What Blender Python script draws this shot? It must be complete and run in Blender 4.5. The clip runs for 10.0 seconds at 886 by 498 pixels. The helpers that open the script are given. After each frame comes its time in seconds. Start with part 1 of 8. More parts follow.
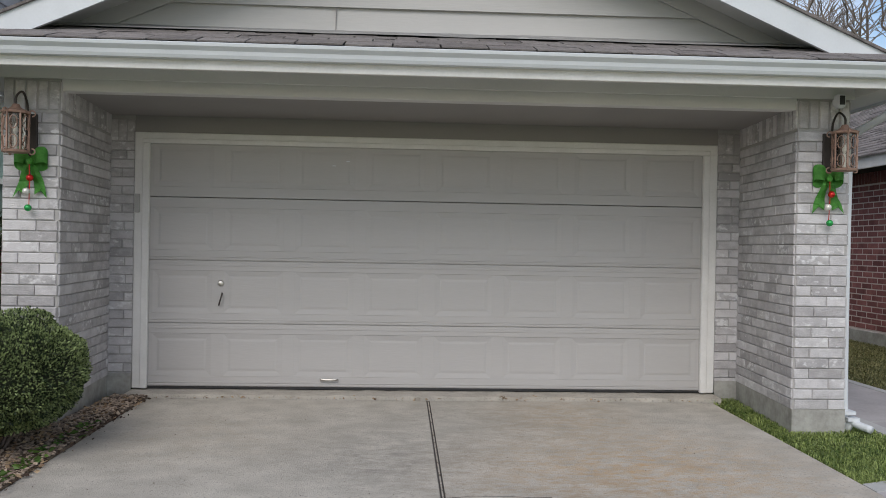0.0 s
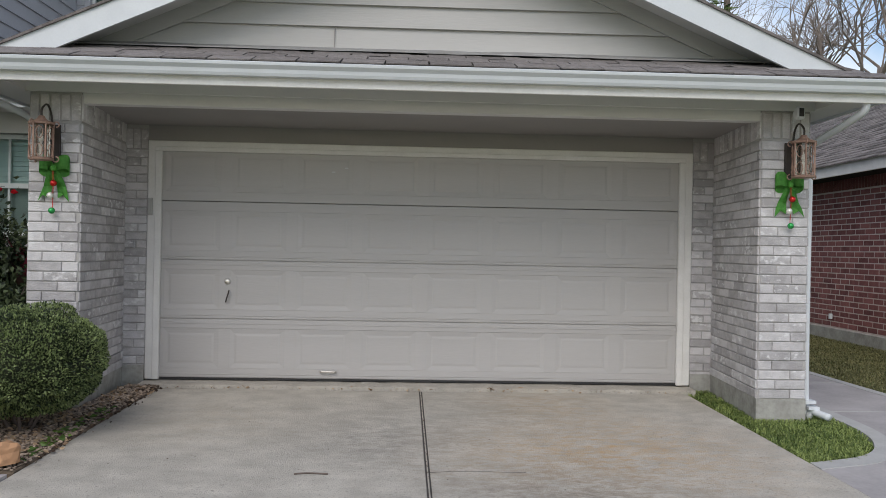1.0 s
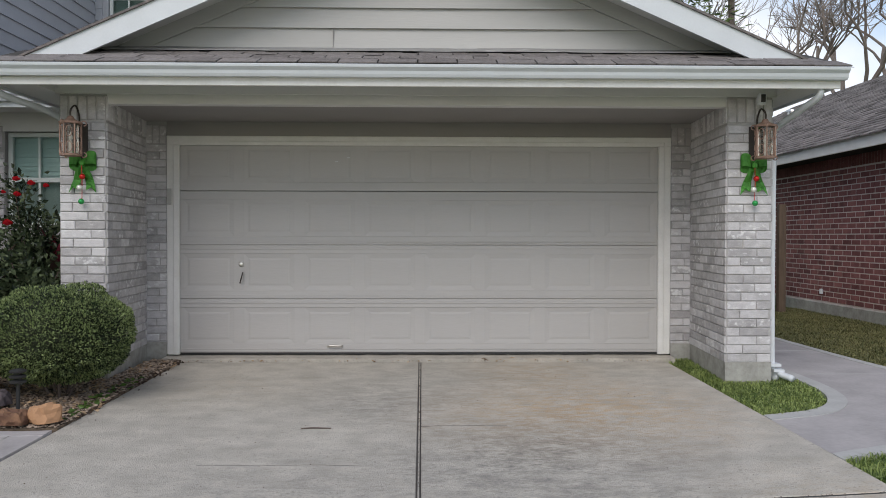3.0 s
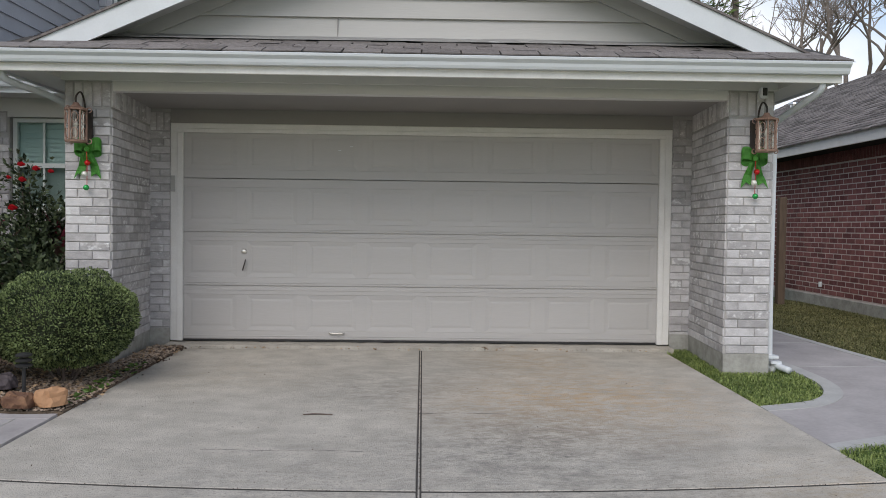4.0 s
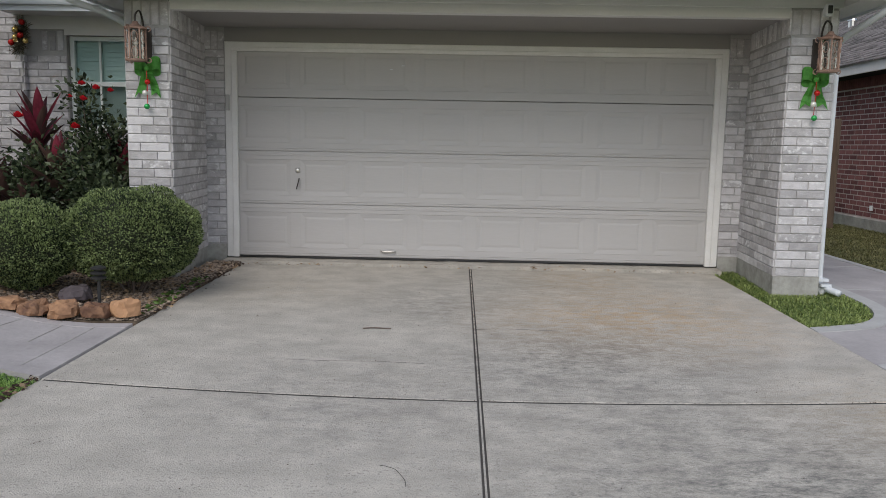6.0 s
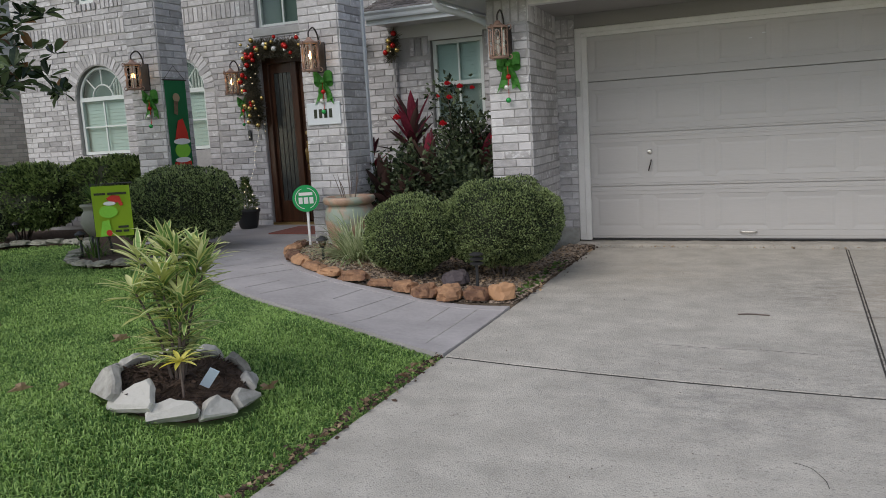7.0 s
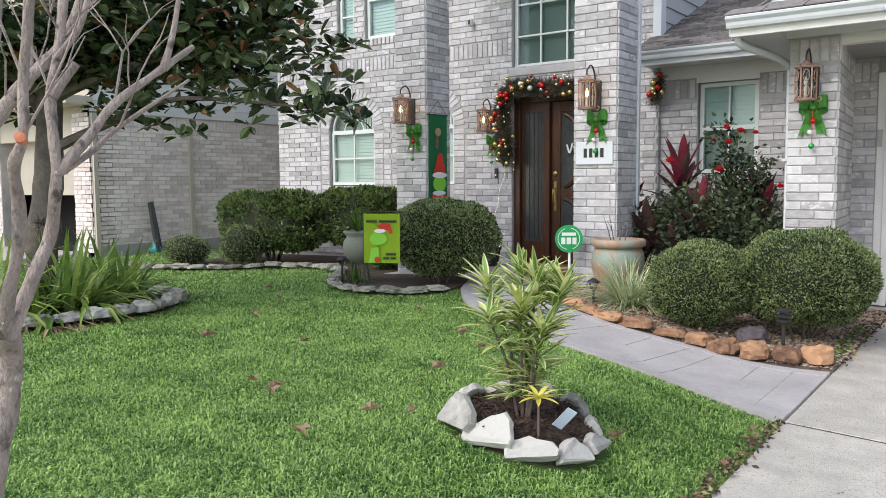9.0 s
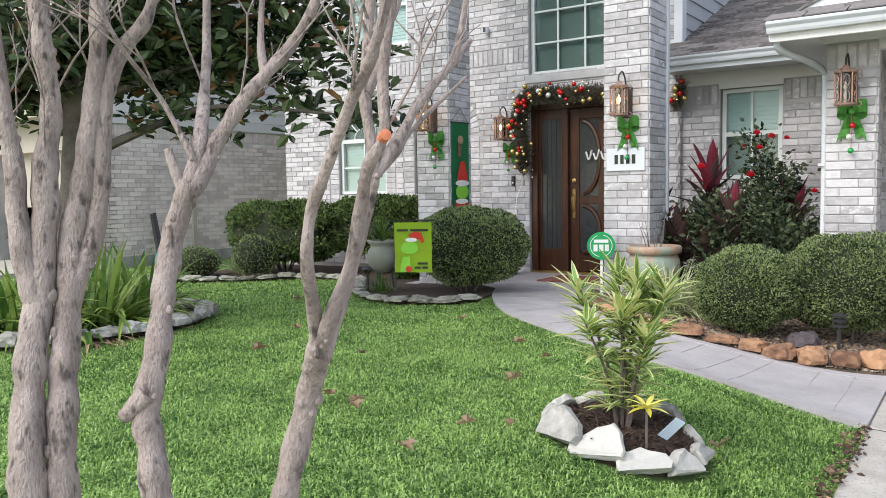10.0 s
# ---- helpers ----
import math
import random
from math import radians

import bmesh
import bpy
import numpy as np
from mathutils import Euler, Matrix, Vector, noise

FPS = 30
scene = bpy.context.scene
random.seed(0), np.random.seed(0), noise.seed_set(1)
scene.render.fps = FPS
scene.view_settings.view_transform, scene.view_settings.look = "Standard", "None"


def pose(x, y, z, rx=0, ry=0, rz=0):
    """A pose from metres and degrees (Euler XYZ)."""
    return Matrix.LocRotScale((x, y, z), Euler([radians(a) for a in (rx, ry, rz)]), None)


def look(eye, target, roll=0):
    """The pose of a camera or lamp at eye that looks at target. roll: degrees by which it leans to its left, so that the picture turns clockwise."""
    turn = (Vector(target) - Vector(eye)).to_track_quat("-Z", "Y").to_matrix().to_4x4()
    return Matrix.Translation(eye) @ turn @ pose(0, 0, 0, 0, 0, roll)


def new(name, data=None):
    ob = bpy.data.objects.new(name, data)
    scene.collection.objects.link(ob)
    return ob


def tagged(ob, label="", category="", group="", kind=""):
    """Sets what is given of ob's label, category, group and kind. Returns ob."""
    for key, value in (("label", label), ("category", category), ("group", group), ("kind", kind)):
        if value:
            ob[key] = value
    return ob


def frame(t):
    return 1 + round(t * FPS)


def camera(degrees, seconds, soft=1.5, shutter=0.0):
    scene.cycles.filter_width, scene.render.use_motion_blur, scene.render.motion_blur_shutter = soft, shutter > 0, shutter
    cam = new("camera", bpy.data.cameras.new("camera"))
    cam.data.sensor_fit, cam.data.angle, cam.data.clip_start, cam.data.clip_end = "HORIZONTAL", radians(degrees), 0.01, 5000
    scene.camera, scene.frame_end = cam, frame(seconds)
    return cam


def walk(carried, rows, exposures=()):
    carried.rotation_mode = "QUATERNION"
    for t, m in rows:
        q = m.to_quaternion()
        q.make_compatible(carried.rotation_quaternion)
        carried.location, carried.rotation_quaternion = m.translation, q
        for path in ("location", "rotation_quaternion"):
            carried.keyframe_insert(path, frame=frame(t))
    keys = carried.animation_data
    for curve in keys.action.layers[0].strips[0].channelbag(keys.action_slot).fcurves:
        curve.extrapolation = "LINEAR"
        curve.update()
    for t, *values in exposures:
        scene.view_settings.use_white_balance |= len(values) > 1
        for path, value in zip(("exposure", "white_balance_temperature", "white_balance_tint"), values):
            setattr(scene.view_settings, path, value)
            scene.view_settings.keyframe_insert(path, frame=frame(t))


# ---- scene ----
cam = camera(58.3, 10.0, soft=0.9)
PATH = [
    (0, (-0.215, -6.965, 1.262), (-0.12, -4.968, 1.253), 1.0),
    (0.5, (-0.19, -7.191, 1.246), (-0.112, -5.193, 1.236), 0.6),
    (1, (-0.112, -7.453, 1.233), (-0.031, -5.455, 1.235), 1.1),
    (1.5, (-0.086, -7.718, 1.188), (0.004, -5.72, 1.23), 0.3),
    (2, (-0.042, -7.904, 1.183), (0.042, -5.906, 1.163), -0.5),
    (2.5, (0.073, -7.999, 1.176), (0.127, -6.0, 1.147), -0.4),
    (4, (0.058, -8.114, 1.185), (0.097, -6.115, 1.127), 0.7),
    (4.5, (0.07, -8.11, 1.183), (0.108, -6.113, 1.089), 1.0),
    (5, (0.086, -8.122, 1.176), (0.114, -6.125, 1.078), 1.4),
    (5.2, (0.104, -8.126, 1.172), (0.124, -6.129, 1.068), 1.5),
    (6.3, (-0.217, -8.257, 1.206), (-0.364, -6.284, 0.915), 0.5),
    (6.4, (-0.264, -8.266, 1.211), (-0.484, -6.3, 0.916), 0.5),
    (6.5, (-0.302, -8.278, 1.21), (-0.624, -6.329, 0.897), -0.7),
    (6.6, (-0.311, -8.276, 1.215), (-0.752, -6.351, 0.9), -1.6),
    (6.7, (-0.325, -8.282, 1.22), (-0.886, -6.39, 0.9), -2.6),
    (6.8, (-0.36, -8.311, 1.228), (-1.025, -6.451, 0.915), -2.7),
    (6.9, (-0.383, -8.323, 1.234), (-1.139, -6.495, 0.937), -2.6),
    (7, (-0.405, -8.319, 1.239), (-1.223, -6.518, 0.943), -3.3),
    (7.1, (-0.456, -8.299, 1.237), (-1.292, -6.503, 0.962), -3.5),
    (7.5, (-0.633, -8.213, 1.252), (-1.481, -6.412, 1.061), -2.9),
    (8, (-0.847, -8.282, 1.235), (-1.765, -6.51, 1.101), -1.2),
    (8.5, (-1.065, -8.464, 1.212), (-2.074, -6.744, 1.055), -0.3),
    (9, (-1.32, -8.551, 1.181), (-2.51, -6.952, 1.017), -0.4),
    (9.3, (-1.502, -8.563, 1.193), (-2.722, -6.985, 1.045), -0.5),
    (9.5, (-1.608, -8.626, 1.197), (-2.83, -7.048, 1.072), -0.5),
    (9.8, (-1.72, -8.733, 1.18), (-2.906, -7.128, 1.053), -0.2),
    (10, (-1.814, -8.791, 1.176), (-2.958, -7.156, 1.034), -0.9),
]
EXPOSURES = [(0, 0.2, 6850, 10), (6.0, 0.2, 6850, 10), (6.5, 0.16, 6900, 10), (7.0, 0.16, 6900, 10), (7.5, 0.46, 6900, 10), (8.0, 0.68, 6900, 10), (8.5, 0.84, 6900, 10), (9.0, 1.0, 6900, 10), (10, 1.14, 6900, 10)]
walk(cam, [(t, look(eye, target, roll)) for t, eye, target, roll in PATH], EXPOSURES)

# ---- light ----
world = bpy.data.worlds.new("world")
scene.world = world
world.use_nodes = True
wn, wl = world.node_tree.nodes, world.node_tree.links
wn.clear()
sky = wn.new("ShaderNodeTexSky")
sky.sky_type, sky.sun_disc = "NISHITA", False
sky.sun_elevation, sky.sun_rotation = radians(41), radians(198)
sky.air_density, sky.dust_density, sky.ozone_density = 1.0, 0.7, 1.3
coord = wn.new("ShaderNodeTexCoord")
cloud = wn.new("ShaderNodeTexNoise")
cloud.inputs["Scale"].default_value, cloud.inputs["Detail"].default_value = 3.2, 8.0
ramp = wn.new("ShaderNodeValToRGB")
ramp.color_ramp.elements[0].position, ramp.color_ramp.elements[1].position = 0.45, 0.68
mixer = wn.new("ShaderNodeMix")
mixer.data_type = "RGBA"
mixer.inputs[7].default_value = (6.95, 7.2, 7.9, 1)
back = wn.new("ShaderNodeBackground")
back.inputs["Strength"].default_value = 0.135
out = wn.new("ShaderNodeOutputWorld")
wl.new(coord.outputs["Generated"], cloud.inputs["Vector"])
wl.new(cloud.outputs["Fac"], ramp.inputs["Fac"])
wl.new(ramp.outputs["Color"], mixer.inputs[0])
wl.new(sky.outputs["Color"], mixer.inputs[6])
wl.new(mixer.outputs[2], back.inputs["Color"])
wl.new(back.outputs[0], out.inputs["Surface"])
sun = new("sun", bpy.data.lights.new("sun", "SUN"))
sun.data.energy, sun.data.angle, sun.data.color = 1.3, radians(40), (1.0, 0.985, 0.97)
sun.matrix_world = look((-5, -15, 14), (0, 0, 0))


# ---- materials ----
def surface(name, dark, light, scale=6.0, rough=0.8, bump=0.2, bump_scale=60.0, metallic=0.0, vary="", stretch=(1, 1, 1), wear=None, wear_at=0.62, wear_scale=3.0, specular=0.5, spread=0.75):
    """A procedural surface: two noises mix dark and light, vary adds a step a piece, wear a third colour in patches."""
    m = bpy.data.materials.new(name)
    m.use_nodes = True
    n, l = m.node_tree.nodes, m.node_tree.links
    b = n["Principled BSDF"]
    g = n.new("ShaderNodeNewGeometry")
    mp = n.new("ShaderNodeMapping")
    mp.inputs["Scale"].default_value = stretch
    l.new(g.outputs["Position"], mp.inputs["Vector"])
    t1, t2 = n.new("ShaderNodeTexNoise"), n.new("ShaderNodeTexNoise")
    t1.inputs["Scale"].default_value, t1.inputs["Detail"].default_value = scale, 6.0
    t2.inputs["Scale"].default_value, t2.inputs["Detail"].default_value = bump_scale, 4.0
    l.new(mp.outputs[0], t1.inputs["Vector"])
    l.new(mp.outputs[0], t2.inputs["Vector"])
    add = n.new("ShaderNodeMath")
    add.operation = "MULTIPLY_ADD"
    add.inputs[1].default_value = 0.45
    l.new(t2.outputs["Fac"], add.inputs[0])
    if vary:
        source = n.new("ShaderNodeObjectInfo").outputs["Random"] if vary == "object" else g.outputs["Random Per Island"]
        sc = n.new("ShaderNodeMath")
        sc.operation = "MULTIPLY_ADD"
        sc.inputs[1].default_value, sc.inputs[2].default_value = spread, -0.5 * spread
        l.new(source, sc.inputs[0])
        s2 = n.new("ShaderNodeMath")
        l.new(t1.outputs["Fac"], s2.inputs[0])
        l.new(sc.outputs[0], s2.inputs[1])
        l.new(s2.outputs[0], add.inputs[2])
    else:
        l.new(t1.outputs["Fac"], add.inputs[2])
    r = n.new("ShaderNodeValToRGB")
    r.color_ramp.elements[0].position = 0.38
    r.color_ramp.elements[1].position = 1.0
    r.color_ramp.elements[0].color, r.color_ramp.elements[1].color = (*dark, 1), (*light, 1)
    l.new(add.outputs[0], r.inputs["Fac"])
    colour = r.outputs["Color"]
    if wear:
        t3 = n.new("ShaderNodeTexNoise")
        t3.inputs["Scale"].default_value, t3.inputs["Detail"].default_value = wear_scale, 8.0
        l.new(mp.outputs[0], t3.inputs["Vector"])
        r3 = n.new("ShaderNodeValToRGB")
        r3.color_ramp.elements[0].position, r3.color_ramp.elements[1].position = wear_at, wear_at + 0.12
        level = t3.outputs["Fac"]
        if vary == "object" or vary == "island":
            src = n.new("ShaderNodeMath")
            src.operation = "MULTIPLY"
            src.inputs[1].default_value = 7.31
            l.new(source, src.inputs[0])
            frac = n.new("ShaderNodeMath")
            frac.operation = "FRACT"
            l.new(src.outputs[0], frac.inputs[0])
            shift = n.new("ShaderNodeMath")
            shift.operation = "MULTIPLY_ADD"
            shift.inputs[1].default_value = 0.30
            l.new(frac.outputs[0], shift.inputs[0])
            less = n.new("ShaderNodeMath")
            less.operation = "SUBTRACT"
            less.inputs[1].default_value = 0.19
            l.new(t3.outputs["Fac"], less.inputs[0])
            l.new(less.outputs[0], shift.inputs[2])
            level = shift.outputs[0]
        l.new(level, r3.inputs["Fac"])
        mx = n.new("ShaderNodeMix")
        mx.data_type = "RGBA"
        mx.inputs[7].default_value = (*wear, 1)
        l.new(r3.outputs["Color"], mx.inputs[0])
        l.new(colour, mx.inputs[6])
        colour = mx.outputs[2]
    l.new(colour, b.inputs["Base Color"])
    b.inputs["Roughness"].default_value, b.inputs["Metallic"].default_value = rough, metallic
    b.inputs["Specular IOR Level"].default_value = specular
    if bump:
        bp = n.new("ShaderNodeBump")
        bp.inputs["Strength"].default_value, bp.inputs["Distance"].default_value = bump, 0.01
        l.new(t2.outputs["Fac"], bp.inputs["Height"])
        l.new(bp.outputs[0], b.inputs["Normal"])
    return m


def tint(c, k):
    return tuple(min(1.0, v * k) for v in c)


def shade(name, c, spread=0.2, **kw):
    return surface(name, tint(c, 1 - spread), tint(c, 1 + spread), **kw)


def foliage(name, dark, light, rough=0.5, back=0.3, spread=0.75):
    m = surface(name, dark, light, scale=3.0, rough=rough, bump=0.0, bump_scale=25.0, vary="island", specular=0.4, spread=spread)
    n, l = m.node_tree.nodes, m.node_tree.links
    b = n["Principled BSDF"]
    tr = n.new("ShaderNodeBsdfTranslucent")
    l.new(b.inputs["Base Color"].links[0].from_socket, tr.inputs["Color"])
    mx = n.new("ShaderNodeMixShader")
    mx.inputs[0].default_value = back
    l.new(b.outputs[0], mx.inputs[1])
    l.new(tr.outputs[0], mx.inputs[2])
    l.new(mx.outputs[0], n["Material Output"].inputs["Surface"])
    return m


def glow(name, colour, strength):
    m = bpy.data.materials.new(name)
    m.use_nodes = True
    b = m.node_tree.nodes["Principled BSDF"]
    b.inputs["Base Color"].default_value = (*colour, 1)
    b.inputs["Emission Color"].default_value, b.inputs["Emission Strength"].default_value = (*colour, 1), strength
    return m


def glass(name, colour=(0.9, 0.97, 0.95)):
    m = bpy.data.materials.new(name)
    m.use_nodes = True
    n, l = m.node_tree.nodes, m.node_tree.links
    n.remove(n["Principled BSDF"])
    fr, tp, gl, mx = n.new("ShaderNodeFresnel"), n.new("ShaderNodeBsdfTransparent"), n.new("ShaderNodeBsdfGlossy"), n.new("ShaderNodeMixShader")
    fr.inputs["IOR"].default_value = 1.5
    tp.inputs["Color"].default_value = (*colour, 1)
    gl.inputs["Roughness"].default_value = 0.03
    l.new(fr.outputs[0], mx.inputs[0])
    l.new(tp.outputs[0], mx.inputs[1])
    l.new(gl.outputs[0], mx.inputs[2])
    l.new(mx.outputs[0], n["Material Output"].inputs["Surface"])
    return m


BRICK_DARK, BRICK_LIGHT, BRICK_WASH = (0.355, 0.338, 0.342), (0.605, 0.583, 0.592), (0.69, 0.68, 0.683)
brick_kw = dict(scale=11.0, rough=0.9, bump=0.5, bump_scale=75.0, stretch=(1, 1, 1.5), wear=BRICK_WASH, wear_at=0.60, wear_scale=17.0, spread=0.62)
M_brick = surface("grey_brick", BRICK_DARK, BRICK_LIGHT, vary="object", **brick_kw)
M_brick_far = surface("grey_brick_joined", BRICK_DARK, BRICK_LIGHT, vary="island", **brick_kw)
M_mortar = shade("mortar", (0.40, 0.385, 0.375), 0.15, bump=0.5)
M_tanmortar = shade("tan_wall_mortar", (0.56, 0.53, 0.50), 0.12, bump=0.4)
M_redbrick = surface("red_brick", (0.14, 0.048, 0.047), (0.30, 0.117, 0.11), vary="island", spread=0.5, scale=8, bump=0.3, rough=0.9)
M_redmortar = shade("red_wall_mortar", (0.60, 0.52, 0.49), 0.1, bump=0.4)
M_tanbrick = surface("tan_brick", (0.58, 0.49, 0.46), (0.84, 0.74, 0.70), vary="island", scale=8, bump=0.3, rough=0.9)
M_walk = surface("stamped_concrete", (0.31, 0.287, 0.286), (0.47, 0.44, 0.438), scale=3, rough=0.75, bump=0.3, bump_scale=30)
M_border = shade("pale_concrete", (0.44, 0.435, 0.425), 0.15, scale=5, bump=0.3)
M_joint = shade("joint_filler", (0.05, 0.045, 0.04), 0.3, bump=0.4)
M_found = surface("foundation_concrete", (0.22, 0.21, 0.19), (0.44, 0.43, 0.40), scale=7, bump=0.5, bump_scale=30)
M_door = surface("garage_door_paint", (0.425, 0.409, 0.40), (0.483, 0.466, 0.456), scale=1.2, rough=0.5, bump=0.12, bump_scale=50, stretch=(0.25, 1, 3))
M_white = shade("white_trim_paint", (0.64, 0.665, 0.69), 0.06, scale=4, rough=0.5, bump=0.04)
M_trim = surface("weathered_trim_paint", (0.66, 0.645, 0.62), (0.80, 0.785, 0.765), scale=5, rough=0.55, bump=0.08)
M_siding = shade("siding_paint", (0.44, 0.43, 0.415), 0.07, scale=2, rough=0.6, bump=0.15, bump_scale=40, stretch=(0.3, 0.3, 3))
M_blue = shade("blue_grey_siding", (0.42, 0.43, 0.455), 0.08, scale=2, rough=0.6, bump=0.15, bump_scale=40)
M_pale = shade("pale_beam_paint", (0.66, 0.65, 0.642), 0.05, scale=2, rough=0.6, bump=0.08)
# brown-grey soffit paint, darkened to carry the shade of the garage recess
M_soffit = shade("shaded_soffit_paint", (0.285, 0.27, 0.26), 0.06, scale=2, rough=0.6, bump=0.08)
M_shingle = surface("asphalt_shingle", (0.125, 0.11, 0.105), (0.27, 0.245, 0.235), scale=25, rough=0.95, bump=0.6, bump_scale=160, vary="object", spread=0.3)
M_flash = surface("worn_flashing", (0.20, 0.195, 0.19), (0.34, 0.335, 0.33), scale=9, rough=0.6, bump=0.3, stretch=(0.4, 1, 1), wear=(0.72, 0.72, 0.71), wear_at=0.63, wear_scale=7)
M_shingle_far = surface("asphalt_shingle_joined", (0.10, 0.088, 0.083), (0.28, 0.25, 0.24), scale=20, rough=0.95, bump=0.5, bump_scale=90, vary="island")
M_metal = shade("bright_metal", (0.62, 0.60, 0.57), 0.1, rough=0.3, metallic=1.0, bump=0.0)
M_brass = shade("brass", (0.55, 0.38, 0.16), 0.15, rough=0.3, metallic=1.0, bump=0.0)
M_copper = surface("aged_copper", (0.20, 0.115, 0.085), (0.44, 0.29, 0.23), scale=20, rough=0.6, metallic=0.35, bump=0.2)
M_iron = shade("dark_iron", (0.06, 0.05, 0.045), 0.3, rough=0.6, metallic=0.5)
M_black = shade("black_plastic", (0.025, 0.025, 0.026), 0.3, rough=0.5, bump=0.05)
M_bulb = glow("lamp_bulb", (1.0, 0.62, 0.25), 14.0)
M_fairy = glow("fairy_light", (1.0, 0.85, 0.6), 0.9)
M_glass = glass("window_glass")
M_seedy = glass("lantern_glass", (0.8, 0.76, 0.7))
M_blind = shade("window_blind", (0.46, 0.58, 0.57), 0.06, scale=2, rough=0.8, bump=0.0)
# boards behind dark panes: the room's dimness is put into their colour
M_dim = shade("dim_room_backing", (0.13, 0.19, 0.175), 0.15, scale=2, rough=0.8, bump=0.0)
M_haze = shade("grey_curtain", (0.22, 0.275, 0.26), 0.12, scale=2, rough=0.8, bump=0.0)
M_frame = shade("window_frame_paint", (0.66, 0.70, 0.68), 0.05, rough=0.5, bump=0.0)
M_wood = surface("stained_wood", (0.022, 0.009, 0.005), (0.095, 0.036, 0.017), scale=5, rough=0.35, bump=0.1, bump_scale=30, stretch=(6, 6, 0.6))
M_oldwood = surface("weathered_fence_wood", (0.07, 0.048, 0.034), (0.16, 0.115, 0.085), scale=5, rough=0.9, bump=0.4, stretch=(5, 5, 0.6))
M_doorglass = shade("leaded_glass", (0.045, 0.05, 0.05), 0.3, scale=20, rough=0.12, bump=0.35, bump_scale=25)
M_bow = surface("green_ribbon", (0.05, 0.25, 0.03), (0.13, 0.46, 0.075), scale=30, rough=0.55, bump=0.3, bump_scale=200)
M_redball = shade("red_bauble", (0.55, 0.02, 0.015), 0.1, rough=0.2, metallic=0.4, bump=0.0)
M_silver = shade("white_bauble", (0.75, 0.73, 0.68), 0.1, rough=0.2, metallic=0.3, bump=0.0)
M_gold = shade("gold_bauble", (0.66, 0.48, 0.17), 0.1, rough=0.25, metallic=0.8, bump=0.0)
M_greenball = shade("green_bauble", (0.03, 0.35, 0.09), 0.1, rough=0.2, metallic=0.4, bump=0.0)
M_pine = foliage("pine_needles", (0.06, 0.06, 0.035), (0.26, 0.22, 0.16))
M_box = foliage("boxwood_leaf", (0.017, 0.035, 0.013), (0.335, 0.415, 0.175), rough=0.42, spread=0.95)
# near-black colour of the shrub cores, painted shade behind the leaves
M_boxcore = shade("bush_inner_shade", (0.02, 0.025, 0.012), 0.4, rough=1.0)
M_hedge = foliage("hedge_leaf", (0.02, 0.042, 0.014), (0.22, 0.30, 0.10), rough=0.4, spread=0.9)
M_roseleaf = foliage("rose_leaf", (0.014, 0.026, 0.013), (0.12, 0.155, 0.08), rough=0.4, spread=0.9)
M_bright = foliage("bright_leaf", (0.05, 0.11, 0.02), (0.16, 0.26, 0.06))
M_grass = foliage("grass_blade", (0.065, 0.165, 0.032), (0.45, 0.65, 0.20), back=0.35, spread=0.9)
M_strap = foliage("strap_leaf", (0.07, 0.15, 0.028), (0.36, 0.47, 0.115), rough=0.4)
M_dry = foliage("dry_leaf", (0.20, 0.125, 0.075), (0.52, 0.375, 0.24))
M_varg = foliage("variegated_leaf_green", (0.09, 0.19, 0.05), (0.26, 0.42, 0.13), rough=0.4)
M_vary = foliage("variegated_leaf_cream", (0.50, 0.54, 0.16), (0.80, 0.80, 0.42), rough=0.4)
M_yellow = foliage("yellow_leaf", (0.60, 0.52, 0.06), (0.85, 0.78, 0.22), rough=0.4)
M_liri = foliage("liriope_leaf", (0.18, 0.26, 0.09), (0.66, 0.70, 0.45))
M_cordy = foliage("burgundy_leaf", (0.028, 0.016, 0.016), (0.13, 0.075, 0.065), rough=0.35)
M_cordyr = foliage("red_young_leaf", (0.05, 0.012, 0.018), (0.34, 0.05, 0.085), rough=0.35)
M_rose = foliage("rose_petal", (0.45, 0.008, 0.015), (0.80, 0.03, 0.05))
M_mag = foliage("magnolia_leaf", (0.016, 0.03, 0.014), (0.135, 0.18, 0.088), rough=0.26, back=0.2, spread=0.95)
M_magb = foliage("magnolia_brown_leaf", (0.10, 0.045, 0.02), (0.30, 0.15, 0.06), rough=0.6, back=0.12)
M_bark = surface("crape_myrtle_bark", (0.15, 0.115, 0.10), (0.49, 0.405, 0.365), scale=24, rough=0.85, bump=0.7, bump_scale=210, stretch=(1, 1, 0.45), wear=(0.11, 0.088, 0.08), wear_at=0.56, wear_scale=60)
M_cut = shade("fresh_cut_wood", (0.62, 0.21, 0.11), 0.15)
M_darkbark = surface("dark_bark", (0.06, 0.048, 0.04), (0.19, 0.155, 0.13), scale=9, rough=0.9, bump=0.7, bump_scale=40)
M_farbark = surface("pale_far_bark", (0.13, 0.105, 0.09), (0.30, 0.25, 0.22), scale=3, rough=0.95, bump=0.3)
M_edge = surface("mossy_limestone", (0.10, 0.10, 0.075), (0.37, 0.36, 0.30), scale=10, rough=0.95, bump=0.7, bump_scale=35, vary="object", spread=0.5)
M_olivegrass = foliage("olive_grass_blade", (0.09, 0.15, 0.035), (0.42, 0.50, 0.17), back=0.35)
# dry brown grass, its colour also darkened for the shadow between the houses
M_browngrass = foliage("dry_grass_blade", (0.09, 0.095, 0.035), (0.31, 0.29, 0.135), back=0.3)
M_lawn = surface("lawn_soil", (0.045, 0.085, 0.02), (0.125, 0.195, 0.05), scale=5, rough=1.0, bump=0.8, bump_scale=90)
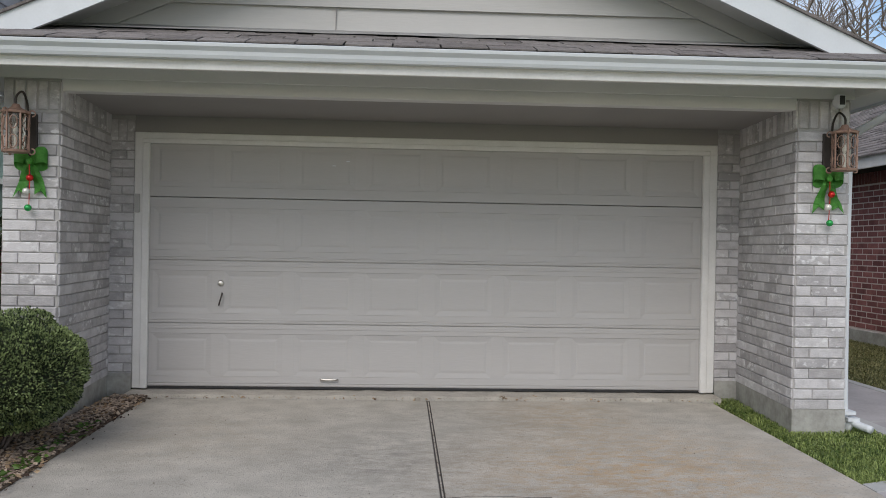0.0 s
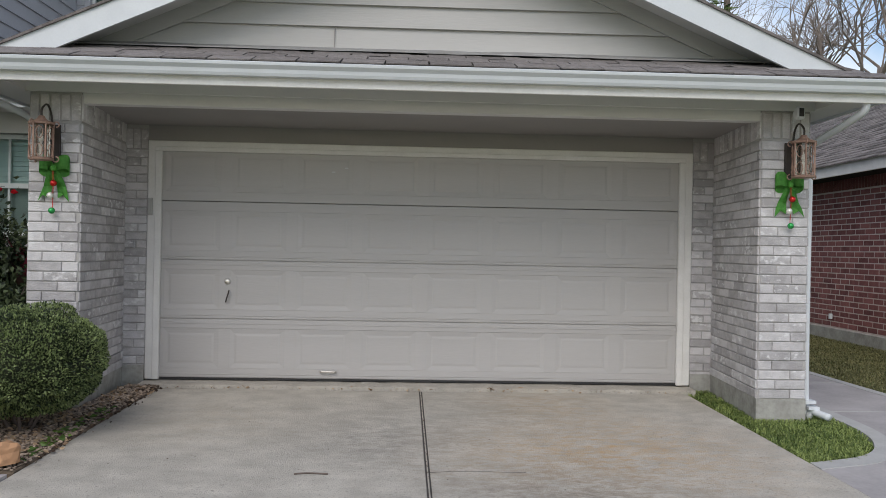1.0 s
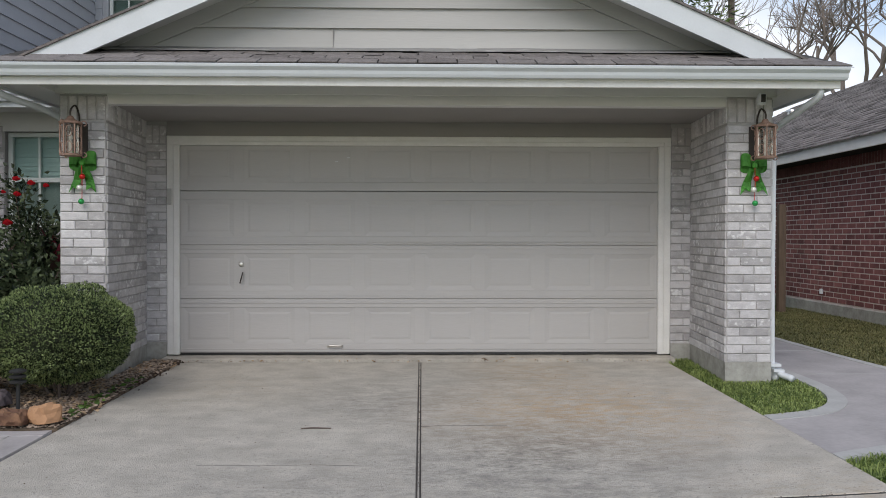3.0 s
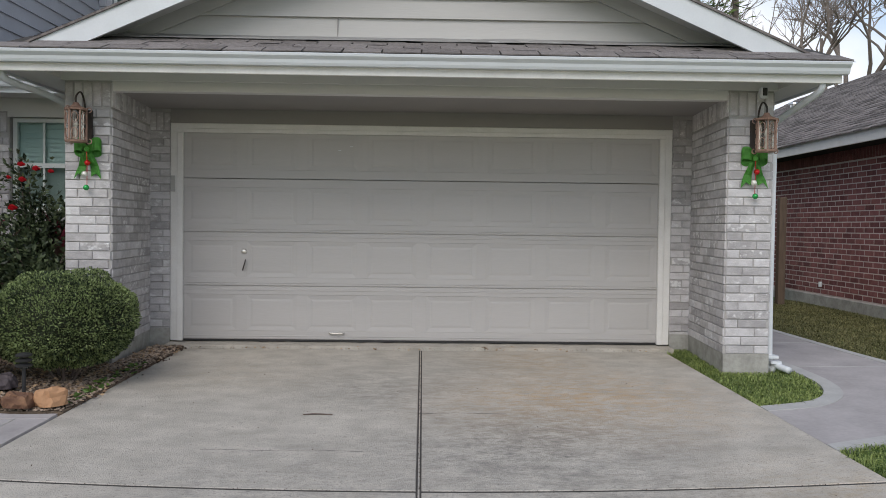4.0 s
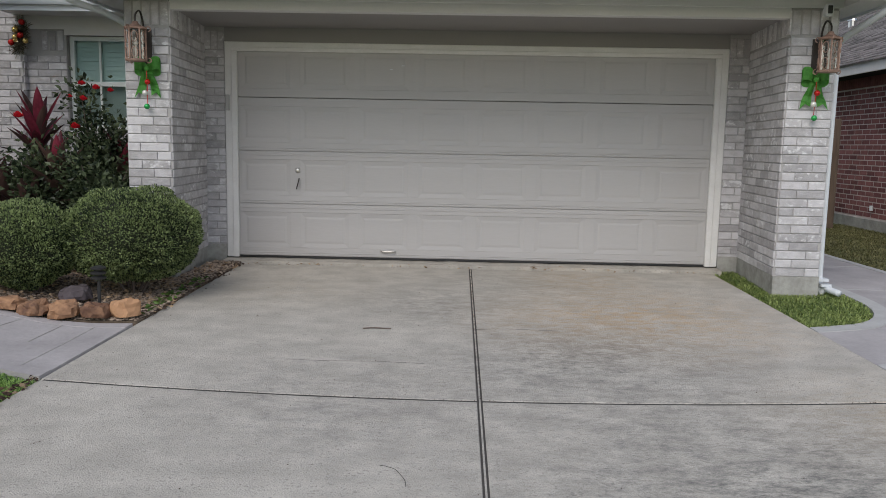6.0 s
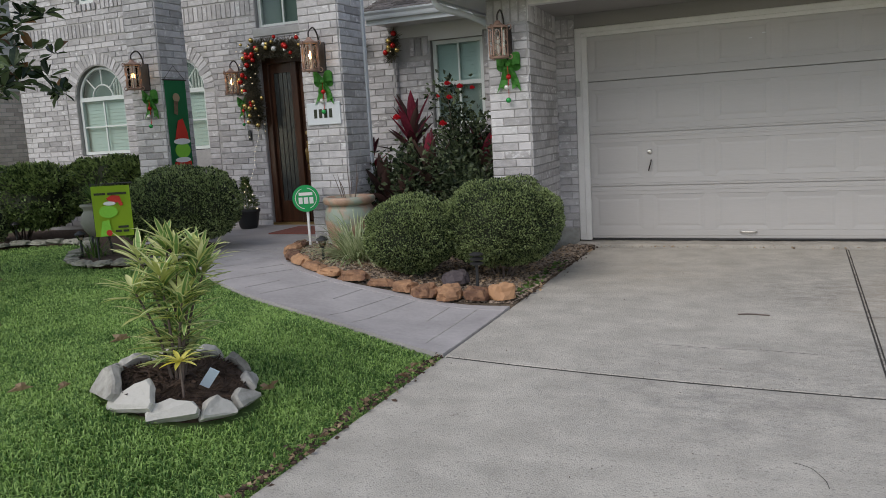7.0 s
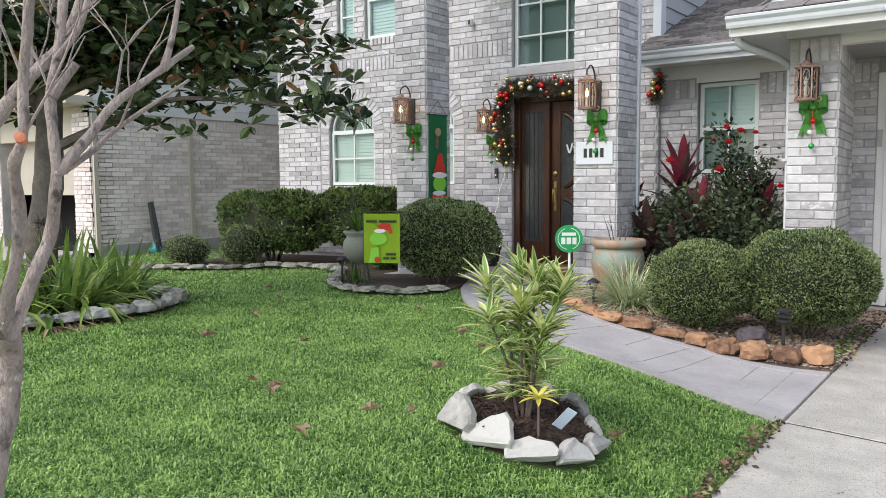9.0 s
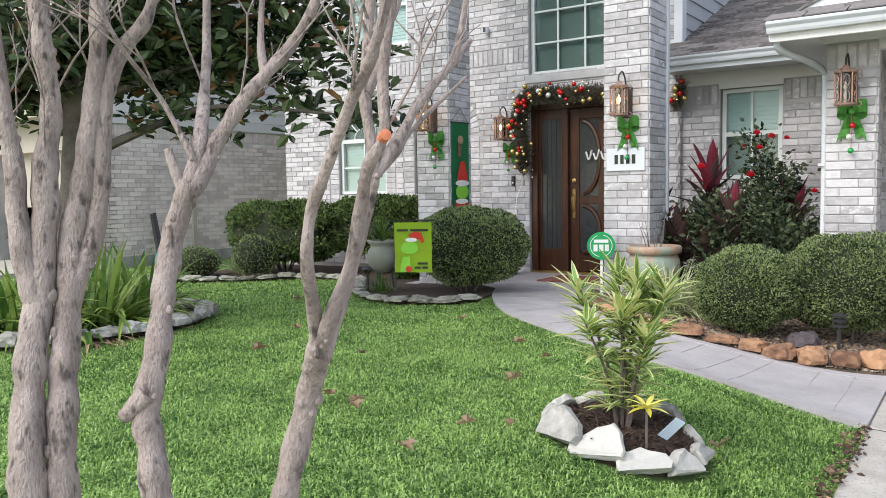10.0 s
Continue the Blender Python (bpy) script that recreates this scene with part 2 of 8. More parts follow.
M_mulch = surface("dark_mulch", (0.028, 0.018, 0.013), (0.11, 0.07, 0.05), scale=30, rough=1.0, bump=1.0, bump_scale=90)
M_bed = surface("bed_soil", (0.07, 0.052, 0.038), (0.22, 0.165, 0.12), scale=18, rough=1.0, bump=1.0, bump_scale=70)
M_pebble = surface("river_pebble", (0.075, 0.052, 0.038), (0.44, 0.34, 0.26), scale=20, rough=0.75, vary="island", bump=0.1)
M_orange = surface("orange_sandstone", (0.13, 0.066, 0.042), (0.45, 0.25, 0.135), scale=9, rough=0.9, bump=0.6, bump_scale=35, vary="object")
M_lime = surface("white_limestone", (0.20, 0.187, 0.165), (0.50, 0.48, 0.445), scale=14, rough=0.9, bump=0.6, bump_scale=30, vary="object")
M_slate = shade("dark_boulder", (0.09, 0.072, 0.078), 0.3, scale=8, bump=0.6, bump_scale=30)
M_terra = surface("glazed_pot", (0.24, 0.145, 0.10), (0.50, 0.33, 0.235), scale=9, rough=0.5, bump=0.3, bump_scale=30, wear=(0.27, 0.32, 0.26), wear_at=0.49, wear_scale=5.5)
M_urn = shade("grey_green_urn", (0.25, 0.25, 0.20), 0.2, scale=5, rough=0.6)
M_lime_flag = shade("lime_flag_cloth", (0.42, 0.62, 0.04), 0.06, rough=0.8, bump=0.1)
M_green_flag = shade("green_flag_cloth", (0.03, 0.26, 0.10), 0.1, rough=0.8, bump=0.1)
M_red = shade("red_cloth", (0.55, 0.035, 0.02), 0.1, rough=0.8)
M_leafgreen = shade("leaf_green_cloth", (0.22, 0.55, 0.05), 0.1, rough=0.8)
M_offwhite = shade("off_white_cloth", (0.75, 0.75, 0.73), 0.05, rough=0.8)
M_ink = shade("dark_ink", (0.03, 0.035, 0.02), 0.1, rough=0.8)
M_sign = shade("green_sign", (0.0, 0.32, 0.085), 0.04, rough=0.35, bump=0.0)
M_mat = surface("striped_doormat", (0.05, 0.03, 0.03), (0.35, 0.12, 0.09), scale=1.0, rough=1.0, stretch=(0.3, 30, 1), bump=0.3)
M_tan = shade("tan_paint", (0.47, 0.42, 0.345), 0.07, scale=2, rough=0.6, bump=0.08)
M_tag = shade("pale_blue_tag", (0.55, 0.66, 0.78), 0.05, rough=0.5, bump=0.0)
# near-black for unlit rooms and eave shade: the darkness is in the colour
M_dark = shade("unlit_shade", (0.012, 0.011, 0.011), 0.2, rough=1.0, bump=0.0)
M_teal = shade("teal_plastic", (0.02, 0.30, 0.30), 0.1, rough=0.4)
M_twig = shade("thin_twig", (0.13, 0.10, 0.085), 0.25, rough=0.9)


def stained(m, spots):
    """Adds stains to a surface: (x, y, radius, colour, strength), broken up by noise."""
    n, l = m.node_tree.nodes, m.node_tree.links
    b = n["Principled BSDF"]
    g = n.new("ShaderNodeNewGeometry")
    t = n.new("ShaderNodeTexNoise")
    t.inputs["Scale"].default_value, t.inputs["Detail"].default_value, t.inputs["Roughness"].default_value = 3.2, 14.0, 0.86
    mp = n.new("ShaderNodeMapping")
    mp.inputs["Scale"].default_value = (2.6, 5.0, 1)
    l.new(g.outputs["Position"], mp.inputs["Vector"])
    l.new(mp.outputs[0], t.inputs["Vector"])
    for x, y, r, colour, strength in spots:
        d = n.new("ShaderNodeVectorMath")
        d.operation = "DISTANCE"
        d.inputs[1].default_value = (x, y, -0.12)
        l.new(g.outputs["Position"], d.inputs[0])
        near = n.new("ShaderNodeMapRange")
        near.inputs[1].default_value, near.inputs[2].default_value = r, r * 0.2
        l.new(d.outputs["Value"], near.inputs[0])
        grain = n.new("ShaderNodeMapRange")
        grain.inputs[1].default_value, grain.inputs[2].default_value, grain.inputs[4].default_value = 0.44, 0.62, strength
        l.new(t.outputs["Fac"], grain.inputs[0])
        mul = n.new("ShaderNodeMath")
        mul.operation = "MULTIPLY"
        l.new(near.outputs[0], mul.inputs[0])
        l.new(grain.outputs[0], mul.inputs[1])
        mx = n.new("ShaderNodeMix")
        mx.data_type = "RGBA"
        mx.inputs[7].default_value = (*colour, 1)
        l.new(mul.outputs[0], mx.inputs[0])
        l.new(b.inputs["Base Color"].links[0].from_socket, mx.inputs[6])
        l.new(mx.outputs[2], b.inputs["Base Color"])


M_drive = surface("drive_concrete", (0.355, 0.329, 0.29), (0.585, 0.545, 0.485), scale=4.5, rough=0.95, specular=0.25, bump=0.6, bump_scale=130, stretch=(1, 1.25, 1), wear=(0.335, 0.31, 0.278), wear_at=0.56, wear_scale=62.0)
stained(M_drive, [(1.2, -2.2, 1.5, (0.50, 0.34, 0.19), 1.0), (1.0, -0.7, 0.8, (0.50, 0.36, 0.22), 0.8), (2.2, -4.4, 1.0, (0.48, 0.37, 0.24), 0.6), (0.75, -3.4, 1.3, (0.17, 0.165, 0.155), 0.9), (-0.3, -2.0, 0.9, (0.24, 0.225, 0.205), 0.8), (1.3, -5.4, 1.7, (0.14, 0.14, 0.13), 1.0), (-0.6, -6.6, 1.4, (0.2, 0.195, 0.18), 0.9), (0.3, -0.9, 1.4, (0.30, 0.285, 0.26), 0.6), (-0.7, -4.15, 1.3, (0.22, 0.21, 0.20), 0.7), (-1.6, -1.4, 1.0, (0.42, 0.35, 0.26), 0.5)])


# ---- building helpers ----
def thing(name, loc=(0, 0, 0), label="", category="", group="", kind=""):
    ob = new(name)
    ob.location = loc
    ob["at"] = list(loc)
    ob.empty_display_size = 0.1
    return tagged(ob, label, category, group, kind)


def adopt(ob, parent):
    ob.parent = parent
    if parent.type == "EMPTY":
        ob.matrix_parent_inverse = Matrix.Translation(-Vector(parent.location))
    return ob


def mesh_of(bm, name, mats, smooth_faces=False):
    me = bpy.data.meshes.new(name)
    bm.normal_update()
    bm.to_mesh(me)
    bm.free()
    for m in mats if isinstance(mats, (list, tuple)) else [mats]:
        me.materials.append(m)
    if smooth_faces:
        me.polygons.foreach_set("use_smooth", [True] * len(me.polygons))
    return me


def part(name, bm, material, parent=None, label="", smooth_faces=False, kind=""):
    ob = new(name, mesh_of(bm, name, material, smooth_faces))
    if parent is not None:
        adopt(ob, parent)
    return tagged(ob, label, kind=kind)


def piece(name, me, parent, m):
    ob = new(name, me)
    adopt(ob, parent)
    ob.matrix_basis = m
    return ob


def box(bm, x0, x1, y0, y1, z0, z1, bevel=0.0, m=None):
    r = bmesh.ops.create_cube(bm, size=1)
    for v in r["verts"]:
        v.co = Vector((x0 + (v.co.x + 0.5) * (x1 - x0), y0 + (v.co.y + 0.5) * (y1 - y0), z0 + (v.co.z + 0.5) * (z1 - z0)))
    vs = r["verts"]
    if bevel:
        es = list({e for v in vs for e in v.link_edges})
        rb = bmesh.ops.bevel(bm, geom=es, offset=bevel, segments=1, affect="EDGES")
        vs = list({v for f in rb["faces"] for v in f.verts} | {v for v in vs if v.is_valid})
    if m is not None:
        bmesh.ops.transform(bm, matrix=m, verts=vs)
    return bm


def B(*args, **kw):
    return box(bmesh.new(), *args, **kw)


def tube(bm, pts, radii, seg=8, rough=0.0):
    """A tapered tube through pts; rough: how far the bark bulges."""
    pts = [Vector(p) for p in pts]
    if not isinstance(radii, (list, tuple)):
        radii = [radii] * len(pts)
    rings, side = [], None
    for i, p in enumerate(pts):
        d = (pts[min(i + 1, len(pts) - 1)] - pts[max(i - 1, 0)]).normalized()
        if side is None:
            side = d.orthogonal().normalized()
        side = (side - d * side.dot(d)).normalized()
        up = d.cross(side)
        ring = []
        for k in range(seg):
            a = 2 * math.pi * k / seg
            w = side * math.cos(a) + up * math.sin(a)
            q = p + w * radii[i]
            if rough:
                q += w * radii[i] * rough * noise.noise(q * 22 + Vector((3, 1, 7)))
            ring.append(bm.verts.new(q))
        rings.append(ring)
    for a, b in zip(rings, rings[1:]):
        for k in range(seg):
            bm.faces.new((a[k], a[(k + 1) % seg], b[(k + 1) % seg], b[k]))
    bm.faces.new(rings[0][::-1])
    bm.faces.new(rings[-1])
    return bm


def curve_pts(pts, n=6):
    """Points on a smooth line (Catmull-Rom) through pts."""
    p = [Vector(q) for q in pts]
    p = [2 * p[0] - p[1]] + p + [2 * p[-1] - p[-2]]
    res = []
    for i in range(1, len(p) - 2):
        for k in range(n):
            t = k / n
            res.append(0.5 * (2 * p[i] + (p[i + 1] - p[i - 1]) * t + (2 * p[i - 1] - 5 * p[i] + 4 * p[i + 1] - p[i + 2]) * t * t + (3 * p[i] - p[i - 1] - 3 * p[i + 1] + p[i + 2]) * t ** 3))
    return res + [p[-2]]


def lathe(bm, profile, seg=20, at=(0, 0, 0)):
    """Turns (radius, height) pairs round the z axis."""
    rings = []
    for r, z in profile:
        rings.append([bm.verts.new((at[0] + r * math.cos(2 * math.pi * k / seg), at[1] + r * math.sin(2 * math.pi * k / seg), at[2] + z)) for k in range(seg)])
    for a, b in zip(rings, rings[1:]):
        for k in range(seg):
            bm.faces.new((a[k], a[(k + 1) % seg], b[(k + 1) % seg], b[k]))
    bm.faces.new(rings[0][::-1])
    bm.faces.new(rings[-1])
    return bm


def ball(bm, at, r, seg=10):
    bmesh.ops.create_uvsphere(bm, u_segments=seg, v_segments=max(5, seg // 2 + 1), radius=r, matrix=Matrix.Translation(at))
    return bm


def sheet(bm, outline, z_of, thick=0.05, lift=0.0):
    """A slab over a flat outline that follows the ground."""
    top = [bm.verts.new((x, y, z_of(x, y) + lift)) for x, y in outline]
    low = [bm.verts.new((x, y, z_of(x, y) + lift - thick)) for x, y in outline]
    f = bm.faces.new(top)
    f.normal_update()
    bm.faces.new(low[::-1])
    n = len(top)
    for i in range(n):
        bm.faces.new((top[i], low[i], low[(i + 1) % n], top[(i + 1) % n]))
    if f.normal.z < 0:
        bmesh.ops.reverse_faces(bm, faces=bm.faces[:])
    bm.normal_update()
    bmesh.ops.triangulate(bm, faces=[q for q in bm.faces if len(q.verts) > 4])
    return bm


def stone(rng, sx, sy, sz, seed):
    """An angular rock standing on z = 0."""
    bm = bmesh.new()
    bmesh.ops.create_icosphere(bm, subdivisions=3, radius=1)
    for v in bm.verts:
        d = v.co.normalized()
        k = 1 + 0.36 * noise.noise(d * 1.9 + Vector((seed * 3.1, seed, 0))) + 0.15 * noise.noise(d * 4 + Vector((0, seed * 2.3, 5))) + 0.06 * noise.noise(d * 9 + Vector((seed, 2, 1)))
        c = [math.copysign(abs(q) ** 0.72, q) for q in d]
        k *= 1.0 - 0.16 * max(c[2], 0.0)
        v.co = Vector((c[0] * sx / 2 * k, c[1] * sy / 2 * k, max(c[2] * sz * 0.62 * k, -0.2 * sz) + 0.38 * sz))
    return bm


def cloud_mesh(name, verts, faces, mats, index=None, parent=None, label="", kind=""):
    """A mesh from arrays of corners, for what is too fine to count."""
    me = bpy.data.meshes.new(name)
    me.from_pydata(verts.tolist() if hasattr(verts, "tolist") else verts, [], faces.tolist() if hasattr(faces, "tolist") else faces)
    for m in mats if isinstance(mats, (list, tuple)) else [mats]:
        me.materials.append(m)
    if index is not None:
        me.polygons.foreach_set("material_index", index)
    ob = new(name, me)
    if parent is not None:
        adopt(ob, parent)
    return tagged(ob, label, kind=kind)


def leaves(rng, points, normals, size, spread=0.7, aspect=0.5, fold=0.25):
    """Diamond leaves, folded along the middle, round points and roughly along normals."""
    n = len(points)
    d = normals + rng.normal(0, spread, (n, 3))
    d /= np.linalg.norm(d, axis=1)[:, None] + 1e-9
    r = rng.normal(0, 1, (n, 3))
    s = np.cross(d, r)
    s /= np.linalg.norm(s, axis=1)[:, None] + 1e-9
    u = np.cross(s, d)
    L = size * rng.uniform(0.7, 1.3, (n, 1))
    a, c = points, points + d * L
    m = points + d * L * 0.5 + u * L * fold * 0.4
    v = np.stack([a, m + s * L * aspect / 2, c, m - s * L * aspect / 2], 1).reshape(-1, 3)
    k = np.arange(n)[:, None] * 4
    return v, np.concatenate([np.stack([k[:, 0], k[:, 0] + 1, k[:, 0] + 2], 1), np.stack([k[:, 0], k[:, 0] + 2, k[:, 0] + 3], 1)])


def oval_leaves(rng, points, normals, size, spread=0.15, aspect=0.4, fold=0.25):
    """Broad blunt leaves, folded along the middle, pointing along normals."""
    n = len(points)
    d = normals + rng.normal(0, spread, (n, 3))
    d /= np.linalg.norm(d, axis=1)[:, None] + 1e-9
    s = np.cross(d, rng.normal(0, 0.45, (n, 3)) + np.array([0, 0, 1.0]))
    s /= np.linalg.norm(s, axis=1)[:, None] + 1e-9
    u = np.cross(s, d)
    L = size * rng.uniform(0.6, 1.25, (n, 1))
    w = L * aspect / 2
    rows = [points]
    for side in (1, -1):
        rows += [points + d * L * 0.38 + s * w * 0.85 * side + u * w * fold, points + d * L * 0.75 + s * w * 0.9 * side + u * w * fold]
    rows.append(points + d * L - u * L * 0.08)
    v = np.stack(rows, 1).reshape(-1, 3)
    k = np.arange(n) * 6
    return v, np.concatenate([np.stack([k, k + 1, k + 2, k + 5], 1), np.stack([k, k + 5, k + 4, k + 3], 1)])


def strap(rng, base, yaw, tilt, length, width, droop, n=5):
    """One long arching leaf: corners of its two edges."""
    p, d = np.array(base, float), np.array([math.cos(yaw) * math.cos(tilt), math.sin(yaw) * math.cos(tilt), math.sin(tilt)])
    side = np.array([-math.sin(yaw), math.cos(yaw), 0.0])
    vs, fs = [], []
    for i in range(n + 1):
        t = i / n
        w = width * (1 - t) ** 0.6 * min(1.0, 0.45 + 2.2 * t) / 2
        vs += [p - side * w, p + np.array([0, 0, -w * 0.35]), p + side * w]
        d = d + np.array([0, 0, -droop / n])
        d /= np.linalg.norm(d)
        p = p + d * length / n
    for i in range(n):
        a = 3 * i
        fs += [(a, a + 1, a + 4, a + 3), (a + 1, a + 2, a + 5, a + 4)]
    return vs, fs


BRICK_L, BRICK_H, COURSE, PITCH = 0.243, 0.065, 0.0762, 0.254
brick_cache = {}


def brick_mesh(length, height, mat):
    key = (round(length, 2), round(height, 3), mat.name)
    if key not in brick_cache:
        bm = bmesh.new()
        L, Hh, c, d = key[0] / 2, key[1] / 2, 0.005, 0.009
        outer = [(-L, -Hh), (L, -Hh), (L, Hh), (-L, Hh)]
        v0 = [bm.verts.new((x, 0.004, z)) for x, z in outer]
        v1 = [bm.verts.new((x, -d + 0.004, z)) for x, z in outer]
        v2 = [bm.verts.new((x - math.copysign(c, x), -d, z - math.copysign(c, z))) for x, z in outer]
        for a, b in ((v0, v1), (v1, v2)):
            for i in range(4):
                bm.faces.new((a[i], a[(i + 1) % 4], b[(i + 1) % 4], b[i]))
        bm.faces.new(v2)
        brick_cache[key] = mesh_of(bm, "brick", mat)
    return brick_cache[key]


def hole_span(h, z):
    """The stretch of wall that the opening h takes at height z: (u0, u1, z0, z1, arch radius)."""
    u0, u1, z0, z1, rad = h
    if z < z0 or z > z1 + rad:
        return None
    if z <= z1:
        return u0, u1
    c, w = (u0 + u1) / 2, math.sqrt(max(rad * rad - (z - z1) ** 2, 0)) * (u1 - u0) / (2 * rad)
    return c - w, c + w


def bricks(parent, origin, yaw, width, z0, z1, holes=(), mat=None, far_mat=None, limit=300, near=None, course=COURSE, pitch=PITCH, name="brick", proud=0.009, fill=0.905, gap=0.008):
    """Running-bond bricks on a face. origin: the face's start; yaw: its direction. The nearest are objects of their own, the rest one mesh."""
    base = Matrix.Translation((origin[0], origin[1], 0)) @ Matrix.Rotation(radians(yaw), 4, "Z")
    spots = []
    rows = int((z1 - z0 + 0.02) / course)
    rng = random.Random(int(abs(origin[0] * 100 + origin[1] * 37)))
    for r in range(rows):
        zc = z0 + (r + 0.5) * course
        free = [(0.0, width)]
        for h in holes:
            s = hole_span(h, zc)
            if s:
                free = [q for a, b in free for q in ((a, min(b, s[0])), (max(a, s[1]), b)) if q[1] - q[0] > 0.03]
        shift = (0.5 if r % 2 else 0.0) * pitch + rng.uniform(-0.02, 0.02)
        for a, b in free:
            u = -shift
            while u < b:
                p, q = max(u, a) + gap * 0.4, min(u + pitch, b) - gap * 0.6
                if q - p > 0.035:
                    spots.append(((p + q) / 2, zc, q - p))
                u += pitch
    if near:
        spots.sort(key=lambda s: (s[0] - near[0]) ** 2 + (s[1] - near[1]) ** 2)
    kids, rest = spots[:limit], spots[limit:]
    hgt = course * fill
    for u, z, L in kids:
        piece(name, brick_mesh(L, hgt, mat or M_brick), parent, base @ Matrix.Translation((u, -rng.uniform(0.001, 0.004), z)))
    if rest:
        vs, fs = [], []
        for u, z, L in rest:
            k, d = len(vs), -proud - rng.uniform(0, 0.003)
            for (x, zz, y) in [(-L / 2, -hgt / 2, 0.002), (L / 2, -hgt / 2, 0.002), (L / 2, hgt / 2, 0.002), (-L / 2, hgt / 2, 0.002), (-L / 2 + 0.003, -hgt / 2 + 0.003, d), (L / 2 - 0.003, -hgt / 2 + 0.003, d), (L / 2 - 0.003, hgt / 2 - 0.003, d), (-L / 2 + 0.003, hgt / 2 - 0.003, d)]:
                vs.append(base @ Vector((u + x, y, z + zz)))
            fs += [(k + 4, k + 5, k + 6, k + 7)] + [(k + i, k + (i + 1) % 4, k + 4 + (i + 1) % 4, k + 4 + i) for i in range(4)]
        cloud_mesh("joined_bricks", [tuple(v) for v in vs], fs, far_mat or M_brick_far, parent=parent, kind="stuff")


def soldiers(parent, origin, yaw, width, z0, height, mat=None, step=0.078, limit=60):
    base = Matrix.Translation((origin[0], origin[1], 0)) @ Matrix.Rotation(radians(yaw), 4, "Z")
    n = max(1, int(width / step + 0.3))
    for i in range(n):
        m = base @ Matrix.Translation(((i + 0.5) * width / n, -0.002, z0 + height / 2)) @ Matrix.Rotation(radians(90), 4, "Y")
        piece("brick", brick_mesh(height - 0.012, 0.063, mat or M_brick), parent, m)


def wall(name, origin, yaw, width, z0, z1, thick, mat, holes=(), label="", parent=None):
    """A wall with real openings: origin is the outer face's start, the wall lies behind it."""
    bm = bmesh.new()
    cuts = sorted({0.0, width, *[h[0] for h in holes], *[h[1] for h in holes]})
    for a, b in zip(cuts, cuts[1:]):
        mid, spans = (a + b) / 2, []
        over = sorted([h for h in holes if h[0] < mid < h[1]], key=lambda h: h[2])
        z = z0
        for h in over:
            if h[2] > z:
                box(bm, a, b, 0, thick, z, h[2])
            if h[4]:
                n, top = 14, h[3] + h[4] + 0.002
                for k in range(n):
                    ua, ub = a + (b - a) * k / n, a + (b - a) * (k + 1) / n
                    t = 2 * ((ua + ub) / 2 - h[0]) / (h[1] - h[0]) - 1
                    box(bm, ua, ub, 0, thick, h[3] + h[4] * math.sqrt(max(0.0, 1 - t * t)), top)
                z = top
            else:
                z = h[3]
        if z < z1:
            box(bm, a, b, 0, thick, z, z1)
    bmesh.ops.transform(bm, matrix=Matrix.Translation((origin[0], origin[1], 0)) @ Matrix.Rotation(radians(yaw), 4, "Z"), verts=bm.verts)
    ob = part(name, bm, mat, parent)
    return ob if parent is not None else tagged(ob, label, "wall", kind="structure")


# ---- heights of the ground ----
def smooth(u):
    u = min(1.0, max(0.0, u))
    return u * u * (3 - 2 * u)
def drive_z(x, y):
    yy = min(y, 0.0)
    return -0.055 + 0.026 * yy + 0.011 * min(x * x, 6.5) * min(-yy / 4.3, 1.6)
def ground_z(x, y):
    if x < -2.35:
        e = drive_z(-2.35, y)
        plateau = 0.10 - 0.09 * smooth((-7.0 - x) / 3.0) - 0.02 * max(0.0, -7.0 - y)
        wide = 1.1 + 1.3 * smooth((y + 4.3) / 0.8)
        return e + (plateau - e) * smooth((-2.35 - x) / wide)
    if x > 2.45:
        e = drive_z(2.45, y)
        return e + (-0.06 - e) * smooth((x - 2.45) / 2.0)
    return drive_z(x, y)


# ---- ground ----
def axis(lo, hi, near_lo, near_hi, step, far):
    v = list(np.arange(near_lo, near_hi + 1e-6, step))
    return [lo, (lo + near_lo) / 2] + v + [(hi + near_hi) / 2, hi]


gx = axis(-150, 150, -22, 14, 0.3, 20)
gy = axis(-150, 150, -13, 14, 0.3, 20)
gv, gf = [], []
for yy in gy:
    for xx in gx:
        sunk = 0.06 if -2.5 < xx < 2.6 and yy < 0.5 else 0.03
        gv.append((xx, yy, ground_z(xx, yy) - sunk))
nx = len(gx)
for j in range(len(gy) - 1):
    for i in range(nx - 1):
        gf.append((j * nx + i, j * nx + i + 1, (j + 1) * nx + i + 1, (j + 1) * nx + i))
ground = cloud_mesh("ground", gv, gf, M_lawn)
tagged(ground, "green lawn ground under the grass blades", "ground", kind="structure")

# driveway: separate concrete slabs with recessed joints between them
driveway = thing("driveway", (0, -4, 0), "pale grey concrete driveway with dark joints and rust stains", "driveway", kind="structure")
EDGE_L, EDGE_R = -2.35, 2.46


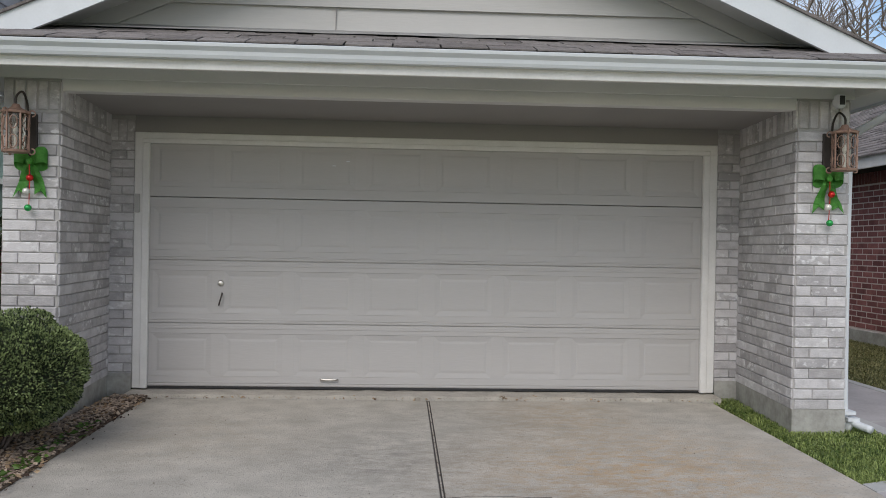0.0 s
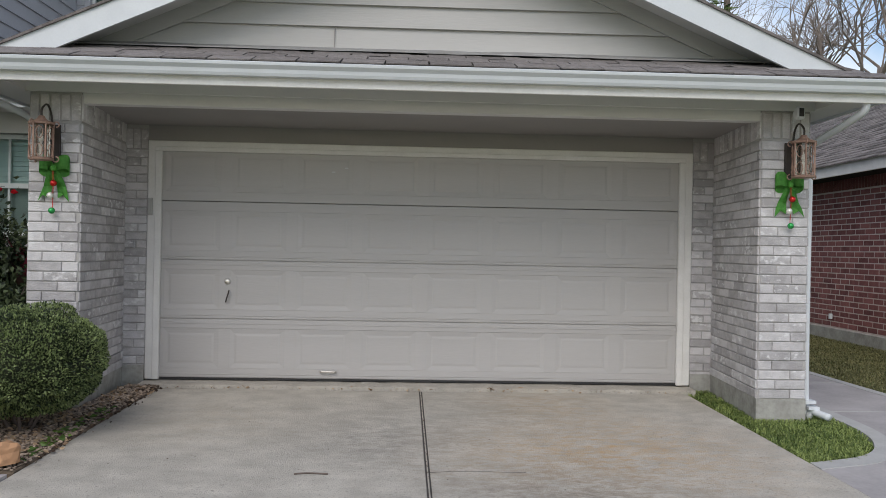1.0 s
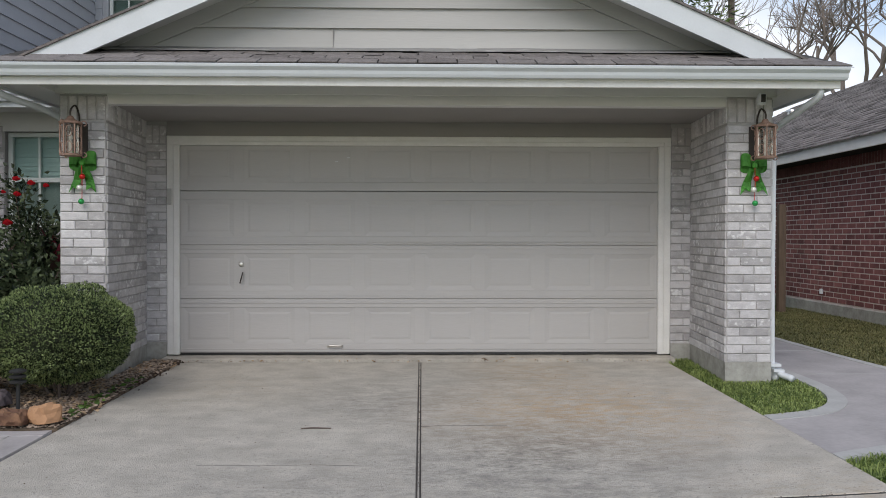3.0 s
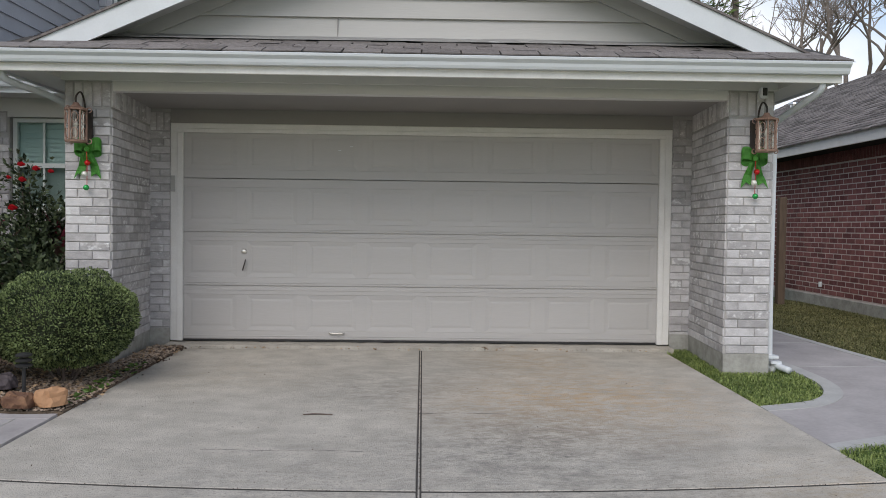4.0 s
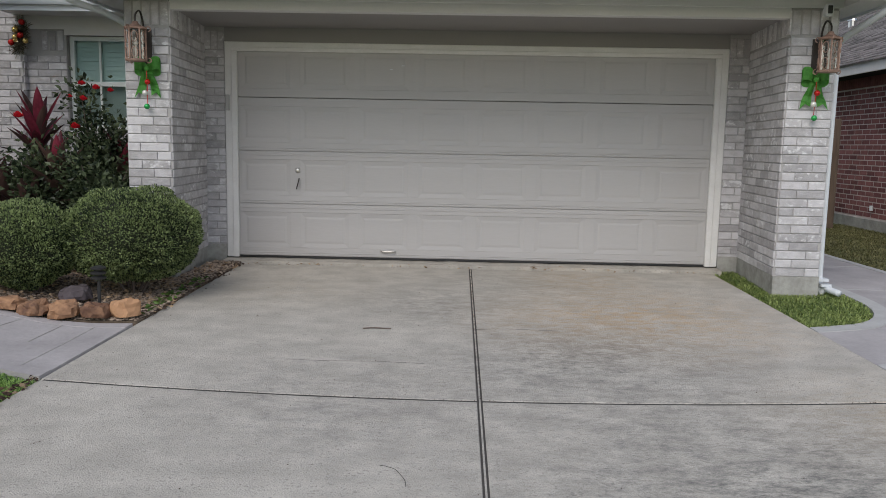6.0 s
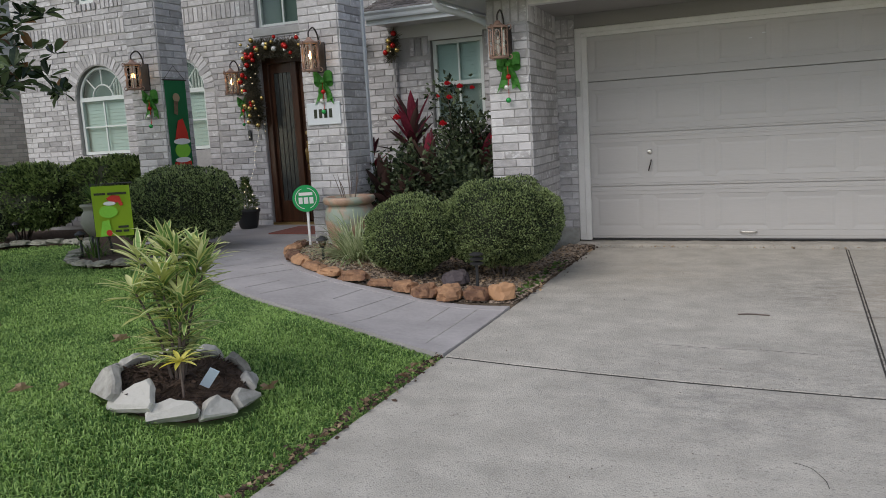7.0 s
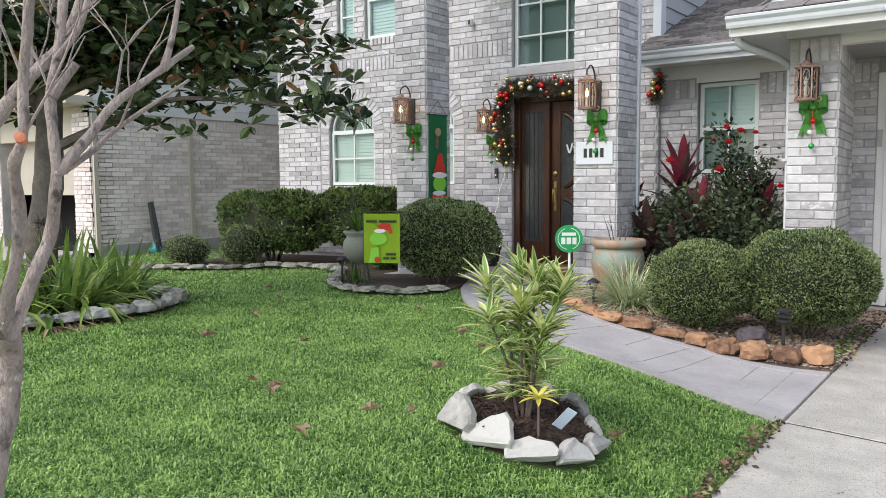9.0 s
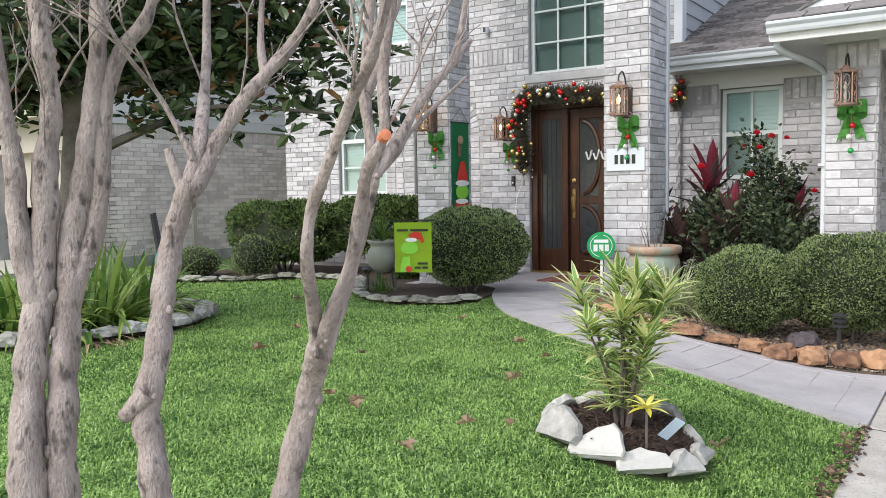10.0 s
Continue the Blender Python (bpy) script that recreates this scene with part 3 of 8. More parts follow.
def slab(name, x0, x1, y0, y1, parent, mat, zf, lift=0.0, cell=0.4, thick=0.1, slant=(0.0, 0.0)):
    """A concrete slab on the ground; slant: how far its two long edges stray to +x for each metre towards the street."""
    bm = bmesh.new()
    nu, nv = max(1, int((x1 - x0) / cell)), max(1, int((y1 - y0) / cell))
    g = []
    for j in range(nv + 1):
        y = y0 + (y1 - y0) * j / nv
        xa, xb = x0 - slant[0] * y, x1 - slant[1] * y
        g.append([bm.verts.new((xa + (xb - xa) * i / nu, y, zf(xa + (xb - xa) * i / nu, y) + lift)) for i in range(nu + 1)])
    for j in range(nv):
        for i in range(nu):
            bm.faces.new((g[j][i], g[j][i + 1], g[j + 1][i + 1], g[j + 1][i]))
    rim = [g[0][i] for i in range(nu + 1)] + [g[j][nu] for j in range(1, nv + 1)] + [g[nv][i] for i in range(nu - 1, -1, -1)] + [g[j][0] for j in range(nv - 1, 0, -1)]
    low = [bm.verts.new(v.co - Vector((0, 0, thick))) for v in rim]
    for i in range(len(rim)):
        k = (i + 1) % len(rim)
        bm.faces.new((rim[i], low[i], low[k], rim[k]))
    bmesh.ops.recalc_face_normals(bm, faces=bm.faces[:])
    bmesh.ops.bevel(bm, geom=[e for e in bm.edges if e.verts[0] in rim and e.verts[1] in rim and e.calc_face_angle(0) > 1.0], offset=0.008, segments=1, affect="EDGES")
    return part(name, bm, mat, parent)


for ya, yb in ((-4.116, -0.215), (-8.3, -4.134), (-12.5, -8.33)):
    slab("slab", EDGE_L, -0.010, ya, yb, driveway, M_drive, drive_z, slant=(0, 0.0065))
    slab("slab", 0.010, EDGE_R, ya, yb, driveway, M_drive, drive_z, slant=(0.0065, 0))
slab("joint_filler", EDGE_L + 0.01, EDGE_R - 0.01, -12.4, -0.2, driveway, M_joint, drive_z, lift=-0.004, thick=0.03)
slab("joint_strip", -0.0035, 0.0035, -12.4, -0.22, driveway, M_drive, drive_z, lift=-0.003, cell=0.3, thick=0.02, slant=(0.0065, 0.0065))

# the garage floor's edge, worn and uneven
bm = bmesh.new()
box(bm, -2.548, 2.548, -0.2, 0.35, -0.2, -0.012)
bmesh.ops.subdivide_edges(bm, edges=[e for e in bm.edges if abs(e.verts[0].co.x - e.verts[1].co.x) > 1], cuts=60)
for v in bm.verts:
    if v.co.y < -0.1 and v.co.z > -0.1:
        v.co.y += 0.018 * noise.noise(Vector((v.co.x * 5, 0, 0)))
        v.co.z += -0.016 + 0.012 * noise.noise(Vector((v.co.x * 7, 3, 0)))
tagged(part("garage_floor_edge", bm, M_drive), "worn concrete edge of the garage floor", "floor", kind="structure")

# ---- garage front ----
garage = thing("garage", (0, 0, 0), "", "", kind="structure")
tagged(garage, "grey brick garage front with a shingled gable roof", "garage")
PX0, PX1, PY, TOP = 2.665, 3.055, -1.225, 2.39
garage_back = wall("wall_garage", (-2.7, 0.0), 0, 5.4, 0.0, 2.45, 0.16, M_mortar, holes=[(0.16, 5.24, 0.0, 2.15, 0)], parent=garage)
for s in (-1, 1):
    x0, x1 = (PX0, PX1) if s > 0 else (-PX1, -PX0)
    BACK = 0.095
    bm = bmesh.new()
    plan = [(s * PX0, PY), (s * PX1, PY), (s * PX1, 0.6), (s * (PX0 + BACK), 0.6), (s * (PX0 + BACK), 0.0)]
    lo, hi = [bm.verts.new((x, y, -0.15)) for x, y in plan], [bm.verts.new((x, y, TOP)) for x, y in plan]
    bm.faces.new(lo), bm.faces.new(hi)
    for k in range(5):
        bm.faces.new((lo[k], lo[(k + 1) % 5], hi[(k + 1) % 5], hi[k]))
    bmesh.ops.recalc_face_normals(bm, faces=bm.faces[:])
    pillar = part("wing_wall", bm, M_mortar, garage)
    splay, deep = math.degrees(math.atan2(BACK, -PY)), math.hypot(BACK, PY)
    bm = bmesh.new()
    foot = [(s * (PX0 - 0.008), PY - 0.008), (s * (PX1 + 0.006), PY - 0.008), (s * (PX1 + 0.006), 0.5), (s * (PX0 + BACK), 0.5), (s * (PX0 + BACK - 0.01), -0.02), (s * 2.55, -0.02), (s * 2.55, -0.03), (s * (PX0 + BACK - 0.012), -0.03)]
    lo, hi = [bm.verts.new((x, y, -0.2)) for x, y in foot], [bm.verts.new((x, y, (0.10 if s > 0 else 0.12) + 0.008 * noise.noise(Vector((x * 4, y * 6, 1))))) for x, y in foot]
    bm.faces.new(lo), bm.faces.new(hi)
    for k in range(8):
        bm.faces.new((lo[k], lo[(k + 1) % 8], hi[(k + 1) % 8], hi[k]))
    bmesh.ops.recalc_face_normals(bm, faces=bm.faces[:])
    bmesh.ops.triangulate(bm, faces=[f for f in bm.faces if len(f.verts) > 4])
    part("foundation", bm, M_found, garage, "bare grey concrete footing")
    bricks(pillar, (x0, PY), 0, x1 - x0, 0.094, 2.16, limit=80)
    soldiers(pillar, (x0, PY), 0, x1 - x0, 2.165, 0.215)
    if s > 0:
        bricks(pillar, (x0 + BACK, 0.0), -90 - splay, deep, 0.094, 2.16, limit=160, near=(1.2, 1.0))
        soldiers(pillar, (x0 + BACK, 0.0), -90 - splay, deep, 2.165, 0.215)
    else:
        bricks(pillar, (x1, PY), 90 + splay, deep, 0.094, 2.16, limit=160, near=(0, 1.0))
        soldiers(pillar, (x1, PY), 90 + splay, deep, 2.165, 0.215)
    # the narrow return beside the door
    r0, r1 = (2.545, 2.76) if s > 0 else (-2.76, -2.545)
    ret = part("return_wall", B(r0, r1, -0.012, 0.1, 0.0, 2.334), M_mortar, garage)
    bricks(ret, (r0, -0.012), 0, r1 - r0, 0.05, 2.1, limit=40)
    soldiers(ret, (r0, -0.012), 0, r1 - r0, 2.11, 0.19, step=0.06)
# outer side of the wing that faces the flower bed, and the far one
bricks(garage_back, (-PX1, 0.6), -90, 1.8, 0.17, 2.38, limit=0)
bricks(garage_back, (PX1, PY), 90, 1.8, 0.17, 2.38, limit=0)
part("side_wall", B(2.7, 2.9, 0.6, 8.0, -0.1, 2.5), M_mortar, garage)
part("side_wall", B(-3.0, -2.8, 0.6, 4.0, -0.1, 2.5), M_mortar, garage)
# beam, soffits and the board over the door
part("beam", B(-2.665, 2.665, PY + 0.015, PY + 0.12, 2.31, 2.47, bevel=0.004), M_pale, garage, "painted beam over the garage recess")
part("frieze_board", B(-3.09, 3.09, PY - 0.015, PY + 0.013, 2.392, 2.49, bevel=0.004), M_pale, garage)
# ceiling and header use the darkened tone: recess shade is in their colour
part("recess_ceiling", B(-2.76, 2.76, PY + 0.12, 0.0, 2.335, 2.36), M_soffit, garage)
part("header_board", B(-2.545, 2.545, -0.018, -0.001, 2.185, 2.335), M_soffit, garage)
part("soffit", B(-3.086, 3.086, -1.72, PY - 0.015, 2.468, 2.48), M_pale, garage)
for s in (-1, 1):
    xa, xb = (3.092, 3.38) if s > 0 else (-3.40, -3.092)
    part("soffit", B(xa, xb, -1.72, PY - 0.015, 2.405, 2.42), M_pale, garage)
    part("soffit_step", B(s * 3.089 - 0.003, s * 3.089 + 0.003, -1.72, PY - 0.015, 2.405, 2.48), M_pale, garage)
part("soffit", B(3.09, 3.38, PY - 0.015, 8.0, 2.405, 2.42), M_pale, garage)
part("soffit", B(-3.42, -3.09, PY - 0.015, 0.6, 2.405, 2.42), M_pale, garage)
part("fascia", B(-3.40, 3.38, -1.745, -1.72, 2.372, 2.52, bevel=0.003), M_trim, garage)
part("fascia", B(3.355, 3.38, -1.72, 8.0, 2.385, 2.52), M_white, garage)
part("fascia", B(-3.42, -3.395, -1.72, 3.5, 2.385, 2.52), M_white, garage)


def gutter(x0, x1, y, z, parent):
    """A moulded gutter along x: its section is turned towards -y."""
    sect = [(0.0, 0.0), (-0.055, 0.0), (-0.066, 0.02), (-0.072, 0.045), (-0.098, 0.07), (-0.102, 0.088), (-0.094, 0.094), (-0.094, 0.084), (-0.088, 0.07), (0.0, 0.02)]
    bm = bmesh.new()
    a = [bm.verts.new((x0, y + p, z + q)) for p, q in sect]
    b = [bm.verts.new((x1, y + p, z + q)) for p, q in sect]
    for i in range(len(sect)):
        k = (i + 1) % len(sect)
        bm.faces.new((a[i], a[k], b[k], b[i]))
    bm.faces.new(a[::-1])
    bm.faces.new(b)
    bmesh.ops.recalc_face_normals(bm, faces=bm.faces[:])
    return part("gutter", bm, M_white, parent, "white moulded gutter")


gutter(-3.42, 3.41, -1.745, 2.435, garage)

# gable: siding boards, white rake boards, shingle skirt
SLOPE, RIDGE = 0.435, 4.08
part("gable_wall", (lambda bm: (bm.faces.new([bm.verts.new(c) for c in ((-3.0, -1.02, 2.6), (3.0, -1.02, 2.6), (3.0, -1.02, 2.72), (0, -1.02, 4.0), (-3.0, -1.02, 2.72))]), bm)[1])(bmesh.new()), M_siding, garage)
for i in range(8):
    z0 = 2.83 + 0.178 * (i - 0)
    half = min(2.9, (RIDGE - 0.06 - z0) / SLOPE)
    top = max(0.02, (RIDGE - 0.06 - z0 - 0.19) / SLOPE)
    if half < 0.15:
        break
    bm = bmesh.new()
    q = [(-half, -1.064, z0), (half, -1.064, z0), (min(half, top), -1.034, z0 + 0.19), (-min(half, top), -1.034, z0 + 0.19)]
    f = [bm.verts.new(c) for c in q]
    b2 = [bm.verts.new((x, -1.03, z)) for x, y, z in q]
    bm.faces.new(f)
    for k in range(4):
        bm.faces.new((f[k], b2[k], b2[(k + 1) % 4], f[(k + 1) % 4]))
    part("siding_board", bm, M_siding, garage)
part("siding_joint", B(-0.758, -0.752, -1.066, -1.03, 2.835, 3.0), M_soffit, garage)
for s in (-1, 1):
    # rake board, its soffit, and the roof above it
    def along(x, dz):
        return RIDGE - SLOPE * x + dz
    def prism(name, xa, xb, dz0, dz1, y0, y1, mat, lab=""):
        bm = bmesh.new()
        c = [(s * xa, along(xa, dz0)), (s * xb, along(xb, dz0)), (s * xb, along(xb, dz1)), (s * xa, along(xa, dz1))]
        va = [bm.verts.new((x, y0, z)) for x, z in c]
        vb = [bm.verts.new((x, y1, z)) for x, z in c]
        bm.faces.new(va)
        bm.faces.new(vb[::-1])
        for k in range(4):
            bm.faces.new((va[k], vb[k], vb[(k + 1) % 4], va[(k + 1) % 4]))
        bmesh.ops.recalc_face_normals(bm, faces=bm.faces[:])
        return part(name, bm, mat, garage, lab)
    prism("rake_board", 0.0, 2.93, -0.205, -0.02, -1.47, -1.445, M_white, "white rake board")
    bm = bmesh.new()
    c = [(2.93, along(2.93, -0.205)), (3.26, along(3.26, -0.06) + 0.01), (3.26, along(3.26, -0.02)), (2.93, along(2.93, -0.02))]
    va = [bm.verts.new((s * x, -1.47, z)) for x, z in c]
    vb = [bm.verts.new((s * x, -1.445, z)) for x, z in c]
    bm.faces.new(va), bm.faces.new(vb[::-1])
    for k in range(4):
        bm.faces.new((va[k], vb[k], vb[(k + 1) % 4], va[(k + 1) % 4]))
    bmesh.ops.recalc_face_normals(bm, faces=bm.faces[:])
    part("rake_board", bm, M_white, garage)
    prism("rake_soffit", 0.0, 3.1, -0.10, -0.07, -1.445, -1.03, M_pale)
    prism("rake_trim", 0.0, 2.75, -0.225, -0.10, -1.075, -1.05, M_siding)
    prism("roof", 0.0, 3.46, -0.02, 0.0, -1.49, 8.0, M_shingle_far)
# shingle skirt between the gutter and the gable
for r in range(4):
    y0, y1 = -1.83 + 0.19 * r, -1.83 + 0.19 * r + 0.24
    z0 = 2.535 + 0.067 * r
    n = 22
    wide = 3.44 if r < 1 else 3.40 - 0.08 * r
    for i in range(n):
        xa, xb = -wide + 2 * wide * (i + (0.5 if r % 2 else 0)) / n, -wide + 2 * wide * (i + 1 + (0.5 if r % 2 else 0)) / n - 0.013
        xb = min(xb, wide)
        if xb - xa < 0.03:
            continue
        key = ("tab", round(xb - xa, 2))
        if key not in brick_cache:
            brick_cache[key] = mesh_of(B(0, key[1], 0, 0.26, 0, 0.009), "shingle", M_shingle)
        rise = math.atan2(0.067, 0.19)
        piece("shingle", brick_cache[key], garage, Matrix.Translation((xa, y0, z0 + 0.0015 * (i % 3))) @ Matrix.Rotation(rise, 4, "X"))
part("roof_deck", (lambda bm: (bm.faces.new([bm.verts.new(c) for c in ((-3.45, -1.83, 2.525), (3.45, -1.83, 2.525), (3.45, -1.0, 2.815), (-3.45, -1.0, 2.815))]), bm)[1])(bmesh.new()), M_joint, garage)
bm = bmesh.new()
fl = [[bm.verts.new((x, y, z + 0.006 * noise.noise(Vector((x * 3, y * 9, 0))))) for y, z in ((-1.235, 2.768), (-1.235, 2.776), (-1.15, 2.806), (-1.06, 2.838), (-1.06, 2.80))] for x in np.linspace(-2.92, 2.92, 40).tolist()]
for a, b in zip(fl, fl[1:]):
    for k in range(4):
        bm.faces.new((a[k], b[k], b[k + 1], a[k + 1]))
part("flashing", bm, M_flash, garage, "worn painted flashing strip")

# downspouts
def downspout(pts, r=0.029, label="white painted metal downspout"):
    d = thing("downspout", pts[-1], label, "downspout")
    part("pipe", tube(bmesh.new(), curve_pts(pts, 6), r, 8), M_white, d, smooth_faces=True)
    for k in (0.35, 0.8):
        p = Vector(pts[-3]).lerp(Vector(pts[-2]), k)
        part("strap", B(p.x - 0.045, p.x + 0.045, p.y - 0.045, p.y + 0.045, p.z - 0.012, p.z + 0.012), M_white, d)
    return d


downspout([(3.24, -1.70, 2.46), (3.24, -1.68, 2.33), (3.19, -1.5, 2.25), (3.11, -1.17, 2.13), (3.105, -1.14, 2.0), (3.105, -1.14, 0.1), (3.14, -1.2, 0.0), (3.2, -1.34, -0.03)])
downspout([(-3.36, -1.66, 2.46), (-3.36, -1.62, 2.33), (-3.2, -1.2, 2.26), (-3.11, -1.02, 2.18), (-3.1, -1.0, 2.0), (-3.1, -1.0, 0.2), (-3.13, -1.06, 0.08)])

# garage door: four sections of raised panels
gdoor = thing("garage_door", (0, 0, 0), "closed beige-grey sectional garage door with raised panels", "garage door")
SEC = 0.545
PW, PM = 0.51, 0.088
for r in range(4):
    gap_low, gap_up = (0.003 if r == 3 else 0.0012), (0.003 if r == 2 else 0.0012)
    z0, z1 = 0.006 + r * SEC + gap_low, 0.006 + (r + 1) * SEC - gap_up
    za, zb = z0 + PM, z1 - PM
    bm = bmesh.new()
    box(bm, -2.44, 2.44, 0.004, 0.045, z0, za, bevel=0.003)
    box(bm, -2.44, 2.44, 0.004, 0.045, zb, z1, bevel=0.003)
    xs = [-2.44] + [v for i in range(8) for v in (-2.44 + 0.61 * (i + 0.5) - PW / 2, -2.44 + 0.61 * (i + 0.5) + PW / 2)] + [2.44]
    for i in range(9):
        box(bm, xs[2 * i], xs[2 * i + 1], 0.004, 0.045, za, zb)
    sec = part("door_section", bm, M_door, gdoor)
    if r < 3:
        for k in range(2):
            part("groove_rib", B(-2.438, 2.438, -0.001, 0.006, z0 + 0.006 + 0.0215 * k, z0 + 0.018 + 0.0215 * k, bevel=0.002), M_door, sec)
    if r < 2:
        part("groove_rib", B(-2.438, 2.438, -0.001, 0.006, z1 - 0.046, z1 - 0.028, bevel=0.002), M_door, sec)
    for i in range(8):
        xa, xb = xs[2 * i + 1], xs[2 * i + 2]
        bm = bmesh.new()
        rings = []
        for inset, dy in ((0.0, 0.004), (0.004, 0.0043), (0.040, 0.0092), (0.047, 0.0094), (0.064, 0.0066), (0.070, 0.0064)):
            rings.append([bm.verts.new((x, dy, z)) for x, z in ((xa + inset, za + inset), (xb - inset, za + inset), (xb - inset, zb - inset), (xa + inset, zb - inset))])
        for a, b in zip(rings, rings[1:]):
            for k in range(4):
                bm.faces.new((a[k], a[(k + 1) % 4], b[(k + 1) % 4], b[k]))
        bm.faces.new(rings[-1])
        part("raised_panel", bm, M_door, sec)
lock = part("lock", lathe(bmesh.new(), [(0.026, 0), (0.028, 0.006), (0.02, 0.014), (0.008, 0.016)], 16), M_metal, gdoor, "round chrome lock")
lock.matrix_basis = pose(-1.806, 0.004, 0.9, 90, 0, 0)
hand = part("twist_handle", tube(bmesh.new(), curve_pts([(0.012, -0.02, 0.05), (0.006, -0.035, 0.01), (-0.006, -0.035, -0.03), (-0.016, -0.02, -0.06)], 5), [0.007] * 16, 6), M_iron, gdoor)
hand.matrix_basis = pose(-1.8, 0.0, 0.77)
pull = part("lift_handle", tube(bmesh.new(), curve_pts([(-0.07, 0.0, 0), (-0.06, -0.03, 0), (0.06, -0.03, 0), (0.07, 0, 0)], 5), 0.008, 6), M_metal, gdoor, "grey metal lift handle")
pull.matrix_basis = pose(-0.86, 0.004, 0.075)
part("bottom_seal", B(-2.43, 2.43, 0.008, 0.045, -0.012, 0.008), M_black, gdoor)
for s in (-1, 1):
    part("paint_fleck", B(-0.80 - 0.06 * s, -0.77 - 0.06 * s, -0.001, 0.001, 1.955 - 0.02 * s, 1.962 - 0.02 * s), M_white, gdoor)

trim = thing("garage_door_trim", (0, 0, 0), "off-white painted wooden trim round the garage door", "trim", kind="structure")
for s in (-1, 1):
    xa, xb = (2.418, 2.545) if s > 0 else (-2.545, -2.418)
    part("casing", B(xa, xb, -0.03, 0.0, -0.01, 2.19, bevel=0.006), M_trim, trim)
    part("stop", B(xa + (0 if s > 0 else 0.07), xb - (0.07 if s > 0 else 0), -0.042, -0.03, -0.01, 2.097, bevel=0.004), M_trim, trim)
part("casing", B(-2.545, 2.545, -0.032, 0.0, 2.098, 2.192, bevel=0.006), M_trim, trim)
part("stop", B(-2.475, 2.475, -0.044, -0.032, 2.098, 2.138, bevel=0.004), M_trim, trim)
part("sensor_plate", B(-2.535, -2.495, -0.05, -0.03, 1.5, 1.66, bevel=0.003), M_siding, trim, "dull grey keypad cover")

# ---- main house front ----
house = thing("house", (-8, 0.47, 0), "two-storey grey brick house front with arched windows", "house", kind="structure")
HY, HX0, HX1 = 0.47, -11.4, -4.9
ARCHES = (-9.77, -8.30)
def H(x0, x1, z0, z1, r=0.0):
    return (x0 - HX0, x1 - HX0, z0, z1, r)
holes = [H(a - 0.47, a + 0.47, 1.16, 1.98, 0.47) for a in ARCHES] + [H(-6.88, -5.3, 0.1, 2.3), H(-6.88, -5.35, 2.67, 4.3), H(-10.02, -9.68, 3.33, 4.5), H(-9.46, -8.86, 3.33, 4.5)]
SOLDIER_Z = 2.86
front = wall("wall_front", (HX0, HY), 0, HX1 - HX0, -0.1, 5.3, 0.2, M_mortar, holes=holes, parent=house)
skip = [H(a - 0.66, a + 0.66, 1.98, 1.98, 0.66) for a in ARCHES] + [H(a - 0.66, a + 0.66, 0.3, 1.98) for a in ARCHES] + [H(HX0, -6.95, SOLDIER_Z, SOLDIER_Z + 0.2)]
bricks(front, (HX0, HY), 0, HX1 - HX0, 0.1, 5.2, holes=holes[2:] + skip + [H(-10.1, -9.6, 3.22, 3.34), H(-9.54, -8.78, 3.22, 3.34)], limit=300, near=(4.2, 1.6))
soldiers(front, (HX0, HY), 0, -6.95 - HX0, SOLDIER_Z, 0.2)
for a in ARCHES:
    # ring of upright bricks round the arch, plain brick jambs below it
    for k in range(25):
        t = math.pi * (k + 0.5) / 25
        m = Matrix.Translation((a + 0.565 * math.cos(t), HY, 1.98 + 0.565 * math.sin(t))) @ Matrix.Rotation(-t, 4, "Y")
        piece("brick", brick_mesh(0.165, 0.062, M_brick), front, m)
    for s in (-1, 1):
        z = 0.34
        while z < 1.93:
            piece("brick", brick_mesh(0.17, 0.066, M_brick), front, Matrix.Translation((a + s * 0.562, HY, z + 0.033)))
            z += COURSE
for x0, x1 in ((-10.08, -9.62), (-9.52, -8.80)):
    n = int((x1 - x0) / 0.078)
    for i in range(n):
        piece("brick", brick_mesh(0.10, 0.064, M_brick), front, Matrix.Translation((x0 + (i + 0.5) * (x1 - x0) / n, HY - 0.015, 3.28)) @ Matrix.Rotation(radians(90), 4, "Y"))

# the two tall square columns of the porch
COLS = {"a": (-7.45, -7.0, -1.225, -0.775), "b": (-5.08, -4.62, -1.26, -0.80)}
for x0, x1, y0, y1 in COLS.values():
    col = part("porch_column", B(x0, x1, y0, y1, 0.0, 5.2), M_mortar, house)
    bricks(col, (x0, y0), 0, x1 - x0, 0.1, 5.1, limit=120, near=(0.2, 1.4))
    bricks(col, (x1, y0), 90, y1 - y0, 0.1, 5.1, limit=120, near=(0.2, 1.4))
    bricks(col, (x0, y1), -90, y1 - y0, 0.1, 5.1, limit=0)
    bricks(col, (x1, y1), 180, x1 - x0, 0.1, 5.1, limit=0)
part("porch_beam", B(-7.5, -4.58, -1.3, -0.75, 5.2, 5.5), M_white, house)
part("porch_ceiling", B(-7.5, -4.6, -1.3, 0.47, 5.48, 5.52), M_soffit, house)
part("corner_strip", B(-4.615, -4.59, -0.80, -0.76, 0.15, 5.2), M_white, house, "white corner strip")

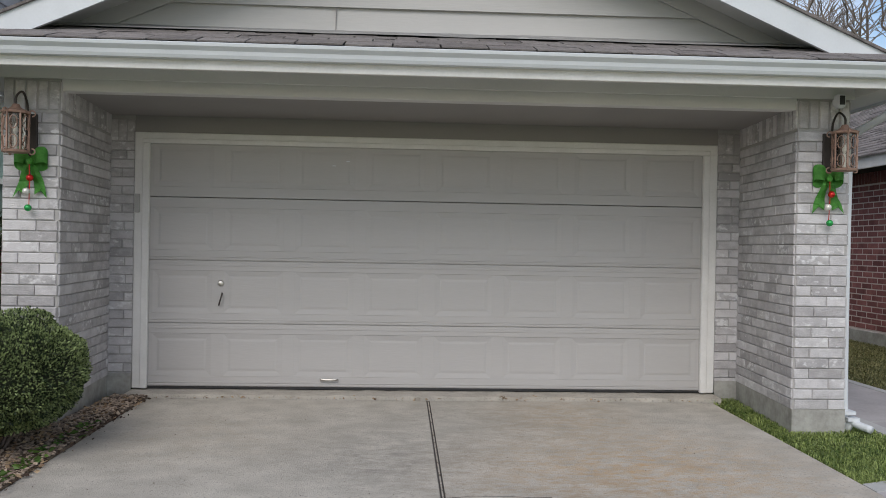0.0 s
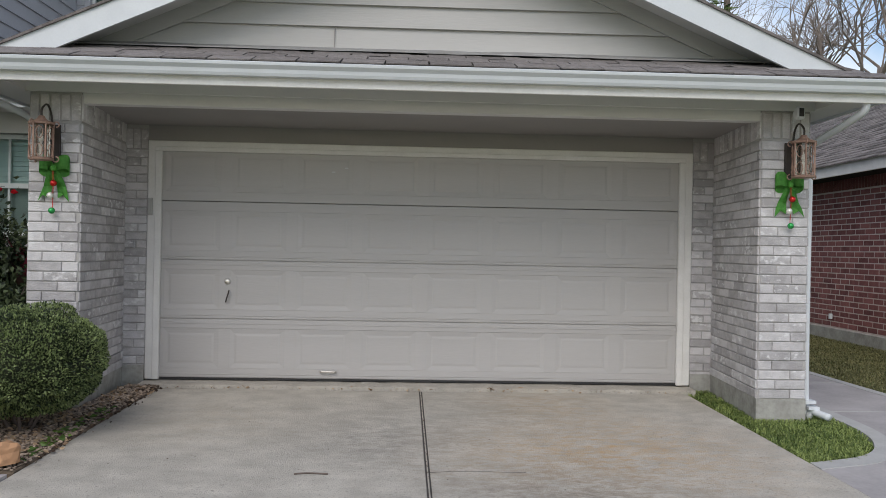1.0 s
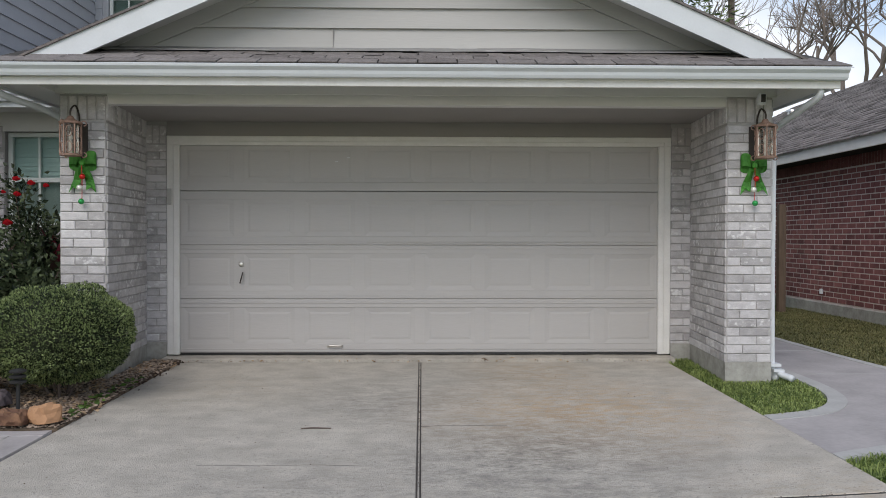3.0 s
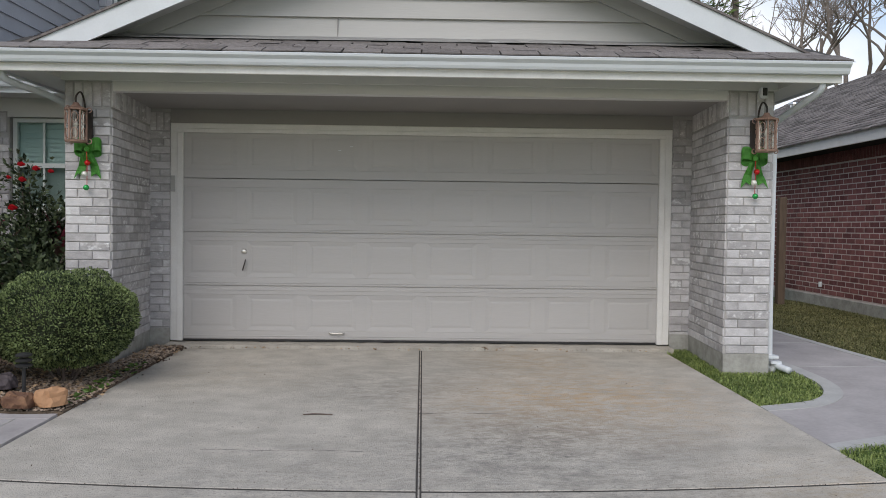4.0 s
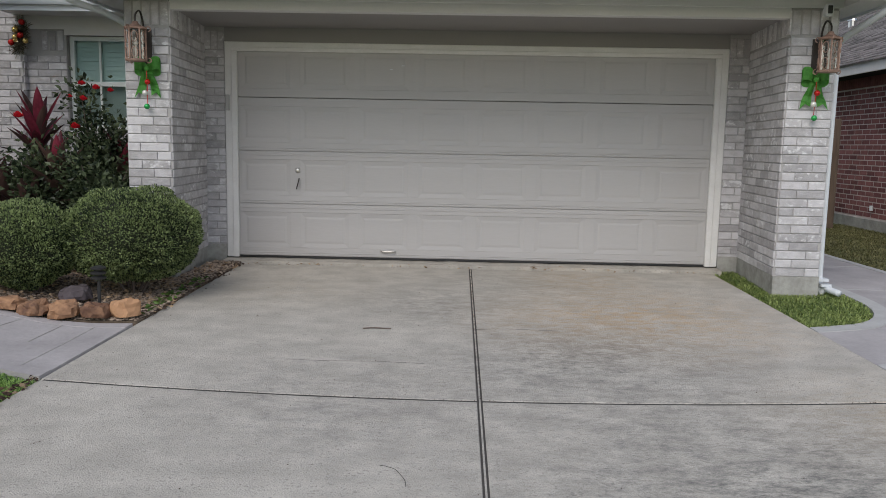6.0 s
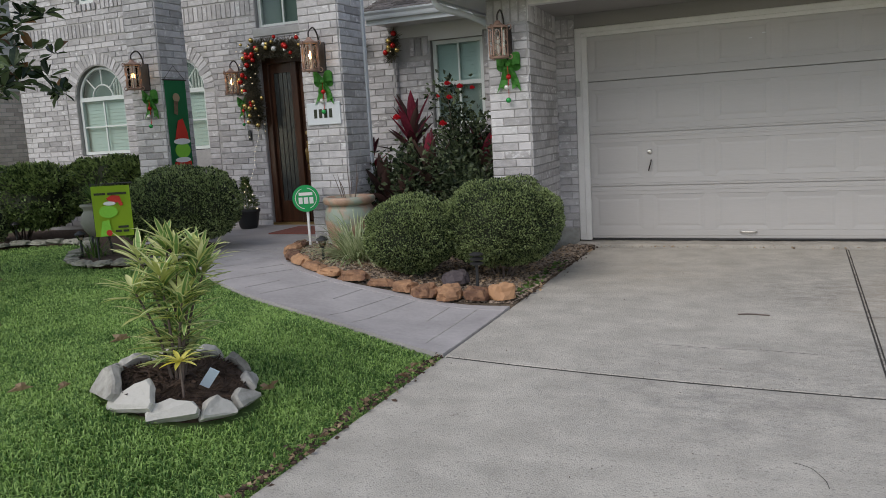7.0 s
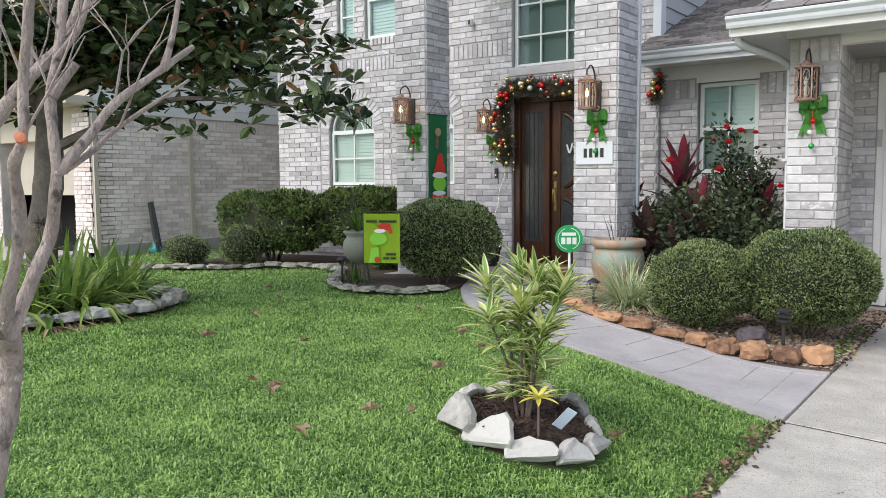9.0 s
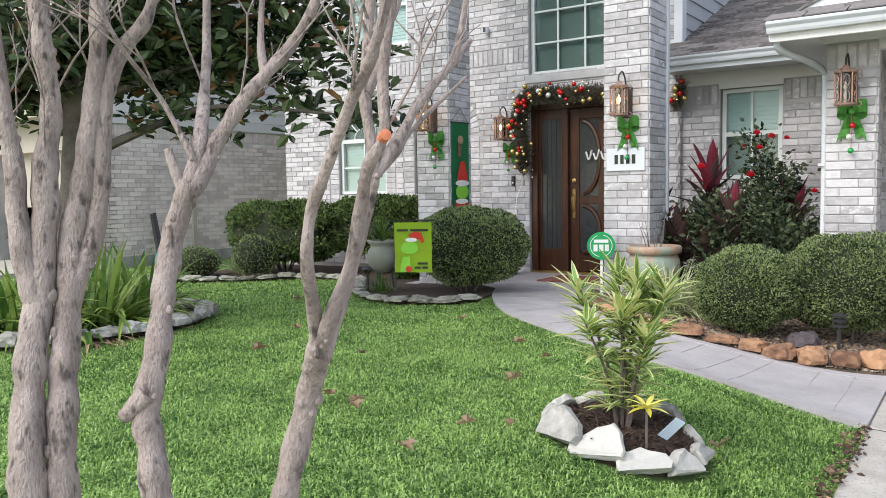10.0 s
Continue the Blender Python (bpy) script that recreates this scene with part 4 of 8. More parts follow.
# left side of the house and the closing walls
part("side_wall", B(HX0, HX0 + 0.2, HY + 0.2, 9.0, -0.1, 5.3), M_mortar, house)
part("rear_wall", B(HX0, 2.9, 8.8, 9.0, -0.1, 5.3), M_siding, house)
bm = bmesh.new()
rv = [bm.verts.new(c) for c in ((HX0 - 0.4, 0.0, 5.3), (HX1 + 0.1, 0.0, 5.3), (HX1 + 0.1, 9.4, 5.3), (HX0 - 0.4, 9.4, 5.3), (-9.5, 4.6, 7.4), (-6.5, 4.6, 7.4))]
for f in ((0, 1, 5, 4), (1, 2, 5), (2, 3, 4, 5), (3, 0, 4), (3, 2, 1, 0)):
    bm.faces.new([rv[i] for i in f])
part("roof", bm, M_shingle_far, house)

# wall with the small window beside the porch
WY = 0.55
side = wall("wall_window", (-4.9, WY), 0, 1.85, -0.05, 2.62, 0.18, M_mortar, holes=[(0.45, 1.12, 1.27, 2.3, 0)], parent=house)
bricks(side, (-4.9, WY), 0, 1.85, 0.1, 2.12, holes=[(0.45, 1.12, 1.18, 2.3, 0)], limit=150, near=(0.5, 1.6))
bricks(side, (-4.9, HY), 90, 0.08, 0.1, 2.5, limit=0)
soldiers(side, (-4.73, WY), 0, 0.26, 2.13, 0.22)
soldiers(side, (-3.76, WY), 0, 0.62, 2.13, 0.22)
for i in range(9):
    piece("brick", brick_mesh(0.10, 0.066, M_brick), side, Matrix.Translation((-4.45 + 0.04 + i * 0.0755, WY - 0.02, 1.22)) @ Matrix.Rotation(radians(90), 4, "Y"))
part("frieze_board", B(-4.9, -3.06, WY - 0.022, WY, 2.36, 2.5), M_pale, house)
part("head_board", B(-4.46, -3.77, WY - 0.024, WY - 0.003, 2.3, 2.36), M_pale, house)
part("soffit", B(-4.98, -3.06, 0.0, WY, 2.5, 2.515), M_pale, house)
part("fascia", B(-4.98, -3.06, -0.02, 0.0, 2.47, 2.64), M_white, house)
gutter(-5.0, -3.08, -0.02, 2.525, house)
bm = bmesh.new()
z1 = 2.63 + 0.42 * 4.05
rv = [bm.verts.new(c) for c in ((-4.98, -0.1, 2.62), (-2.4, -0.1, 2.62), (-2.4, 3.95, z1), (-4.9, 3.95, z1), (-4.9, 0.5, 2.87), (-4.98, 0.5, 2.87))]
bm.faces.new(rv)
bmesh.ops.triangulate(bm, faces=bm.faces[:])
roof2 = part("lower_roof", bm, M_shingle_far, house)
vs, fs = [], []
rng = random.Random(5)
for r in range(42):
    y = -0.12 + 0.095 * r
    if y > 3.7:
        break
    x = -4.99 if y < 0.5 else -4.9
    x -= rng.uniform(0, 0.25)
    while x < -2.5:
        w = rng.uniform(0.12, 0.3)
        a, b = max(x, -4.99 if y < 0.5 else -4.9), min(x + w - 0.005, -2.4)
        if b > a:
            k, t = len(vs), 0.002 + rng.uniform(0, 0.004)
            vs += [(a, y, 2.62 + 0.42 * (y + 0.1)), (b, y, 2.62 + 0.42 * (y + 0.1)), (b, y, 2.632 + 0.42 * (y + 0.1) + t), (a, y, 2.632 + 0.42 * (y + 0.1) + t), (b, y + 0.12, 2.622 + 0.42 * (y + 0.22)), (a, y + 0.12, 2.622 + 0.42 * (y + 0.22))]
            fs += [(k, k + 1, k + 2, k + 3), (k + 3, k + 2, k + 4, k + 5)]
        x += w
cloud_mesh("shingles", vs, fs, M_shingle_far, parent=house, kind="stuff")
part("splash_plate", B(-3.46, -3.12, -0.115, -0.10, 2.60, 2.74, bevel=0.003), M_white, house, "white splash plate on the gutter")
# upper storey behind the garage: clad in boards
up_side = part("upper_side_wall", B(-5.0, -4.9, 0.68, 3.95, 2.6, 6.0), M_blue, house)
for i in range(18):
    z = 2.7 + 0.178 * i
    ya, yb = 0.6, min(3.95, max(0.7, (z + 0.19 - 2.62) / 0.42))
    bm = bmesh.new()
    q = [(-4.874, ya, z), (-4.874, yb, z), (-4.894, yb, z + 0.19), (-4.894, ya, z + 0.19)]
    f = [bm.verts.new(c) for c in q]
    g2 = [bm.verts.new((-4.9, y, zz)) for _, y, zz in q]
    bm.faces.new(f)
    for k in range(4):
        bm.faces.new((f[k], g2[k], g2[(k + 1) % 4], f[(k + 1) % 4]))
    part("siding_board", bm, M_blue, house)
part("corner_board", B(-4.96, -4.86, 0.45, 0.6, 2.75, 5.3, bevel=0.004), M_white, house, "white corner board")
up_front = wall("upper_front_wall", (-4.9, 3.95), 0, 7.9, 2.6, 6.2, 0.15, M_blue, holes=[(0.2, 1.05, 4.3, 5.6, 0)], parent=house)
for i in range(20):
    z = 2.62 + 0.178 * i
    spans = [(-4.88, 3.0)] if not 4.2 < z + 0.1 < 5.65 else [(-4.88, -4.78), (-3.78, 3.0)]
    for a, b in spans:
        bm = bmesh.new()
        f = [bm.verts.new(c) for c in ((a, 3.925, z), (b, 3.925, z), (b, 3.94, z + 0.19), (a, 3.94, z + 0.19))]
        g2 = [bm.verts.new((v.co.x, 3.95, v.co.z)) for v in f]
        bm.faces.new(f)
        for k in range(4):
            bm.faces.new((f[k], g2[k], g2[(k + 1) % 4], f[(k + 1) % 4]))
        part("siding_board", bm, M_blue, house)
part("upper_roof", B(-5.3, 3.4, 3.5, 9.3, 6.2, 6.3), M_shingle_far, house)
part("upper_wall_end", B(2.85, 3.0, 4.1, 9.0, 2.4, 6.2), M_blue, house)


# ---- windows ----
def window(name, x0, x1, z0, z1, y, cols, rows, cloth, label, arch=0.0, frame_w=0.045, meeting=None, half=False):
    w = thing(name, ((x0 + x1) / 2, y, z0), label, "window", kind="structure")
    f = bmesh.new()
    d0, d1 = y + 0.05, y + 0.10
    box(f, x0, x0 + frame_w, d0, d1, z0, z1)
    box(f, x1 - frame_w, x1, d0, d1, z0, z1)
    box(f, x0 + frame_w, x1 - frame_w, d0, d1, z0, z0 + frame_w)
    if not arch:
        box(f, x0 + frame_w, x1 - frame_w, d0, d1, z1 - frame_w, z1)
    part("window_frame", f, M_frame, w)
    c, r = (x0 + x1) / 2, (x1 - x0) / 2
    if arch:
        part("arch_frame", tube(bmesh.new(), [(c + (r - 0.02) * math.cos(t), y + 0.075, z1 + (r - 0.02) * math.sin(t)) for t in np.linspace(0, math.pi, 21)], 0.026, 6), M_frame, w)
        part("fan_arc", tube(bmesh.new(), [(c + 0.2 * math.cos(t), y + 0.07, z1 + 0.2 * math.sin(t)) for t in np.linspace(0, math.pi, 13)], 0.012, 6), M_frame, w)
        for t in (45, 90, 135):
            t = radians(t)
            part("fan_bar", tube(bmesh.new(), [(c + 0.2 * math.cos(t), y + 0.07, z1 + 0.2 * math.sin(t)), (c + (r - 0.03) * math.cos(t), y + 0.07, z1 + (r - 0.03) * math.sin(t))], 0.011, 6), M_frame, w)
        part("transom", B(x0 + frame_w, x1 - frame_w, d0, d1, z1 - 0.03, z1 + 0.03), M_frame, w)
    for i in range(1, cols):
        x = x0 + (x1 - x0) * i / cols
        part("mullion", B(x - 0.011, x + 0.011, y + 0.062, y + 0.085, z0 + frame_w, z1 - frame_w), M_frame, w)
    for j in range(1, rows):
        z = z0 + (z1 - z0) * j / rows
        t = 0.024 if meeting == j else 0.011
        part("bar", B(x0 + frame_w, x1 - frame_w, y + 0.06 - t / 3, y + 0.087, z - t, z + t), M_frame, w)
    top = z1 + (r if arch else 0)
    bm = bmesh.new()
    bm.faces.new([bm.verts.new((x, y + 0.075, z)) for x, z in ((x0 + 0.02, z0 + 0.02), (x1 - 0.02, z0 + 0.02), (x1 - 0.02, z1 - 0.02), (x0 + 0.02, z1 - 0.02))])
    g = part("pane", bm, M_glass, w)
    g.visible_shadow = False
    if arch:
        bm = bmesh.new()
        bm.faces.new([bm.verts.new((c + (r - 0.03) * math.cos(t), y + 0.075, z1 + (r - 0.03) * math.sin(t))) for t in np.linspace(0, math.pi, 21)])
        g = part("pane", bm, M_glass, w)
        g.visible_shadow = False
    b = bmesh.new()
    low = (z0 + z1) / 2 if half else z0
    box(b, x0, x1, y + 0.135, y + 0.14, low, z1)
    if half:
        part("room_curtain", B(x0, x1, y + 0.15, y + 0.155, z0, low + 0.02), M_haze, w)
    if arch:
        # added board, coloured dim as the room behind the fanlight
        part("fanlight_room", B(x0, x1, y + 0.15, y + 0.16, z1, top), M_dim, w)
        for k in range(5):
            part("curtain_fold", tube(bmesh.new(), [(x1 - 0.08 - 0.055 * k, y + 0.14, z1), (x1 - 0.09 - 0.05 * k, y + 0.14, z1 + 0.33 - 0.02 * k)], 0.014, 6), M_frame, w)
    if cloth is M_blind:
        z = low + 0.05
        while z < z1 - 0.03:
            box(b, x0 + 0.03, x1 - 0.03, y + 0.124, y + 0.131, z, z + 0.044)
            z += 0.05
    part("blind", b, cloth, w)
    # near-black backing board, coloured as the unlit room
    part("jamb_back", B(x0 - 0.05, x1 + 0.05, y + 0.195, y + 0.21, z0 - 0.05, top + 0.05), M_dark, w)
    return w


for i, a in enumerate(ARCHES):
    window("window_%d" % (i + 1), a - 0.46, a + 0.46, 1.17, 1.98, HY, 2, 2, M_blind, "arched white-framed window with pale blinds in grey brick", arch=0.46)
part("window_sill", B(-6.93, -5.3, HY - 0.03, HY + 0.04, 2.57, 2.665, bevel=0.006), M_border, house, "pale stone sill")
window("window_3", -6.87, -5.36, 2.68, 4.29, HY, 4, 4, M_dim, "tall white-framed window with dark green-tinted panes")
window("window_4", -10.01, -9.69, 3.34, 4.49, HY, 1, 3, M_blind, "narrow upper window with pale blinds")
window("window_5", -9.45, -8.87, 3.34, 4.49, HY, 1, 2, M_blind, "upper sash window with closed pale blinds", meeting=1)
window("window_6", -4.44, -3.79, 1.28, 2.295, WY, 2, 2, M_blind, "white-framed sash window with half-drawn pale blinds", meeting=1, half=True)
window("window_7", -4.69, -3.86, 4.31, 5.59, 3.95, 3, 3, M_dim, "white-framed upper window with dark panes over the garage")


# ---- paths and beds ----
def walk_z(x, y):
    return ground_z(x, y) + 0.012


def ribbon(name, left, right, mat, parent, lift=0.0, n=8, gap=0.0):
    """A curved slab between two lines of points."""
    a, b = curve_pts([(x, y, 0) for x, y in left], n), curve_pts([(x, y, 0) for x, y in right], n)
    bm = bmesh.new()
    rows = []
    for p, q in zip(a, b):
        rows.append([bm.verts.new((c.x, c.y, walk_z(c.x, c.y) + lift)) for c in (p.lerp(q, k / 4) for k in range(5))])
    for r, s in zip(rows, rows[1:]):
        for k in range(4):
            bm.faces.new((r[k], r[k + 1], s[k + 1], s[k]))
    for k, line in ((0, 0), (4, 4)):
        low = [bm.verts.new(r[k].co - Vector((0, 0, 0.08))) for r in rows]
        for i in range(len(rows) - 1):
            bm.faces.new((rows[i][k], rows[i + 1][k], low[i + 1], low[i]))
    for r in (rows[0], rows[-1]):
        low = [bm.verts.new(v.co - Vector((0, 0, 0.08))) for v in r]
        for i in range(4):
            bm.faces.new((r[i], r[i + 1], low[i + 1], low[i]))
    bmesh.ops.recalc_face_normals(bm, faces=bm.faces[:])
    if sum(f.normal.z for f in bm.faces) < 0:
        bmesh.ops.reverse_faces(bm, faces=bm.faces[:])
    return part(name, bm, mat, parent)


path_l = thing("front_path", (-4.5, -2.8, 0), "curved lilac-grey stamped concrete path to the front door", "path", kind="structure")
OUT = [(-2.352, -4.12), (-2.9, -3.98), (-3.5, -3.82), (-4.2, -3.55), (-4.8, -3.2), (-5.45, -2.66), (-6.0, -1.95), (-6.35, -1.3)]
INN = [(-2.352, -2.90), (-2.75, -2.95), (-3.25, -2.86), (-3.85, -2.78), (-4.35, -2.55), (-4.78, -2.2), (-5.12, -1.75), (-5.25, -1.28)]
mid = [tuple(np.array(a) * 0.1 + np.array(b) * 0.9) for a, b in zip(OUT, INN)]
mido = [tuple(np.array(a) * 0.9 + np.array(b) * 0.1) for a, b in zip(OUT, INN)]
ribbon("paving", mido, mid, M_walk, path_l)
ribbon("border", OUT, mido, M_walk, path_l, lift=0.004)
ribbon("border", mid, INN, M_walk, path_l, lift=0.004)
# scored joints of the stamped pattern
a, b = curve_pts([(x, y, 0) for x, y in mido], 8), curve_pts([(x, y, 0) for x, y in mid], 8)
rng = random.Random(3)
for i in range(3, len(a) - 2, 4):
    k = i + rng.choice((0, 1))
    s0, s1 = rng.choice(((0, 0.52), (0.48, 1.0), (0, 1)))
    p, q = a[k].lerp(b[k], s0), a[min(k + 1, len(a) - 1)].lerp(b[min(k + 1, len(a) - 1)], s1)
    line = [p.lerp(q, t / 5) for t in range(6)]
    part("scored_joint", tube(bmesh.new(), [(v.x, v.y, walk_z(v.x, v.y) - 0.001) for v in line], 0.005, 4), M_found, path_l)
porch = part("porch_floor", B(-7.6, -4.62, -1.32, 0.7, -0.05, 0.105, bevel=0.006), M_walk)
tagged(porch, "lilac-grey stamped concrete porch floor", "floor", kind="structure")

path_r = thing("side_path", (3.6, -1, 0), "curved grey concrete path beside the garage with a pale border", "path", kind="structure")
IN2 = [(2.462, -2.62), (2.95, -2.45), (3.27, -2.1), (3.42, -1.6), (3.45, -0.9), (3.45, 0.5), (3.45, 3.0), (3.45, 5.5)]
ED2 = [(2.462, -2.48), (2.9, -2.31), (3.15, -2.03), (3.29, -1.6), (3.32, -0.9), (3.32, 0.5), (3.32, 3.0), (3.32, 5.5)]
OU2 = [(2.462, -3.44), (3.2, -3.1), (4.0, -2.4), (4.35, -1.5), (4.4, -0.8), (4.34, 0.4), (4.3, 3.0), (4.3, 5.5)]
ribbon("paving", OU2, IN2, M_walk, path_r, lift=-0.016)
ribbon("border", IN2, ED2, M_border, path_r, lift=-0.011)
OU3 = [(2.462, -3.56), (3.28, -3.2), (4.1, -2.46), (4.46, -1.5), (4.5, -0.8), (4.44, 0.4), (4.4, 3.0), (4.4, 5.5)]
ribbon("border", OU3, OU2, M_border, path_r, lift=-0.012)
for y in (-0.9, 0.6, 2.2):
    part("scored_joint", B(3.46, 4.32, y, y + 0.012, walk_z(3.9, y) - 0.02, walk_z(3.9, y) - 0.0145), M_border, path_r)


def bed(name, outline, mat, label, lift=0.015):
    return tagged(part(name, sheet(bmesh.new(), outline, ground_z, 0.1, lift), mat), label, "flower bed", kind="structure")


def rows_between(line, n):
    p = curve_pts([(x, y, 0) for x, y in line], 12)
    d = [0.0]
    for a, b in zip(p, p[1:]):
        d.append(d[-1] + (b - a).length)
    res = []
    for k in range(n):
        t, i = d[-1] * (k + 0.5) / n, 0
        while d[i + 1] < t:
            i += 1
        q = p[i].lerp(p[i + 1], (t - d[i]) / (d[i + 1] - d[i]))
        res.append((q, math.degrees(math.atan2(p[i + 1].y - p[i].y, p[i + 1].x - p[i].x)), d[-1] / n))
    return res


bed_front = [(-2.42, -2.84)] + [(x, y + 0.04) for x, y in INN[1:]] + [(-5.1, -0.8), (-4.9, 0.5), (-3.05, 0.5), (-3.05, -1.2), (-2.66, -1.2), (-2.62, -0.2), (-2.345, -0.22), (-2.345, -2.84)]
bed("flower_bed", bed_front, M_bed, "brown soil flower bed strewn with river pebbles")


def inside(x, y, poly):
    c = False
    for (xa, ya), (xb, yb) in zip(poly, poly[1:] + poly[:1]):
        if (ya > y) != (yb > y) and x < (xb - xa) * (y - ya) / (yb - ya) + xa:
            c = not c
    return c


# river pebbles
rng = np.random.default_rng(4)
bm0 = bmesh.new()
bmesh.ops.create_icosphere(bm0, subdivisions=1, radius=1)
bm0.verts.ensure_lookup_table()
ico_v = np.array([v.co[:] for v in bm0.verts])
ico_f = np.array([[v.index for v in f.verts] for f in bm0.faces])
bm0.free()


def pebbles(name, poly, count, size, mat, label):
    xs, ys = [p[0] for p in poly], [p[1] for p in poly]
    V, F, n = [], [], 0
    while n < count:
        x, y = rng.uniform(min(xs), max(xs)), rng.uniform(min(ys), max(ys))
        if not inside(x, y, poly):
            continue
        s = size * rng.uniform(0.5, 1.4)
        yaw = rng.uniform(0, 6.28)
        v = ico_v * np.array([s, s * rng.uniform(0.6, 0.9), s * rng.uniform(0.35, 0.6)]) * rng.uniform(0.85, 1.15, (len(ico_v), 1))
        v = np.stack([v[:, 0] * math.cos(yaw) - v[:, 1] * math.sin(yaw), v[:, 0] * math.sin(yaw) + v[:, 1] * math.cos(yaw), v[:, 2]], 1)
        V.append(v + np.array([x, y, ground_z(x, y) + 0.02 + s * 0.25]))
        F.append(ico_f + 12 * n)
        n += 1
    ob = cloud_mesh(name, np.concatenate(V), np.concatenate(F), mat)
    return tagged(ob, label, "pebbles", kind="stuff")


pebbles("pebbles", bed_front, 21000, 0.0145, M_pebble, "tan and grey river pebbles lying in the flower bed")


def edging(line, n, size, mat, label, group, seed, name="edging_stone", tall=1.0):
    rng2 = random.Random(seed)
    for k, (p, yaw, step) in enumerate(rows_between(line, n)):
        bm = stone(rng2, step * rng2.uniform(0.92, 1.1), size * rng2.uniform(0.85, 1.2), size * 0.75 * tall * rng2.uniform(0.8, 1.25), seed + k * 1.7)
        ob = new(name, mesh_of(bm, name, mat, False))
        ob.matrix_basis = pose(p.x, p.y, ground_z(p.x, p.y) + 0.012, rng2.uniform(-6, 6), rng2.uniform(-5, 5), yaw + rng2.uniform(-8, 8))
        tagged(ob, label, "stone", group)


edging([(-2.41, -2.66), (-2.52, -2.80), (-2.9, -2.875), (-3.35, -2.80)], 5, 0.17, M_orange, "rounded orange sandstone rock edging the flower bed", "rocks round the flower bed", 11)
edging([(-3.35, -2.80), (-3.87, -2.72), (-4.37, -2.48), (-4.79, -2.13), (-5.06, -1.7), (-5.14, -1.36)], 9, 0.14, M_orange, "flat brown-orange sandstone slab edging the flower bed", "rocks round the flower bed", 41, tall=0.85)
ob = new("boulder", mesh_of(stone(random.Random(2), 0.22, 0.18, 0.14, 7.7), "boulder", M_slate))
ob.matrix_basis = pose(-2.98, -2.42, ground_z(-2.98, -2.42) + 0.02, 0, 0, 20)
tagged(ob, "dark purple-grey boulder among the pebbles", "boulder")


# ---- shrubs ----
def bush(name, at, rx, ry, z0, z1, count, size, mat, label, flat=0.0, lump=0.10, stems=5, seed=1):
    """A clipped shrub: leaves on an uneven shell, a dark core painted as inner shade, stems to the ground."""
    rng = np.random.default_rng(seed)
    t = thing(name, (at[0], at[1], at[2]), label, "shrub")
    d = rng.normal(0, 1, (count, 3))
    d /= np.linalg.norm(d, axis=1)[:, None]
    if flat:
        d = np.sign(d) * np.abs(d) ** (1 - flat)
        d /= np.maximum(np.max(np.abs(d), axis=1), np.linalg.norm(d, axis=1) * (1 - flat * 0.4))[:, None]
    k = np.array([1 + lump * noise.noise(Vector(q) * 2.3 + Vector((seed, 0, 0))) + lump * 0.6 * noise.noise(Vector(q) * 6 + Vector((0, seed, 0))) for q in d.tolist()])
    k *= 1 - np.abs(rng.normal(0, 0.045, count))
    rz, cz = (z1 - z0) / 2, (z0 + z1) / 2
    p = d * k[:, None] * np.array([rx, ry, rz]) + np.array([at[0], at[1], cz])
    nrm = d / np.array([rx, ry, rz])
    nrm /= np.linalg.norm(nrm, axis=1)[:, None]
    v, f = leaves(rng, p, nrm + np.array([0, 0, 0.35]), size, spread=0.55, aspect=0.55)
    cloud_mesh("leaves", v, f, mat, parent=t, kind="stuff")
    # added solid core: its dark colour is the shade between the leaves
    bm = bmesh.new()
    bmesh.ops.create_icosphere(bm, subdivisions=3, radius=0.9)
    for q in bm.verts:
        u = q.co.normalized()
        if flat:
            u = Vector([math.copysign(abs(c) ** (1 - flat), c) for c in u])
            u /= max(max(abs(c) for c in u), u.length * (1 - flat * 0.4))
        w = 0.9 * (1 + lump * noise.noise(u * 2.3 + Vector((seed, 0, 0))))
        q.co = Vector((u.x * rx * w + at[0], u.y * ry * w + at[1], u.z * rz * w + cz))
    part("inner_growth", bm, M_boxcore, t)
    rr = random.Random(seed)
    for s in range(stems):
        a = 6.28 * s / stems
        part("stem", tube(bmesh.new(), curve_pts([(at[0] + 0.05 * math.cos(a), at[1] + 0.05 * math.sin(a), at[2] - 0.03), (at[0] + 0.12 * math.cos(a), at[1] + 0.12 * math.sin(a), (at[2] + z0) / 2 + 0.04), (at[0] + rx * 0.4 * math.cos(a), at[1] + ry * 0.4 * math.sin(a), z0 + 0.15)], 3), 0.012, 5), M_twig, t)
    return t


bush("boxwood_bush", (-2.74, -1.93, -0.04), 0.51, 0.54, 0.08, 0.79, 40000, 0.0195, M_box, "large rounded clipped boxwood bush in the pebble bed", seed=1, flat=0.12)
bush("boxwood_bush", (-3.43, -2.30, 0.0), 0.395, 0.39, 0.07, 0.695, 29000, 0.019, M_box, "smaller rounded clipped boxwood bush with a light green top", seed=2, flat=0.10)
bush("boxwood_bush", (-6.46, -1.68, 0.1), 0.66, 0.46, 0.2, 1.0, 24000, 0.027, M_box, "broad rounded boxwood bush beside the porch column", seed=3, flat=0.1)
bush("hedge", (-10.38, -0.6, 0.01), 0.96, 0.42, 0.24, 1.05, 19000, 0.052, M_hedge, "dark green leafy hedge with bare stems below", seed=4, flat=0.45, lump=0.16, stems=8)
bush("hedge", (-8.80, -0.28, 0.03), 0.74, 0.34, 0.36, 1.10, 14000, 0.052, M_hedge, "dark green leafy hedge under the arched window", seed=5, flat=0.45, lump=0.16, stems=6)
